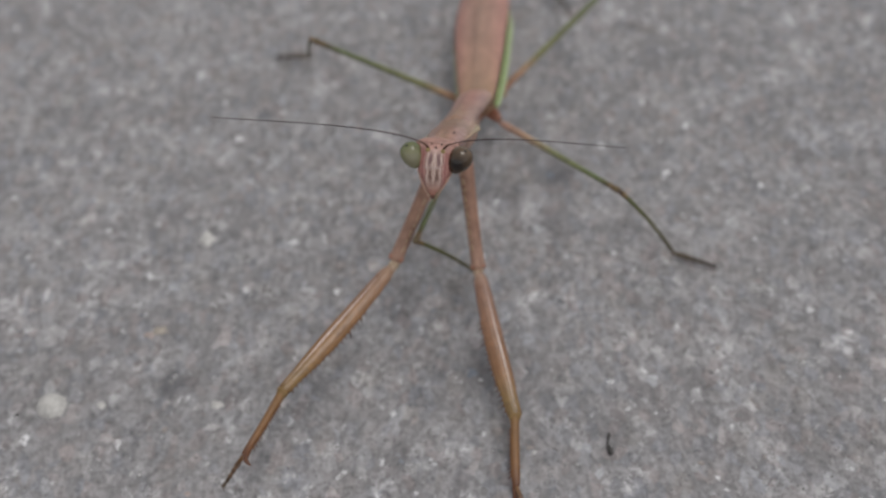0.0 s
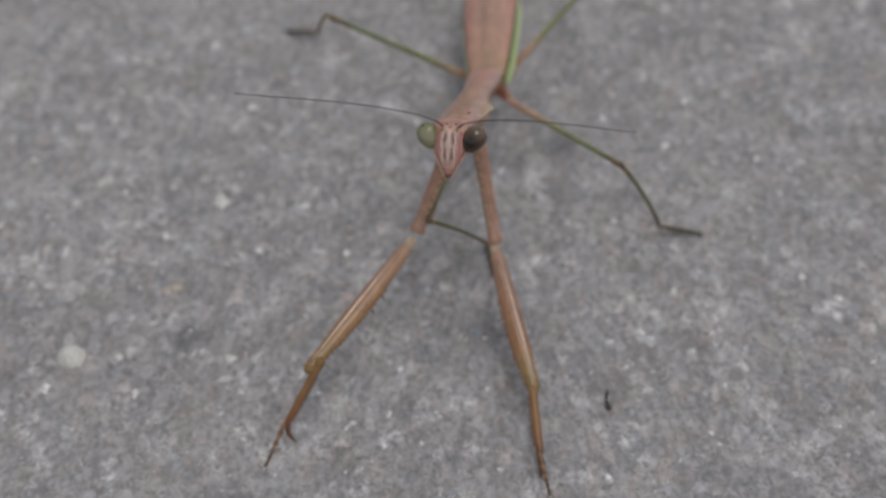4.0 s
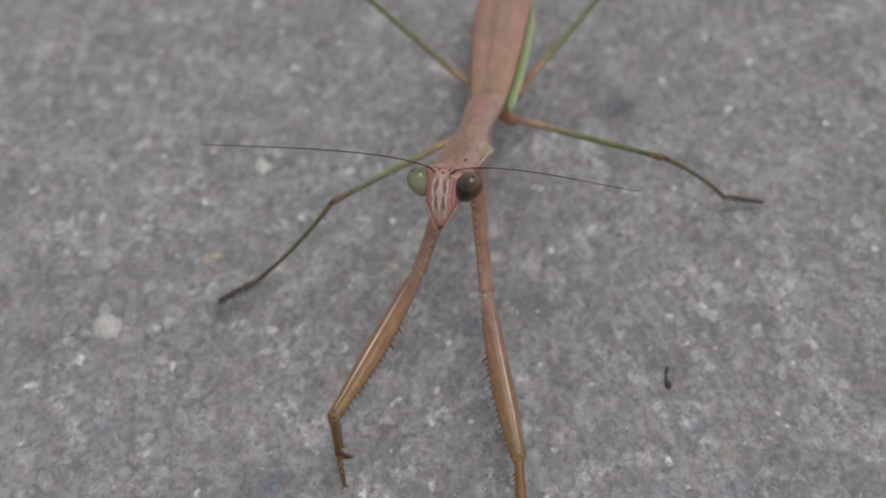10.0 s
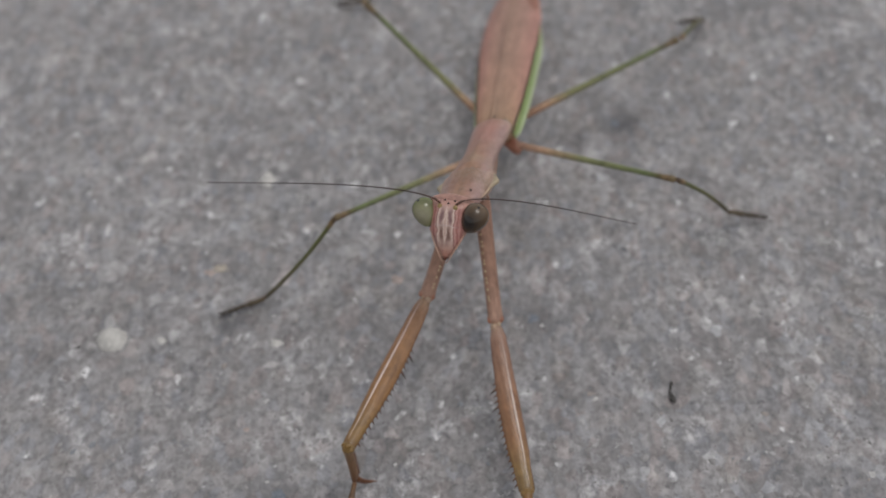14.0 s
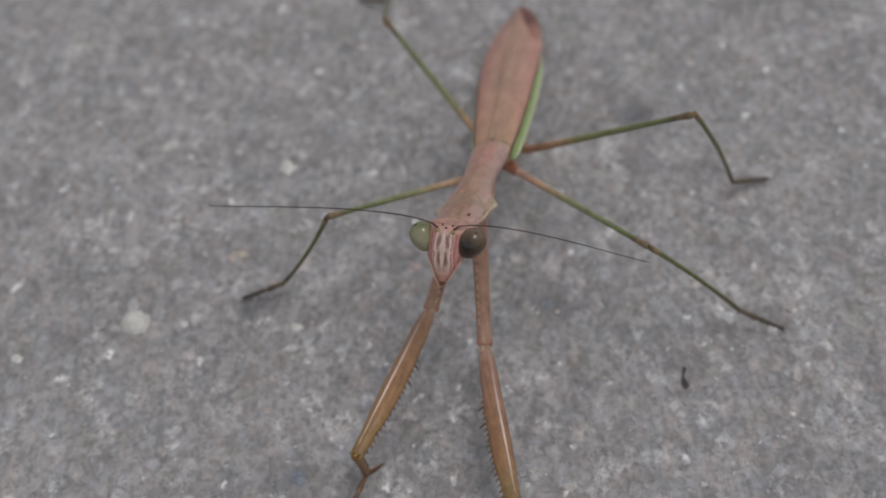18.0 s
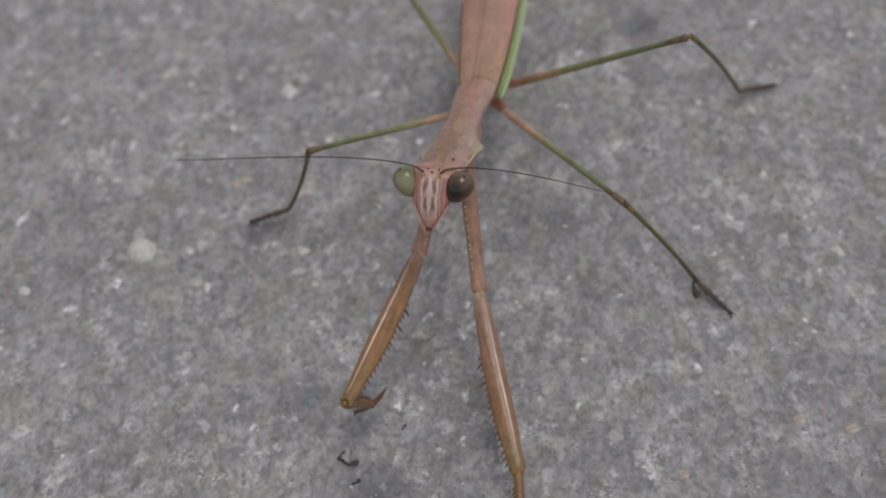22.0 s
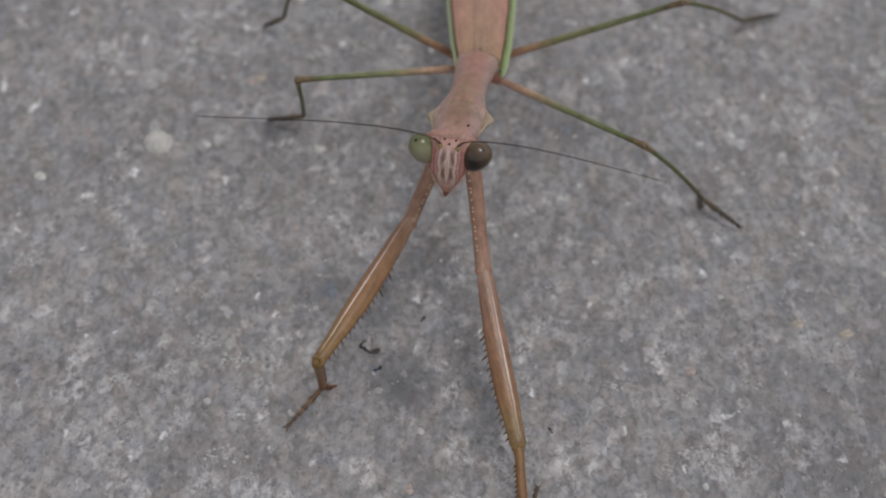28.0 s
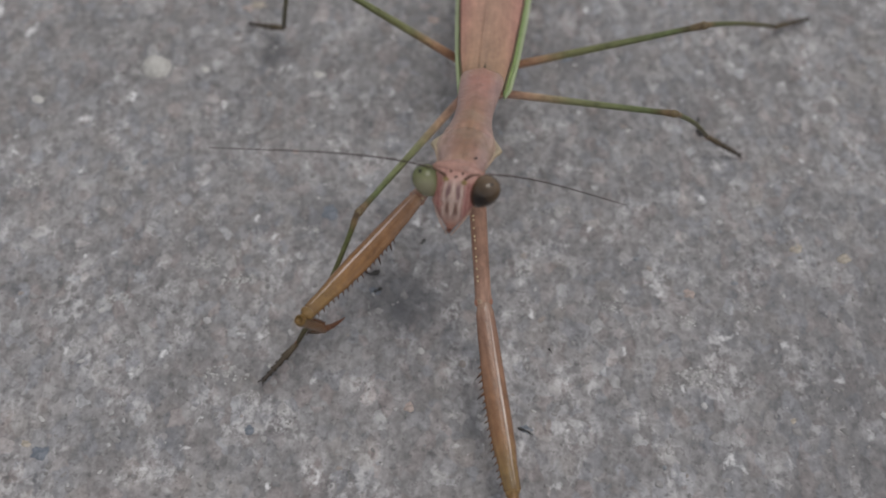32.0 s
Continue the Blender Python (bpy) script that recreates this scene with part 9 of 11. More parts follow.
GAIT["mBtib"] = gait(
    (0, -13.92, 17.41, -8.09, -87.8, 24.4, 70.4),
    (0.5, -13.26, 18.18, -7.9, -90.1, 22.2, 67.3),
    (1, -12.34, 18.73, -7.23, -93.8, 21.1, 63.5),
    (1.5, -12.39, 18.71, -7.01, -93.4, 21.4, 62.6),
    (2, -12.01, 18.97, -7.02, -94, 20, 61.2),
    (2.5, -14.4, 17.36, -6.94, -87.9, 28.1, 73.8),
    (3, -14.62, 16.94, -7.77, -88.4, 29.4, 82.7),
    (3.4, -13.35, 17.44, -7.78, -92.9, 26.1, 72.3),
    (3.5, -13.14, 17.62, -8, -93.4, 25, 72.1),
    (5.6, -14.63, 14.41, -7.5, -81.9, 31.1, 84.7),
    (6, -14.99, 14.89, -7.63, -82.8, 31.3, 84.4),
    (6.5, -14.98, 14.62, -7.66, -82.7, 32, 89.3),
    (7, -15.5, 13.97, -7.31, -79.9, 34.1, 95.8),
    (7.5, -15.27, 13.38, -6.84, -75.1, 35.3, 104.5),
    (8, -16.66, 11.46, -7.18, -73.1, 34.6, 100.3),
    (8.5, -16.45, 11.36, -7.26, -73.8, 34.8, 99.8),
    (9, -16.74, 11.05, -7.26, -72.2, 34.7, 100.8),
    (9.5, -17.2, 10.46, -7.38, -71.1, 34.2, 99.4),
    (10, -17.5, 9.94, -7.5, -70.6, 33.9, 97.5),
    (10.5, -17.56, 10, -7.27, -69.8, 34.2, 98.4),
    (11, -17.03, 10.58, -7.23, -71.6, 33.8, 97.8),
    (11.5, -17.03, 10.67, -7.02, -71.1, 34.1, 98.4),
    (12, -17.43, 10.34, -7.05, -69.7, 34.7, 102.3),
    (12.5, -18.24, 9.17, -6.91, -65.1, 35, 105.4),
    (13, -18.05, 8.72, -7.37, -65.9, 34.8, 105.1),
    (13.5, -17.58, 9.27, -7.73, -69.2, 34.4, 104),
    (14, -18.12, 8.96, -7.23, -66.6, 35.5, 106.5),
    (14.5, -18.06, 7.71, -7.09, -63.2, 35, 107.1),
    (15, -18.17, 7.87, -7.12, -63.3, 35, 105.8),
    (15.4, -18.25, 7.79, -6.21, -61.8, 35.9, 120),
    (15.5, -18.94, 7.4, -5.96, -58.5, 34.5, 121.8),
    (17.5, -15.06, 13.99, -7.09, -70.1, 31.7, 77.7),
    (17.6, -15.51, 13.71, -6.8, -67.9, 33.1, 79.1),
    (18, -14.97, 13.87, -8.64, -72.6, 28.3, 68.4),
    (18.5, -14.11, 15.18, -8.09, -75.8, 25.2, 64.2),
    (19, -12.64, 16.82, -7.75, -80.4, 20, 59.1),
    (19.5, -11.89, 18.08, -7.97, -83.9, 12.6, 51.4),
    (20, -12.96, 18.28, -7.6, -83.4, 12.3, 47),
    (20.5, -13.01, 18.09, -7.54, -85.6, 13.9, 50.7),
    (21, -13.84, 17.75, -7.71, -85.5, 17.5, 55.8),
    (21.5, -13.32, 17.79, -7.84, -85.8, 17.1, 56.5),
    (22, -13.45, 17.29, -7.6, -84.8, 19.8, 58.4),
    (22.5, -14.18, 16.55, -7.06, -82.6, 22.8, 60.5),
    (23, -14.22, 16.49, -7.13, -81.9, 22, 61.1),
    (23.5, -13.29, 16.9, -7.29, -80.1, 19.8, 59.1),
    (24, -13.34, 16.32, -6.41, -75.9, 23, 59.6),
    (24.4, -14.17, 15.49, -5.8, -74, 25.7, 66.1),
    (24.5, -13.89, 15.87, -6.25, -74.9, 23.7, 65.1),
    (26.6, -16.24, 13.14, -2.86, -61.9, 29.4, 78.8),
    (26.8, -14.82, 14.67, -1.87, -70.2, 28.8, 73.1),
    (27, -16.37, 12.95, -2.21, -63.1, 30.8, 88.7),
    (27.5, -16.31, 13.32, -2.6, -62.5, 29.5, 86.5),
    (28, -16.16, 13.21, -2.42, -61.2, 30.7, 85.6),
    (28.5, -15.2, 12.86, -1.66, -67.3, 33.7, 86.8),
    (29, -16.6, 12.87, -1.4, -64.8, 30.2, 91.8),
    (29.5, -16.4, 12.54, -2.2, -63.2, 29.3, 92.2),
    (30, -17.34, 11.06, -1.7, -54.6, 30.8, 97.9),
    (30.5, -17.15, 10.68, -1.47, -55.4, 30.9, 97.4),
    (31, -17.79, 9.88, -0.77, -52.5, 30.5, 99.4),
    (31.5, -18.33, 9.3, -0.92, -52.2, 23.6, 110.7),
    (32, -18.37, 6.61, 1.27, -45.6, 25.2, 128.7),
)
GAIT["mBtar"] = gait(
    (0, -16.6, 11.61, -22.1, -27.6, 17.8, 57.7),
    (0.5, -15.5, 12.7, -22.33, -27.1, 20.4, 62.1),
    (1, -13.91, 13.32, -21.57, -27.1, 22.3, 65.8),
    (1.5, -14.18, 13.31, -21.28, -27.1, 23.1, 67.3),
    (2, -13.61, 13.84, -21.46, -27.8, 23.5, 68.1),
    (2.5, -16.87, 10.57, -20.51, -26, 24, 68.7),
    (3, -16.02, 9.5, -21.19, -27.8, 22, 65.2),
    (3.4, -14.67, 10.77, -21.56, -29.1, 25.6, 71.2),
    (3.5, -14.27, 11.13, -21.98, -29.5, 25.4, 70.9),
    (5.6, -17.53, 6.77, -20.56, -41.1, 28.9, 78.1),
    (6, -17.68, 7.17, -20.67, -43.6, 30.2, 81.1),
    (6.5, -17, 6.56, -20.61, -44.3, 29.9, 80.3),
    (7, -17.32, 5.24, -19.86, -44, 30, 80.6),
    (7.5, -16.95, 4.04, -18.99, -45, 31.5, 85.9),
    (8, -19.56, 2.42, -19.33, -43.3, 30.5, 83.3),
    (8.5, -19.23, 2.36, -19.36, -42.8, 30.3, 82.9),
    (9, -19.79, 1.97, -19.33, -40.9, 30.7, 83.9),
    (9.5, -20.79, 1.56, -19.46, -40.3, 30.6, 83.9),
    (10, -21.51, 1.24, -19.56, -40.1, 30.3, 83.4),
    (10.5, -21.67, 1.16, -19.26, -40.3, 30.8, 84.9),
    (11, -20.75, 1.87, -19.36, -42.2, 31.1, 86.1),
    (11.5, -20.79, 1.86, -19.09, -42.6, 31.6, 87.4),
    (12, -20.9, 1.14, -18.92, -44.7, 30.7, 84),
    (12.5, -22.39, -0.38, -18.44, -41, 31, 85.3),
    (13, -22.02, -0.68, -18.91, -40, 30.4, 83.7),
    (13.5, -20.89, 0.11, -19.55, -42.4, 30.6, 83.9),
    (14, -21.66, -0.64, -18.74, -42.4, 31.7, 86.6),
    (14.5, -22.37, -1.89, -18.34, -41.6, 31.5, 87.8),
    (15, -22.69, -1.61, -18.39, -42.2, 31.4, 87.1),
    (15.4, -20.59, -2.74, -17.21, -42.5, 32.5, 91),
    (15.5, -21.92, -3.34, -16.98, -40.1, 33.1, 93.4),
    (17.5, -21.75, 7.69, -19.33, -36.9, 26.3, 63.4),
    (17.6, -22.67, 7.14, -18.75, -36, 27, 64.2),
    (18, -21.83, 9.1, -21.59, -44.1, 25.7, 63),
    (18.5, -20.26, 11.07, -21.59, -38.3, 18.3, 54.1),
    (19, -17.51, 13.69, -22, -32.3, 10.8, 43.9),
    (19.5, -15.2, 16.46, -22.88, -30.1, 10.8, 45.2),
    (20, -16.46, 17.1, -22.56, -26.4, 13.6, 49.1),
    (20.5, -16.19, 16.02, -22.2, -27.2, 9.2, 43.1),
    (21, -17.44, 14.62, -22.29, -27.1, 6.3, 38.4),
    (21.5, -16.76, 14.65, -22.52, -28.1, 5.6, 36.9),
    (22, -17.35, 13.61, -22, -28.8, 5.9, 36.1),
    (22.5, -18.78, 12.41, -21.02, -27.4, 9, 39.2),
    (23, -18.87, 12.55, -21.25, -26.2, 11, 41.5),
    (23.5, -18.25, 13.85, -21.72, -27.5, 12.1, 41.3),
    (24, -19.53, 13.2, -20.15, -28.1, 14.6, 42.5),
    (24.4, -20.66, 11.34, -19.13, -29.8, 16.1, 44.1),
    (24.5, -20.13, 12.09, -20.01, -30.1, 15.7, 43.7),
    (26.6, -24.66, 8.01, -14.71, -25.1, 21.6, 49.1),
    (26.8, -21.83, 9.51, -14.58, -27.1, 21.5, 46.7),
    (27, -23.5, 6.08, -14.01, -24.6, 23.5, 50.4),
    (27.5, -23.89, 6.98, -14.6, -24.6, 23.3, 49.3),
    (28, -24.09, 6.9, -14.02, -24.7, 23, 48),
    (28.5, -21.29, 5.67, -12.95, -23.4, 21.8, 47),
    (29, -22.94, 5.65, -13.45, -18, 24, 52.1),
    (29.5, -23.05, 5.57, -14.11, -23.5, 24.1, 52.9),
    (30, -25.31, 3.46, -12.49, -26.9, 25.9, 56.6),
    (30.5, -24.89, 3.15, -12.24, -29.8, 26.6, 60.5),
    (31, -26.02, 2.23, -11.31, -30.8, 28.3, 66.8),
    (31.5, -25.42, 1.37, -12.39, -34.1, 28.9, 73.2),
    (32, -23.84, -3.8, -8.69, -38, 29.6, 78.6),
)
GAIT["hAcox"] = gait(
    (0, 0.5, -6.3, -2.8, -35.5, -22.4, -56),
    (0.5, 0.5, -6.3, -2.8, -33.6, -22.3, -56.6),
    (1, 0.5, -6.3, -2.8, -31.7, -22.2, -57.1),
    (1.5, 0.5, -6.3, -2.8, -29.3, -21.9, -58.8),
    (2, 0.5, -6.3, -2.8, -26.9, -21.6, -60.5),
    (2.5, 0.5, -6.3, -2.8, -26, -21.3, -62),
    (3, 0.5, -6.3, -2.8, -25.2, -21, -63.4),
    (3.4, 0.5, -6.3, -2.8, -42.9, -23.5, -48),
    (3.5, 0.5, -6.3, -2.8, -43.1, -23.6, -47.7),
    (5.6, 0.5, -6.3, -2.8, -75, -18, 5),
    (6, 0.5, -6.3, -2.8, -75.3, -17.4, 6.8),
    (6.5, 0.5, -6.3, -2.8, -67, -21.1, -6.5),
    (7, 0.5, -6.3, -2.8, -57.8, -22.8, -20.4),
    (7.5, 0.5, -6.3, -2.8, -22, -20.8, -68.1),
    (8, 0.5, -6.3, -2.8, -22, -20.2, -69.9),
    (8.5, 0.5, -6.3, -2.8, -21.6, -20.1, -70.4),
    (9, 0.5, -6.3, -2.8, -21.3, -20, -70.9),
    (9.5, 0.5, -6.3, -2.8, -22.7, -20.3, -69.2),
    (10, 0.5, -6.3, -2.8, -24.1, -20.5, -67.4),
    (10.5, 0.5, -6.3, -2.8, -23.9, -20.5, -67.5),
    (11, 0.5, -6.3, -2.8, -23.7, -20.4, -67.5),
    (11.5, 0.5, -6.3, -2.8, -23.5, -20.4, -67.6),
    (12, 0.5, -6.3, -2.8, -23.7, -20.5, -67.4),
    (12.5, 0.5, -6.3, -2.8, -24.6, -20.6, -66.4),
    (13, 0.5, -6.3, -2.8, -25.5, -20.6, -65.4),
    (13.5, 0.5, -6.3, -2.8, -24.9, -20.7, -65.9),
    (14, 0.5, -6.3, -2.8, -24.2, -20.7, -66.4),
    (14.5, 0.5, -6.3, -2.8, -25.3, -20.6, -64.6),
    (15, 0.5, -6.3, -2.8, -26.3, -20.7, -63.9),
    (15.4, 0.5, -6.3, -2.8, -25.3, -20.8, -63.9),
    (15.5, 0.5, -6.3, -2.8, -25.3, -20.8, -63.9),
    (17.5, 0.5, -6.3, -2.8, -27.7, -24.1, -63),
    (17.6, 0.5, -6.3, -2.8, -27.7, -24.1, -63),
    (18, 0.5, -6.3, -2.8, -27.3, -23.6, -62.8),
    (18.5, 0.5, -6.3, -2.8, -26.5, -21.9, -64),
    (19, 0.5, -6.3, -2.8, -25.7, -20.2, -65.2),
    (19.5, 0.5, -6.3, -2.8, -26, -19.9, -65.6),
    (20, 0.5, -6.3, -2.8, -26.4, -19.6, -66),
    (20.5, 0.5, -6.3, -2.8, -25.6, -19.8, -65),
    (21, 0.5, -6.3, -2.8, -24.8, -20.1, -64),
    (21.5, 0.5, -6.3, -2.8, -24.7, -20.1, -64.1),
    (22, 0.5, -6.3, -2.8, -24.6, -20.1, -64.2),
    (22.5, 0.5, -6.3, -2.8, -24.5, -19.5, -64.5),
    (23, 0.5, -6.3, -2.8, -24.5, -18.9, -64.7),
    (23.5, 0.5, -6.3, -2.8, -24.4, -18.3, -65),
    (24, 0.5, -6.3, -2.8, -24.4, -17.7, -65.2),
    (24.4, 0.5, -6.3, -2.8, -24.1, -17, -68.8),
    (24.5, 0.5, -6.3, -2.8, -24.1, -17, -68.9),
    (26.6, 0.5, -6.3, -2.8, -6.4, -18.4, -95.2),
    (26.8, 0.5, -6.3, -2.8, -6, -18.2, -94.7),
    (27, 0.5, -6.3, -2.8, -2, -18.1, -91.1),
    (27.5, 0.5, -6.3, -2.8, -13.6, -19.5, -79.7),
    (28, 0.5, -6.3, -2.8, -24, -18.9, -69.4),
    (28.5, 0.5, -6.3, -2.8, -26.6, -18.1, -66.4),
    (29, 0.5, -6.3, -2.8, -28.2, -17.5, -64.3),
    (29.5, 0.5, -6.3, -2.8, -28.3, -17.7, -64.4),
    (30, 0.5, -6.3, -2.8, -27.9, -18.1, -64.8),
    (30.5, 0.5, -6.3, -2.8, -23.5, -18.5, -70),
    (31, 0.5, -6.3, -2.8, -18.2, -18.6, -75.8),
    (31.5, 0.5, -6.3, -2.8, -16.3, -18.3, -77.6),
    (32, 0.5, -6.3, -2.8, -14.4, -17.8, -79.4),
)
GAIT["hAfem"] = gait(
    (0, 2.3, -5.69, -4.01, 53, -23.5, -111.3),
    (0.5, 2.46, -5.62, -4.03, 51.6, -24, -111),
    (1, 2.62, -5.54, -4.05, 51.8, -23, -112.5),
    (1.5, 2.64, -5.55, -3.95, 52, -22.8, -112.6),
    (2, 2.65, -5.56, -3.85, 52.2, -22.8, -112.9),
    (2.5, 2.57, -5.62, -3.78, 51, -22, -113.8),
    (3, 2.49, -5.69, -3.7, 51, -20.7, -116.9),
    (3.4, 2.09, -5.67, -4.17, 49.4, -22.6, -114.6),
    (3.5, 2.08, -5.67, -4.17, 49.3, -22.8, -114.7),
    (5.6, 0.94, -5.85, -4.27, 48.6, -19.9, -121),
    (6, 0.93, -5.82, -4.36, 48.7, -20.1, -120.9),
    (6.5, 1.16, -5.71, -4.29, 47.5, -18.3, -124),
    (7, 1.39, -5.6, -4.21, 46.1, -16.6, -127),
    (7.5, 2.1, -5.91, -3.42, 44.2, -13.7, -131.5),
    (8, 1.94, -5.99, -3.35, 43.7, -12.4, -133),
    (8.5, 1.92, -6, -3.33, 43.5, -11.8, -133.5),
    (9, 1.91, -6.01, -3.32, 42.8, -12.2, -133.3),
    (9.5, 1.97, -5.96, -3.39, 43.1, -11.3, -134.6),
    (10, 2.04, -5.92, -3.46, 43.6, -10, -136.2),
    (10.5, 2.05, -5.92, -3.46, 43.3, -10.5, -136),
    (11, 2.06, -5.92, -3.45, 43.1, -10.5, -135.8),
    (11.5, 2.07, -5.92, -3.45, 42.9, -10.8, -135.6),
    (12, 2.07, -5.91, -3.46, 42.4, -10.4, -136.2),
    (12.5, 2.1, -5.89, -3.5, 41.6, -9.5, -138.3),
    (13, 2.14, -5.86, -3.55, 41.2, -7.2, -141),
    (13.5, 2.17, -5.86, -3.54, 42.2, -7.6, -140),
    (14, 2.19, -5.86, -3.53, 43.2, -8.8, -139),
    (14.5, 2.29, -5.79, -3.61, 39.5, -5.5, -143.6),
    (15, 2.18, -5.81, -3.6, 39.2, -5.4, -143.4),
    (15.4, 2.37, -5.74, -3.65, 35.8, -6, -142.2),
    (15.5, 2.37, -5.74, -3.65, 35, -7.6, -141.5),
    (17.5, 1.94, -5.92, -3.5, 40.3, -5.7, -146.9),
    (17.6, 1.94, -5.92, -3.5, 40.3, -6.3, -146.9),
    (18, 2.04, -5.87, -3.54, 40.8, -6.3, -146.4),
    (18.5, 2.12, -5.86, -3.56, 39.8, -6.1, -145.5),
    (19, 2.19, -5.84, -3.58, 39, -5.1, -144.7),
    (19.5, 2.12, -5.86, -3.56, 39.9, -4.6, -144.1),
    (20, 2.06, -5.89, -3.54, 40.7, -5.5, -143.3),
    (20.5, 2.28, -5.79, -3.61, 41.6, -4.5, -143.8),
    (21, 2.49, -5.69, -3.69, 41.8, -5, -143.5),
    (21.5, 2.5, -5.69, -3.69, 39.6, -3.1, -146.7),
    (22, 2.5, -5.69, -3.69, 37.4, -1.5, -150.3),
    (22.5, 2.5, -5.69, -3.69, 36.9, -3.3, -149.4),
    (23, 2.49, -5.69, -3.69, 35.8, -4.8, -148),
    (23.5, 2.5, -5.69, -3.69, 32.2, -5.4, -149.2),
    (24, 2.5, -5.69, -3.69, 29.4, -6.4, -151.2),
    (24.4, 2.02, -5.93, -3.46, 22.1, -7.7, -150.4),
    (24.5, 2.02, -5.93, -3.46, 21.4, -7.6, -149.9),
    (26.6, 2.72, -6.58, -3.04, -1.6, -13.6, -149),
    (26.8, 2.67, -6.55, -3.02, 6, -12.8, -152.8),
    (27, 2.32, -6.36, -2.86, 9.9, -19, -141.2),
    (27.5, 2.62, -6.06, -3.34, 28.6, -21.6, -116.2),
    (28, 2.92, -5.77, -3.83, 47, -30.3, -94.1),
    (28.5, 2.93, -5.66, -3.99, 50, -27.5, -91.9),
    (29, 3.03, -5.55, -4.14, 46.2, -29.3, -77.8),
    (29.5, 2.99, -5.57, -4.12, 45.9, -30.6, -79.6),
    (30, 3, -5.59, -4.09, 45.7, -30.2, -79.2),
    (30.5, 2.83, -5.79, -3.79, 45.3, -30.1, -82.6),
    (31, 2.69, -5.98, -3.48, 43.5, -30.2, -82.7),
    (31.5, 2.7, -6.02, -3.41, 41, -32.9, -86.3),
    (32, 2.69, -6.07, -3.33, 44.5, -29.5, -98.5),
)
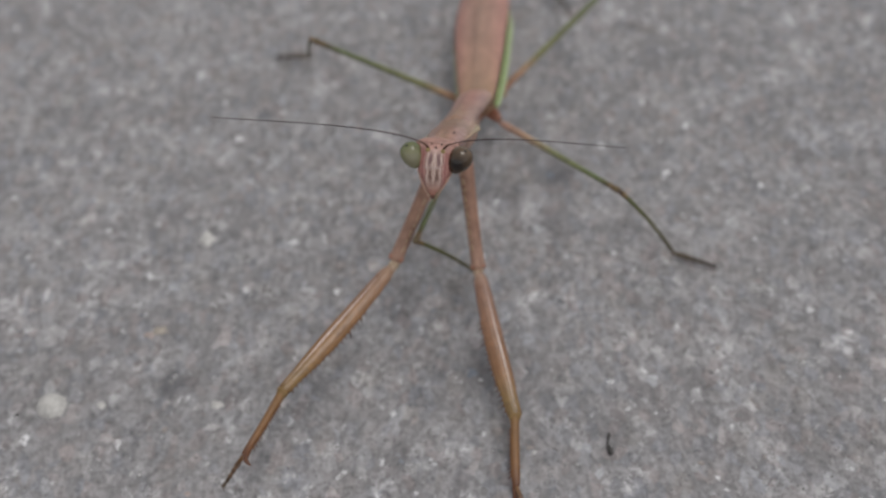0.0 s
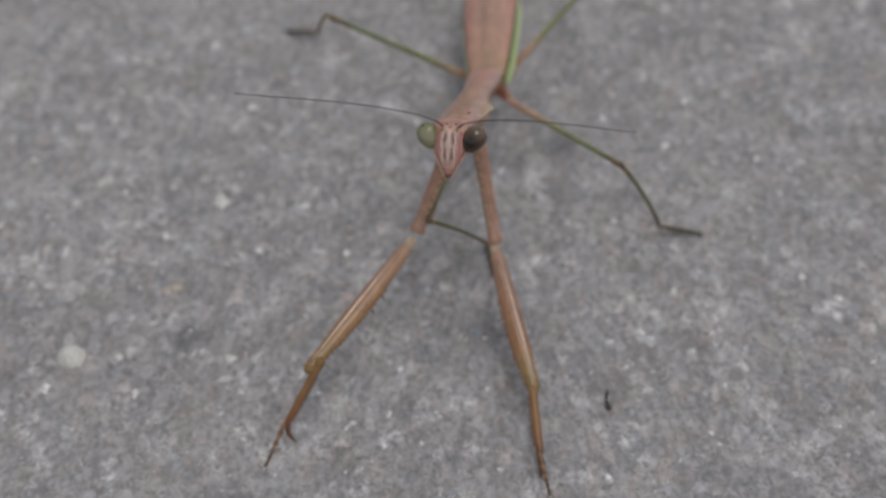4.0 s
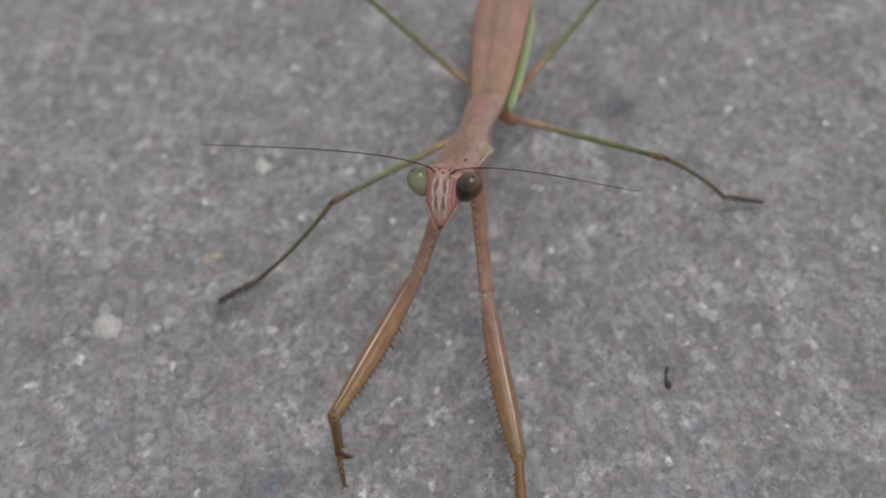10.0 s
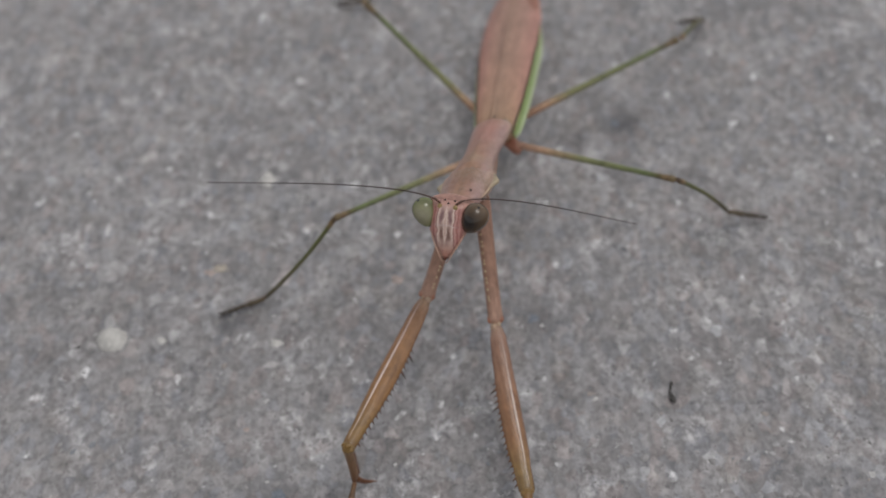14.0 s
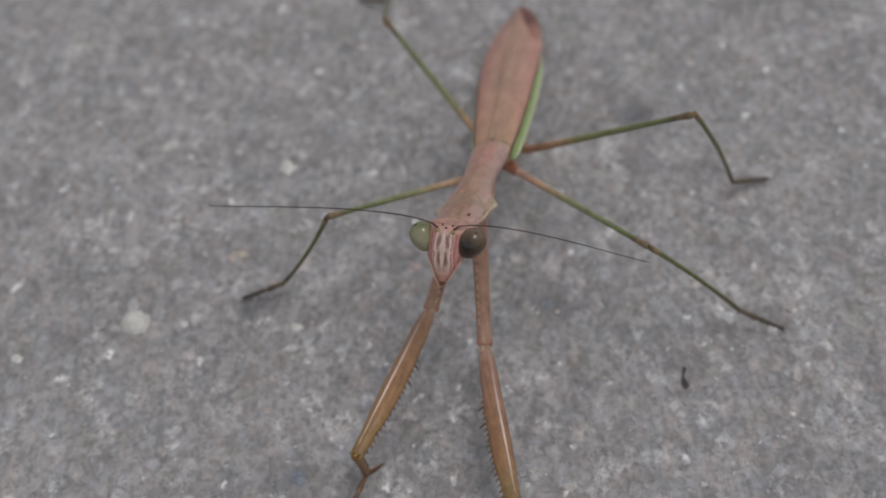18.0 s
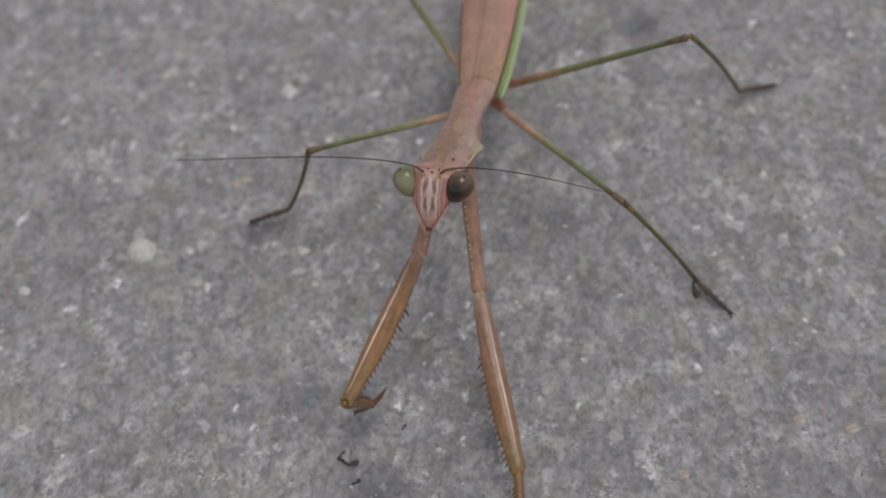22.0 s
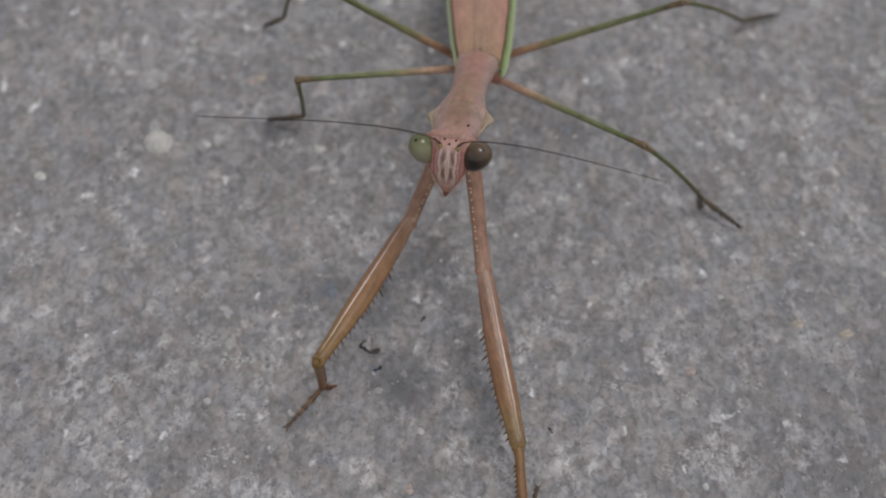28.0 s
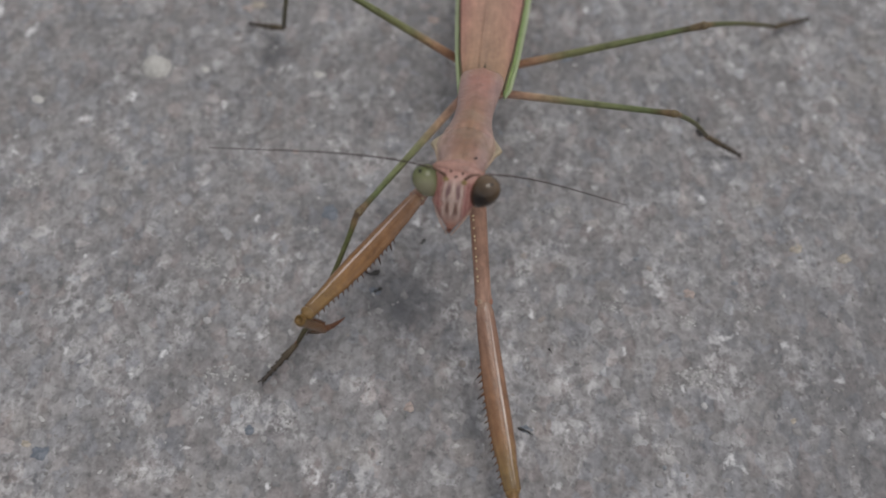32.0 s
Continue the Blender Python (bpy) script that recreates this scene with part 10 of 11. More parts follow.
GAIT["hAtib"] = gait(
    (0, 17.03, -3.99, 11.97, -25.4, 10.4, -163.2),
    (0.5, 17.48, -3.99, 11.49, -26.3, 9.1, -162.2),
    (1, 17.65, -4.51, 11.73, -25.1, 8.8, -161.7),
    (1.5, 17.57, -4.56, 11.88, -25.1, 8.3, -161.9),
    (2, 17.57, -4.58, 12.05, -25.4, 8.7, -162),
    (2.5, 17.46, -5.32, 11.72, -24.4, 8, -164.4),
    (3, 17.46, -6.53, 12.17, -24.7, 12.6, -167.1),
    (3.4, 17.65, -5.76, 11.13, -23.4, 8.6, -161.7),
    (3.5, 17.73, -5.76, 11.14, -24.2, 9, -161.6),
    (5.6, 16.16, -8.51, 11.12, -19.6, 9.8, -164.3),
    (6, 16.17, -8.37, 11.03, -18.8, 9, -162.9),
    (6.5, 16.17, -9.74, 10.95, -19.2, 9.5, -162.8),
    (7, 16.18, -11.09, 10.84, -18.9, 8.7, -162.8),
    (7.5, 16.21, -13.58, 11.36, -18.3, 8.3, -162.5),
    (8, 15.67, -14.38, 11.37, -19.9, 13.1, -169),
    (8.5, 15.59, -14.7, 11.46, -19.5, 14.2, -169.6),
    (9, 15.7, -14.71, 11.17, -19.3, 13.8, -170.1),
    (9.5, 15.32, -15.04, 11.18, -20.2, 14.3, -171.3),
    (10, 14.87, -15.5, 11.35, -20.9, 15.3, -172.5),
    (10.5, 15.01, -15.42, 11.24, -20.4, 14.4, -172),
    (11, 15.11, -15.43, 11.2, -20.2, 14.5, -171.2),
    (11.5, 15.23, -15.38, 11.13, -19.7, 13.8, -170.7),
    (12, 15.12, -15.71, 10.99, -19.1, 13.4, -170.1),
    (12.5, 14.63, -16.43, 10.68, -18.6, 12.2, -170.6),
    (13, 13.82, -17.47, 10.71, -18.7, 13.9, -171.4),
    (13.5, 13.98, -16.95, 10.95, -19.9, 14.5, -170.2),
    (14, 14.35, -16.36, 11.2, -19.8, 12.5, -168.9),
    (14.5, 13.34, -18.53, 10.16, -16.6, 12.9, -169.8),
    (15, 13.28, -18.57, 10.11, -16.1, 12.1, -168.2),
    (15.4, 14.23, -18.9, 9, -10.1, 7.5, -161.1),
    (15.5, 14.53, -18.45, 8.5, -10.8, 5.2, -160.9),
    (17.5, 12.15, -19.01, 10.5, -11.2, 12.8, -169.5),
    (17.6, 12.29, -18.97, 10.5, -10.7, 11.6, -169.5),
    (18, 12.47, -18.73, 10.58, -12.7, 12.3, -170.4),
    (18.5, 12.8, -18.78, 10.27, -14.1, 10.4, -168.3),
    (19, 12.95, -18.96, 10.05, -15.8, 10, -166.2),
    (19.5, 12.8, -18.71, 10.33, -17.9, 12.9, -167.4),
    (20, 13.03, -18.32, 10.59, -18.6, 11.9, -168.5),
    (20.5, 12.93, -18.39, 10.93, -17.5, 10.4, -164.5),
    (21, 13.17, -17.96, 10.76, -17.4, 6.9, -160.2),
    (21.5, 12.24, -19.17, 10.04, -16.6, 8.2, -162.2),
    (22, 11.39, -20.5, 9.51, -14.8, 8.2, -164.3),
    (22.5, 12.1, -20.4, 9.44, -13.8, 4.1, -161),
    (23, 12.73, -20.06, 9, -14.3, 1.5, -157.4),
    (23.5, 12.63, -20.67, 7.65, -13.9, 3.3, -161.5),
    (24, 12.65, -21.7, 6.91, -11.5, 3.1, -166),
    (24.4, 12.9, -22.87, 4.61, -5.6, 2.8, -167.1),
    (24.5, 12.9, -22.65, 4.25, -6.5, 3.3, -167),
    (26.6, 13.69, -25.07, -3.65, 12, -0.5, -172),
    (26.8, 12.89, -25.38, -0.84, 5.7, -3.6, -169),
    (27, 16.47, -22.06, 0.61, 12, 0.5, -177),
    (27.5, 17.23, -10.23, 4.79, -14.6, -10.8, -165),
    (28, 18.01, 1.03, 9.65, -41.6, -15.6, -149.4),
    (28.5, 17.27, 1.6, 11.05, -46.2, -24.9, -129.3),
    (29, 15.88, 4.92, 9.26, -67, -29.8, -97.6),
    (29.5, 16.29, 4.82, 9.17, -63.5, -27.5, -108.2),
    (30, 16.22, 4.71, 9.09, -63.2, -27.8, -116.3),
    (30.5, 16.83, 3.75, 9.43, -57.7, -23.5, -129.7),
    (31, 17.08, 3.29, 9.21, -55.9, -20.1, -140.5),
    (31.5, 17.79, 2.35, 8.09, -58.5, -18.3, -137.8),
    (32, 18.85, -1.05, 9.69, -52.7, -20.1, -138.7),
)
GAIT["hAtar"] = gait(
    (0, 24.58, -22.98, 2.47, 12.7, -23.8, -111),
    (0.5, 25.15, -22.7, 1.63, 15.3, -24.9, -108.8),
    (1, 25.47, -23.42, 2.26, 18.8, -25.5, -107.5),
    (1.5, 25.23, -23.53, 2.43, 16.5, -25.5, -107.5),
    (2, 25.25, -23.5, 2.49, 14.8, -25.2, -108.3),
    (2.5, 24.22, -24.73, 2.48, 9.6, -27.8, -102.4),
    (3, 24.03, -26.03, 2.97, 8.4, -28.1, -100.8),
    (3.4, 25.44, -24.98, 2.28, 17.5, -26.4, -107),
    (3.5, 25.6, -24.79, 2.02, 17.7, -26.2, -107.4),
    (5.6, 23.16, -28.6, 3.68, 0.4, -17.8, -124.8),
    (6, 23.52, -28.43, 3.84, -1.2, -22.7, -116.3),
    (6.5, 23.63, -29.7, 3.65, 4.6, -22.3, -116.9),
    (7, 23.53, -31.13, 3.63, 9.5, -22.6, -116.5),
    (7.5, 23.61, -33.69, 4.37, 8.9, -24.8, -111.8),
    (8, 21.41, -34.87, 3.9, 7.9, -27.7, -104.4),
    (8.5, 21.22, -35.3, 4.17, 8, -28.3, -102.8),
    (9, 21.11, -35.36, 3.92, 6.9, -29.5, -99.8),
    (9.5, 20.43, -35.66, 3.64, 6.1, -30.3, -97.2),
    (10, 19.71, -36.11, 3.59, 5.7, -30.8, -95.1),
    (10.5, 19.89, -36.08, 3.61, 5.3, -30.8, -95.1),
    (11, 20.27, -36.03, 3.68, 6.2, -30.3, -96.9),
    (11.5, 20.44, -36.03, 3.75, 6, -30.3, -97.1),
    (12, 20.46, -36.41, 3.83, 6.3, -30, -98),
    (12.5, 19.61, -37.29, 3.63, 5.6, -30.1, -97.9),
    (13, 18.73, -38.33, 3.68, 7.4, -29, -100.5),
    (13.5, 19.48, -37.45, 3.52, 8.4, -27.9, -103.7),
    (14, 20.06, -36.86, 3.75, 7.2, -28, -104.5),
    (14.5, 18.58, -39.54, 3.87, 5.2, -30.5, -95.9),
    (15, 18.99, -39.5, 3.99, 1, -34.2, -80.2),
    (15.4, 21.92, -39.72, 5.07, 1.1, -34, -81.9),
    (15.5, 22.12, -39.14, 4.31, -1.3, -34.4, -79.4),
    (17.5, 17.13, -40.53, 6.25, 9.9, -25.8, -117.6),
    (17.6, 17.15, -40.6, 6.4, 9, -26.5, -116.8),
    (18, 17.17, -40.24, 5.74, 9.2, -24.5, -119.4),
    (18.5, 18.2, -39.98, 4.86, 8.6, -19.3, -125.5),
    (19, 19.17, -39.77, 4.01, 8.2, -13.2, -132.4),
    (19.5, 18.99, -39.22, 3.59, 8.8, -10.1, -135.6),
    (20, 18.74, -38.96, 3.55, 7.9, -10.1, -136.4),
    (20.5, 19.86, -38.78, 4.22, 8.1, -7.3, -139.8),
    (21, 21.21, -37.92, 4.07, 7.6, -6, -142),
    (21.5, 19.71, -39.39, 3.69, 7.1, -1.7, -148.7),
    (22, 18.09, -41.26, 3.81, 6, 1.5, -154.6),
    (22.5, 19.62, -41.04, 4.03, 5.3, 1, -155.6),
    (23, 21.27, -40.17, 3.43, 4.8, 1.6, -157.4),
    (23.5, 19.81, -41.12, 2.25, 4.1, 3.3, -162.5),
    (24, 18.23, -43.08, 2.42, 3.2, 3.4, -166.5),
    (24.4, 18.03, -44.72, 2.41, 4, 3.2, -167.8),
    (24.5, 18.05, -44.23, 1.74, 4, 3.6, -168.1),
    (26.6, 16.85, -47.17, 1.11, 5.6, -4.1, -165.8),
    (26.8, 17.43, -47.98, 1.47, 2.8, -8.5, -160.6),
    (27, 17.59, -44.09, 5.3, -11.2, -13.7, -152.1),
    (27.5, 20.35, -29.25, -0.4, -23.4, -22.6, -135.6),
    (28, 23.14, -15.52, -4.78, -38.4, -27.5, -116.8),
    (28.5, 24.35, -13.43, -3.94, -23.5, -26.4, -117.3),
    (29, 23.25, -6.49, -8.74, -13.6, -28.2, -111),
    (29.5, 22.95, -7.2, -8.89, -14, -28.5, -110.2),
    (30, 21.17, -8.19, -8.73, -17, -29.6, -106),
    (30.5, 21.2, -9.72, -8.13, -15.4, -29.2, -107.8),
    (31, 20.17, -10.53, -8.33, -15.9, -29.4, -106.9),
    (31.5, 21.28, -10.56, -10.39, -16.3, -29.2, -107),
    (32, 23.22, -15.39, -7.14, -15.9, -28.7, -108),
)
GAIT["hBcox"] = gait(
    (0, -0.6, -6.1, -2.9, -26.1, 0.7, 58.4),
    (0.5, -0.6, -6.1, -2.9, -27.1, 0.5, 58.3),
    (1, -0.6, -6.1, -2.9, -26.9, 0.8, 58.8),
    (1.5, -0.6, -6.1, -2.9, -26.9, 0.6, 58.4),
    (2, -0.6, -6.1, -2.9, -26.2, 0.8, 58.4),
    (2.5, -0.6, -6.1, -2.9, -28.3, -0.2, 57.2),
    (3, -0.6, -6.1, -2.9, -26.7, 0.7, 58.6),
    (3.4, -0.6, -6.1, -2.9, -27.3, 0.4, 56.6),
    (3.5, -0.6, -6.1, -2.9, -27.1, 0.6, 56.8),
    (5.6, -0.6, -6.1, -2.9, -27.9, 1.1, 57.4),
    (6, -0.6, -6.1, -2.9, -28.4, 0.7, 55.9),
    (6.5, -0.6, -6.1, -2.9, -28, 1.4, 57.2),
    (7, -0.6, -6.1, -2.9, -28.3, 1.7, 57.9),
    (7.5, -0.6, -6.1, -2.9, -28.1, 2, 58.8),
    (8, -0.6, -6.1, -2.9, -27.5, 1.8, 58.8),
    (8.5, -0.6, -6.1, -2.9, -26.8, 1.8, 58.5),
    (9, -0.6, -6.1, -2.9, -27.2, 1.3, 57.6),
    (9.5, -0.6, -6.1, -2.9, -27, 1.3, 57.5),
    (10, -0.6, -6.1, -2.9, -26.5, 1.4, 57.7),
    (10.5, -0.6, -6.1, -2.9, -26.9, 1.2, 57.4),
    (11, -0.6, -6.1, -2.9, -26.6, 1.5, 57.7),
    (11.5, -0.6, -6.1, -2.9, -26.9, 1.3, 57.5),
    (12, -0.6, -6.1, -2.9, -27.2, 1.3, 57.3),
    (12.5, -0.6, -6.1, -2.9, -17.9, -2.4, 43.3),
    (13, -0.6, -6.1, -2.9, -2.2, -0.6, 26),
    (13.5, -0.6, -6.1, -2.9, -10.8, -6, 24.4),
    (14, -0.6, -6.1, -2.9, -21.1, -12.2, 23.4),
    (14.5, -0.6, -6.1, -2.9, -53.3, -45.6, -1.5),
    (15, -0.6, -6.1, -2.9, -33.5, -1.8, 54.9),
    (15.4, -0.6, -6.1, -2.9, -37.6, -3.6, 52.9),
    (15.5, -0.6, -6.1, -2.9, -38.4, -4.2, 52.2),
    (17.5, -0.6, -6.1, -2.9, -29.2, 2.5, 50.7),
    (17.6, -0.6, -6.1, -2.9, -29.5, 2.3, 50.4),
    (18, -0.6, -6.1, -2.9, -27.1, 2.5, 51.1),
    (18.5, -0.6, -6.1, -2.9, -28.2, 0.6, 51.1),
    (19, -0.6, -6.1, -2.9, -29, -1.2, 51.3),
    (19.5, -0.6, -6.1, -2.9, -26.6, -0.1, 53.1),
    (20, -0.6, -6.1, -2.9, -25.4, 0.3, 53.8),
    (20.5, -0.6, -6.1, -2.9, -24.7, 0.7, 54.2),
    (21, -0.6, -6.1, -2.9, -24.5, 0.7, 54),
    (21.5, -0.6, -6.1, -2.9, -28.5, -0.2, 53.2),
    (22, -0.6, -6.1, -2.9, -33, -1.4, 52.3),
    (22.5, -0.6, -6.1, -2.9, -32.9, -0.6, 52.6),
    (23, -0.6, -6.1, -2.9, -32.5, 0.5, 53.2),
    (23.5, -0.6, -6.1, -2.9, -37, 0.2, 52.9),
    (24, -0.6, -6.1, -2.9, -42.2, -0.6, 52.2),
    (24.4, -0.6, -6.1, -2.9, -42.7, -0.1, 53.2),
    (24.5, -0.6, -6.1, -2.9, -42.7, 0, 53.4),
    (26.6, -0.6, -6.1, -2.9, -28.5, 18.1, 74.3),
    (26.8, -0.6, -6.1, -2.9, -4, 14.5, 84.4),
    (27, -0.6, -6.1, -2.9, -38.5, 25, 72.7),
    (27.5, -0.6, -6.1, -2.9, -47.8, 23, 61.6),
    (28, -0.6, -6.1, -2.9, -55.5, 19.9, 51.9),
    (28.5, -0.6, -6.1, -2.9, -36.6, 21, 65.6),
    (29, -0.6, -6.1, -2.9, -21.6, 17.6, 76.1),
    (29.5, -0.6, -6.1, -2.9, -22, 17.9, 75.6),
    (30, -0.6, -6.1, -2.9, -22.6, 18.1, 74.7),
    (30.5, -0.6, -6.1, -2.9, -18.8, 18.3, 78.8),
    (31, -0.6, -6.1, -2.9, -15.1, 18.2, 82.9),
    (31.5, -0.6, -6.1, -2.9, -27.7, 22, 76.1),
    (32, -0.6, -6.1, -2.9, -44, 24.6, 66.7),
)
GAIT["hBfem"] = gait(
    (0, -1.54, -5.53, -3.43, 11.8, 35.3, 134.2),
    (0.5, -1.52, -5.54, -3.45, 12.3, 35.1, 134),
    (1, -1.52, -5.55, -3.44, 13.3, 35, 134.3),
    (1.5, -1.51, -5.55, -3.44, 14.4, 34.7, 134.6),
    (2, -1.5, -5.56, -3.42, 14.3, 34.8, 133.8),
    (2.5, -1.5, -5.52, -3.48, 16.8, 33.5, 138.9),
    (3, -1.52, -5.54, -3.44, 14.4, 34.4, 139.1),
    (3.4, -1.49, -5.52, -3.45, 16.6, 34.6, 140.3),
    (3.5, -1.49, -5.52, -3.45, 15.8, 34.9, 139.6),
    (5.6, -1.49, -5.54, -3.46, 15.5, 33.7, 143.6),
    (6, -1.48, -5.51, -3.48, 17, 34.1, 144.1),
    (6.5, -1.52, -5.53, -3.48, 16.8, 33.9, 145.2),
    (7, -1.55, -5.53, -3.5, 18.1, 33, 147.5),
    (7.5, -1.58, -5.53, -3.51, 18.6, 31.7, 151.3),
    (8, -1.6, -5.52, -3.5, 16.9, 32.3, 149.8),
    (8.5, -1.6, -5.51, -3.49, 16.7, 32.7, 148.9),
    (9, -1.59, -5.49, -3.5, 17.2, 32.6, 148.7),
    (9.5, -1.6, -5.48, -3.5, 16.3, 32.8, 147.1),
    (10, -1.61, -5.48, -3.49, 15.1, 33.2, 145.4),
    (10.5, -1.61, -5.47, -3.5, 15.5, 33, 145.3),
    (11, -1.61, -5.48, -3.49, 14.6, 33.5, 143.7),
    (11.5, -1.6, -5.48, -3.5, 14.8, 33.4, 143.6),
    (12, -1.59, -5.48, -3.5, 12.7, 33.5, 142.5),
    (12.5, -1.28, -5.38, -3.24, 6.3, 33.6, 139.6),
    (13, -0.98, -5.32, -2.93, -2.9, 34.5, 134.2),
    (13.5, -0.94, -5.31, -3.06, -3.2, 35.5, 123.9),
    (14, -0.88, -5.26, -3.24, 0.3, 36.1, 117.2),
    (14.5, 0.38, -5.13, -3.84, 5.7, 34.3, 101.2),
    (15, -1.43, -5.49, -3.58, 17.6, 29.5, 82.8),
    (15.4, -1.6, -5.26, -3.9, 19.6, 28.8, 80.6),
    (15.5, -1.59, -5.23, -3.94, 20.8, 29.8, 82.9),
    (17.5, -2.23, -4.83, -4.05, 10.8, 29.2, 69.7),
    (17.6, -2.23, -4.81, -4.07, 12.8, 29.6, 71.8),
    (18, -2.37, -4.74, -4.04, 12.3, 28.6, 71),
    (18.5, -2.29, -4.75, -4.06, 13.4, 27.1, 72),
    (19, -2.21, -4.79, -4.05, 13.3, 25, 71.3),
    (19.5, -2.36, -4.78, -4, 10.5, 24.9, 70.1),
    (20, -2.5, -4.73, -4.01, 12.8, 26.1, 75.3),
    (20.5, -2.55, -4.71, -4, 12.8, 26.1, 75.7),
    (21, -2.59, -4.67, -4.02, 13.8, 27.2, 77.5),
    (21.5, -2.37, -4.77, -4.09, 11.9, 27.1, 75.9),
    (22, -2.15, -4.86, -4.19, 11.7, 27.3, 76.7),
    (22.5, -2.18, -4.87, -4.19, 15.7, 28.2, 81.2),
    (23, -2.22, -4.9, -4.18, 16.8, 29.2, 81.7),
    (23.5, -2, -5.05, -4.21, 13.9, 29.8, 80.3),
    (24, -1.78, -5.17, -4.26, 15.9, 30.1, 84.3),
    (24.4, -1.66, -5.31, -4.12, 18, 30.3, 85.6),
    (24.5, -1.66, -5.31, -4.11, 15.1, 30.8, 82.8),
    (26.6, -2.25, -5.92, -3.74, 26.5, 30.3, 96.1),
    (26.8, -3.23, -5.89, -3.08, 29.4, 30.1, 92.2),
    (27, -1.79, -6.13, -3.72, 26, 30.5, 99.1),
    (27.5, -1.77, -6, -4.03, 25.5, 30.9, 97.8),
    (28, -1.75, -5.86, -4.34, 26.5, 30.5, 98.3),
    (28.5, -2.33, -5.84, -4.04, 27.2, 29, 97.9),
    (29, -2.82, -5.83, -3.75, 27.7, 29.7, 98.6),
    (29.5, -2.86, -5.81, -3.77, 24.9, 30.5, 98.9),
    (30, -2.85, -5.79, -3.8, 25.9, 30.1, 105),
    (30.5, -2.8, -5.9, -3.62, 23.3, 29.9, 105.4),
    (31, -2.72, -6.01, -3.44, 22.2, 29.5, 108),
    (31.5, -2.19, -6.05, -3.61, 19.8, 31.2, 100.1),
    (32, -1.68, -6.08, -3.78, 23.9, 29.8, 100.8),
)
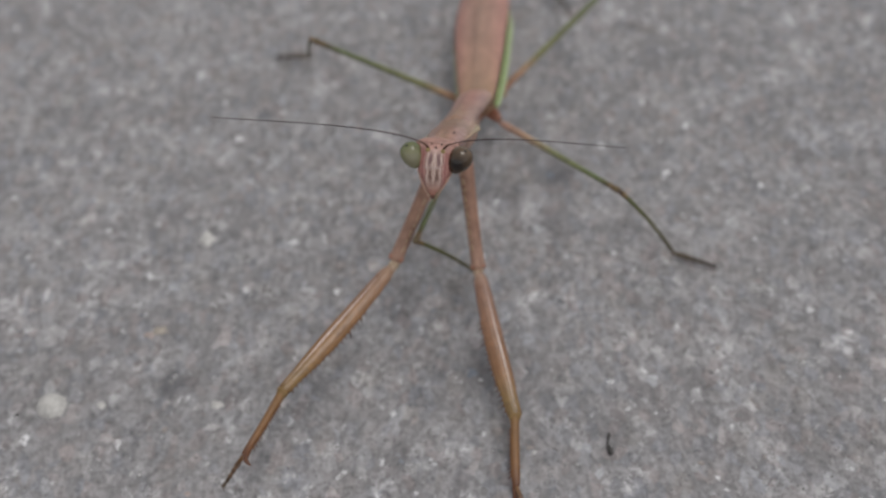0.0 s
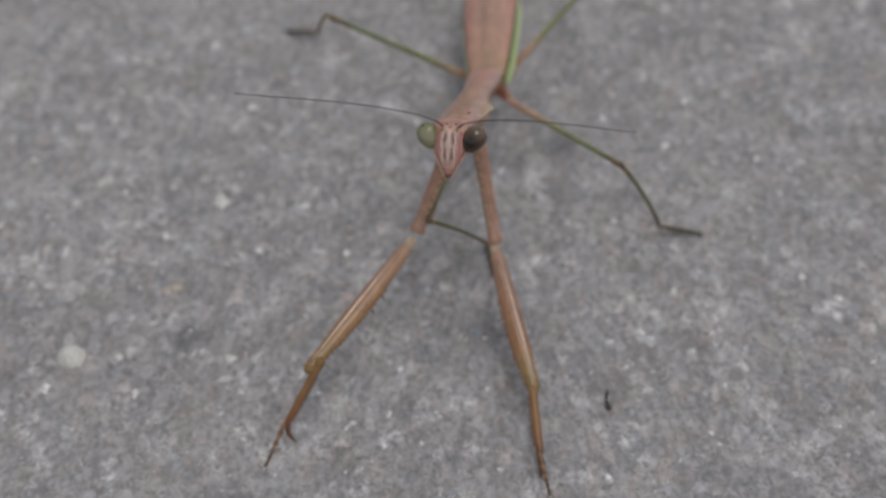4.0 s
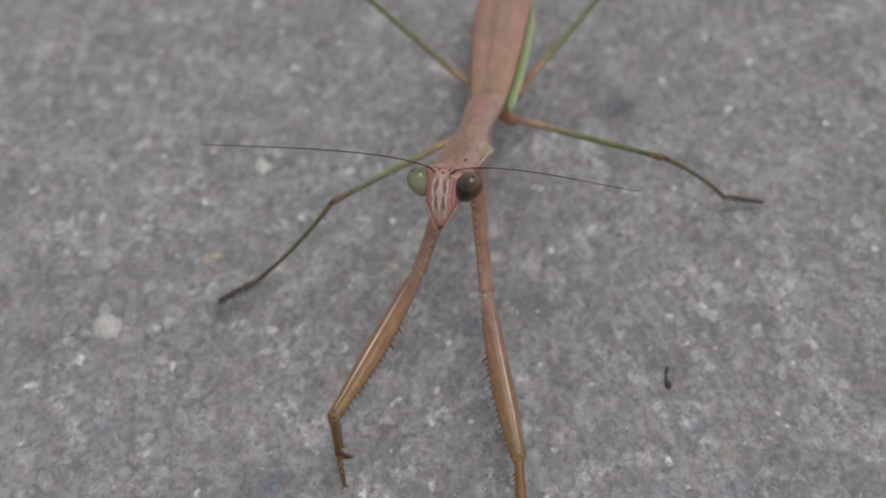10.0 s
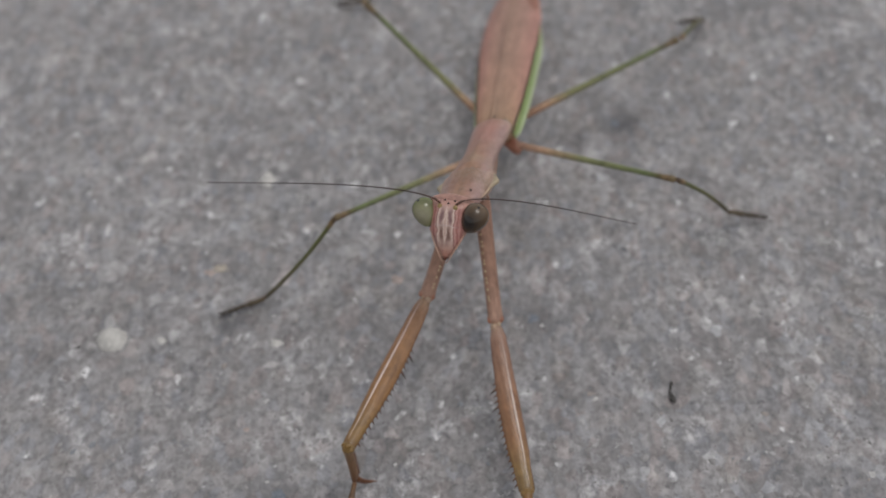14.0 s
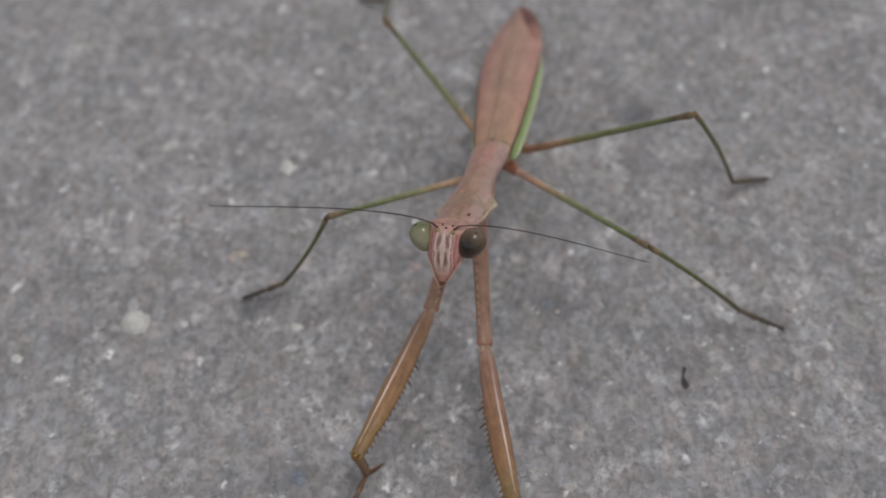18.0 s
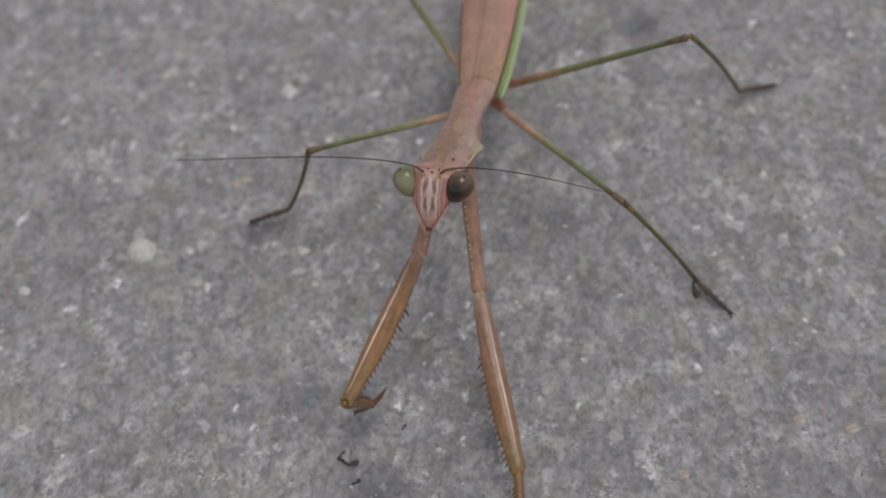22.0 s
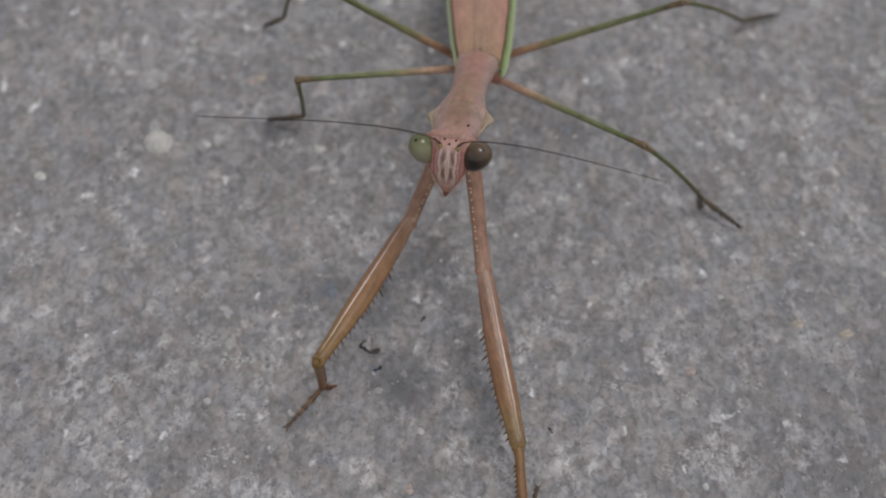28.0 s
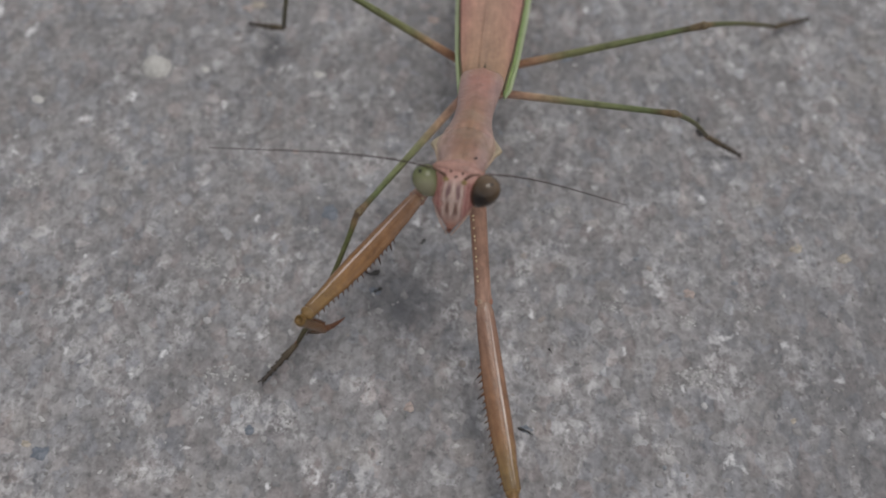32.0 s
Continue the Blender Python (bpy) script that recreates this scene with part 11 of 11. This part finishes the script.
GAIT["hBtib"] = gait(
    (0, -18.86, -18.68, 0.26, -14.6, 0.3, -148.9),
    (0.5, -18.79, -18.46, 0.37, -16, -1.5, -146.7),
    (1, -18.92, -18.43, 0.72, -15.7, -2.6, -145.5),
    (1.5, -19.04, -18.42, 1.11, -16.3, -2.9, -146.1),
    (2, -19.07, -18.1, 1.06, -17.2, -2.2, -146.5),
    (2.5, -18.5, -19.5, 2.01, -16.5, -1.3, -151.2),
    (3, -17.84, -19.65, 1.08, -16.4, 4.6, -155.4),
    (3.4, -17.72, -19.49, 1.72, -17.4, 1.1, -151.1),
    (3.5, -17.66, -19.29, 1.42, -17.9, 1.6, -150.9),
    (5.6, -16.73, -20.65, 1.44, -18.8, 13.6, -170),
    (6, -16.74, -20.45, 1.86, -19.3, 12, -167.3),
    (6.5, -16.3, -20.61, 1.76, -20, 13.6, -168.9),
    (7, -15.89, -21.13, 2.22, -19.8, 13.9, -170.5),
    (7.5, -14.76, -21.98, 2.46, -19.6, 15.7, -173.6),
    (8, -15.09, -21.92, 1.9, -20.1, 19.4, -179.3),
    (8.5, -15.33, -21.68, 1.81, -20.7, 20.4, 180),
    (9, -15.47, -21.57, 1.97, -21.2, 20, 179.5),
    (9.5, -15.84, -21.37, 1.66, -21.2, 20.6, 178),
    (10, -16.24, -21.14, 1.3, -21.3, 21.7, 176.4),
    (10.5, -16.35, -21.14, 1.43, -21, 21.1, 176.6),
    (11, -16.56, -20.77, 1.09, -21.7, 21.7, 176.4),
    (11.5, -16.68, -20.75, 1.18, -21.5, 21.3, 176.5),
    (12, -16.76, -20.86, 0.52, -19.6, 21.3, 176.5),
    (12.5, -16.52, -21.26, -1.22, -14.5, 20.7, 175.1),
    (13, -16.23, -21.07, -3.85, -10.9, 22.8, 173),
    (13.5, -18.22, -17.75, -4.08, -18.6, 26.5, 167.7),
    (14, -20.53, -15.26, -3.15, -23.8, 27.5, 163.2),
    (14.5, -21.32, -8.17, -2.02, -32.6, 26.2, 165.3),
    (15, -21.72, 0.33, 2.17, -35.4, 24.2, 170.5),
    (15.4, -21.32, 1.58, 2.53, -39.4, 24.5, 170.4),
    (15.5, -21.65, 1.24, 2.89, -38.6, 22.1, 170.9),
    (17.5, -21.65, 4.47, -0.48, -77.9, 38.7, 105.5),
    (17.6, -21.73, 4.11, 0.13, -75.6, 38.6, 106.5),
    (18, -21.83, 4.34, 0.06, -73.5, 38.2, 109.7),
    (18.5, -21.89, 4.04, 0.46, -70.5, 36.9, 115.3),
    (19, -21.65, 4.06, 0.51, -70.3, 35.4, 118.9),
    (19.5, -21.93, 4.07, -0.42, -75.4, 35.5, 114.7),
    (20, -22.59, 2.77, 0.33, -72.4, 35, 115),
    (20.5, -22.66, 2.61, 0.35, -72.9, 35.9, 116.6),
    (21, -22.74, 2.26, 0.63, -70.4, 35.5, 120),
    (21.5, -22.52, 2.41, -0.08, -69.9, 34.8, 118.1),
    (22, -22.53, 2.07, -0.25, -66, 35, 118.2),
    (22.5, -22.76, 1.17, 1.07, -62.8, 34.8, 121.9),
    (23, -22.51, 1.2, 1.35, -62.4, 34.1, 123.5),
    (23.5, -22.55, 1.13, 0.36, -57.6, 32.5, 128.9),
    (24, -22.48, -0.07, 0.94, -47.5, 29.9, 136.3),
    (24.4, -22.21, -0.31, 1.72, -53.1, 31.4, 124.9),
    (24.5, -22.63, 0.28, 0.84, -55, 32.1, 124.7),
    (26.6, -21.84, -3.15, 4.51, -39.9, 26.9, 128.6),
    (26.8, -22.06, -1.33, 6.03, -44.6, 25.2, 132.2),
    (27, -21.47, -4.5, 4.32, -35.6, 24.6, 133.9),
    (27.5, -21.41, -3.94, 3.82, -36.1, 24.4, 131.7),
    (28, -21.31, -3.84, 3.87, -35, 25.3, 130.8),
    (28.5, -21.42, -3.77, 4.35, -34.4, 27, 135),
    (29, -22.24, -3.79, 4.88, -33.7, 21.5, 139.5),
    (29.5, -22.26, -4.34, 3.82, -34.8, 23.7, 134.3),
    (30, -22.62, -6.24, 4.29, -31.2, 24.6, 132.5),
    (30.5, -22.58, -7.04, 3.62, -30.1, 25.8, 129.8),
    (31, -22.76, -8.38, 3.58, -27, 25.4, 128.7),
    (31.5, -22.34, -5.92, 2.51, -31.3, 22.3, 128.8),
    (32, -21.59, -5.53, 3.72, -28.6, 23.3, 135),
)
GAIT["hBtar"] = gait(
    (0, -7.55, -37.34, -5.43, -37.2, 4.1, 37.3),
    (0.5, -7.07, -36.59, -5.85, -36.9, 4.3, 37),
    (1, -6.86, -36.48, -5.37, -36.9, 3.7, 36),
    (1.5, -7.26, -36.55, -5.22, -36.7, 3.9, 35.9),
    (2, -7.41, -36.2, -5.61, -36.7, 3.5, 35.4),
    (2.5, -8.27, -38.42, -4.41, -36.2, 6.3, 38.3),
    (3, -8.37, -39.1, -5.25, -37.2, 5.3, 38.5),
    (3.4, -7.23, -38.28, -5.01, -37.5, 5.5, 37.8),
    (3.5, -7.09, -37.96, -5.48, -37.6, 5.2, 37.6),
    (5.6, -11.32, -41.37, -5.62, -38.3, 9.2, 42.1),
    (6, -10.56, -40.87, -5.42, -38.3, 9, 41.7),
    (6.5, -10.46, -41.03, -5.71, -38.6, 9.4, 42.5),
    (7, -10.59, -41.75, -5.19, -38.4, 10.7, 44),
    (7.5, -10.35, -42.85, -4.82, -38.6, 12.8, 47),
    (8, -12.26, -43.06, -5.43, -38.8, 16.1, 52.8),
    (8.5, -12.55, -42.77, -5.67, -39, 14.4, 50.5),
    (9, -12.85, -42.62, -5.68, -38.4, 13.8, 49.1),
    (9.5, -13.69, -42.47, -5.99, -38.2, 13, 47.9),
    (10, -14.54, -42.29, -6.32, -38.1, 11.8, 46.4),
    (10.5, -14.7, -42.35, -6.13, -37.6, 9.2, 42.3),
    (11, -14.8, -41.84, -6.64, -36.6, 2.9, 33.7),
    (11.5, -14.96, -41.87, -6.5, -35.6, 0.3, 29.5),
    (12, -15.32, -42.23, -6.51, -34.4, -3.3, 24.4),
    (12.5, -16.44, -43.19, -6.5, -28.9, -4, 22.6),
    (13, -17.3, -43.23, -7.79, -23.5, -6.8, 19.2),
    (13.5, -19.57, -39.03, -10.44, -4.2, -30.7, -15.3),
    (14, -22.47, -36.21, -11.23, 28.8, -36.1, -60.4),
    (14.25, -21.71, -32.05, -12.07, 62.5, -6.6, -90.8),
    (14.5, -20.95, -27.9, -12.91, 81.4, 32.1, -103.8),
    (14.75, -20.21, -23.29, -11.32, 84.9, 75.6, -112.9),
    (15, -19.48, -18.69, -9.73, -83.9, 60.8, 66.8),
    (15.4, -18.37, -16.59, -10.49, -37.3, 35.8, 123.1),
    (15.5, -19.18, -17.07, -10.19, -34.7, 35.3, 125.7),
    (17.5, -22.49, -9.98, -17.57, -26.5, 38.5, 104.4),
    (17.6, -23.22, -10.55, -16.91, -25, 38.6, 105.8),
    (18, -23.31, -10.41, -16.91, -28, 37.8, 104.1),
    (18.5, -23.23, -10.71, -16.53, -27.8, 36.1, 104),
    (19, -22.37, -10.35, -16.79, -29.1, 34.3, 102.3),
    (19.5, -21.82, -9.68, -18.05, -28.4, 33.5, 98.1),
    (20, -23.58, -11.27, -17.25, -23.8, 33.3, 98.3),
    (20.5, -22.91, -11.55, -16.97, -24.7, 33.9, 101.1),
    (21, -23.1, -12.21, -16.66, -23.5, 34.8, 106.1),
    (21.5, -23.64, -11.88, -17.41, -25.1, 34.5, 104.2),
    (22, -25.03, -12.68, -17.1, -25.3, 34.3, 103.9),
    (22.5, -25.47, -13.99, -15.4, -22.5, 34.4, 109.3),
    (23, -25.05, -13.89, -15.2, -21.1, 34.4, 113.1),
    (23.5, -25.47, -14.32, -15.54, -27.7, 30.3, 87.3),
    (24, -27.03, -16.81, -13.46, -29.9, 25.1, 65.1),
    (24.4, -27.94, -15.75, -13.67, -14.5, 32.6, 107.6),
    (24.5, -27.62, -14.96, -14.64, -15, 32.7, 107),
    (26.6, -31.28, -19.05, -8.39, -11.4, 29.4, 115.1),
    (26.8, -29.43, -17.09, -8.3, -11.5, 28.2, 119.8),
    (27, -30.9, -21.15, -7.62, -6.7, 29.4, 113.2),
    (27.5, -31.33, -20.15, -8.29, -5.2, 29.4, 113.1),
    (28, -31.68, -20.1, -7.82, -3.9, 29.4, 112.7),
    (28.5, -30.4, -20.86, -6.91, -8.9, 29.5, 111.5),
    (29, -30.93, -21.04, -6.74, -8.5, 27.8, 117.4),
    (29.5, -31.8, -20.77, -7.87, -7, 26.2, 126.2),
    (30, -33.55, -22.85, -6.34, -3.8, 22.8, 137.7),
    (30.5, -34.33, -23.16, -6.5, -2.8, 19.5, 145.9),
    (31, -35.71, -24.35, -5.66, -1.4, 14.5, 155.8),
    (31.5, -34.49, -21.34, -8.26, -0.5, 20.6, 139.3),
    (32, -32.56, -22.55, -6.2, -2.2, 27.1, 121.3),
)


def motions():
    walk(mantis, GAIT["body"])
    walk(pronotum, GAIT["pronotum"])
    walk(head, GAIT["head"])
    for k, side in enumerate("AB"):
        walk(antennae[k], GAIT["ant" + side])
        for ob, word in zip(forelegs[k], ("cox", "fem", "tib", "tar")):
            walk(ob, GAIT["f" + side + word])
        for group, letter in ((middle, "m"), (hind, "h")):
            for ob, word in zip(group[k], ("cox", "fem", "tib", "tar")):
                walk(ob, GAIT[letter + side + word])


motions()
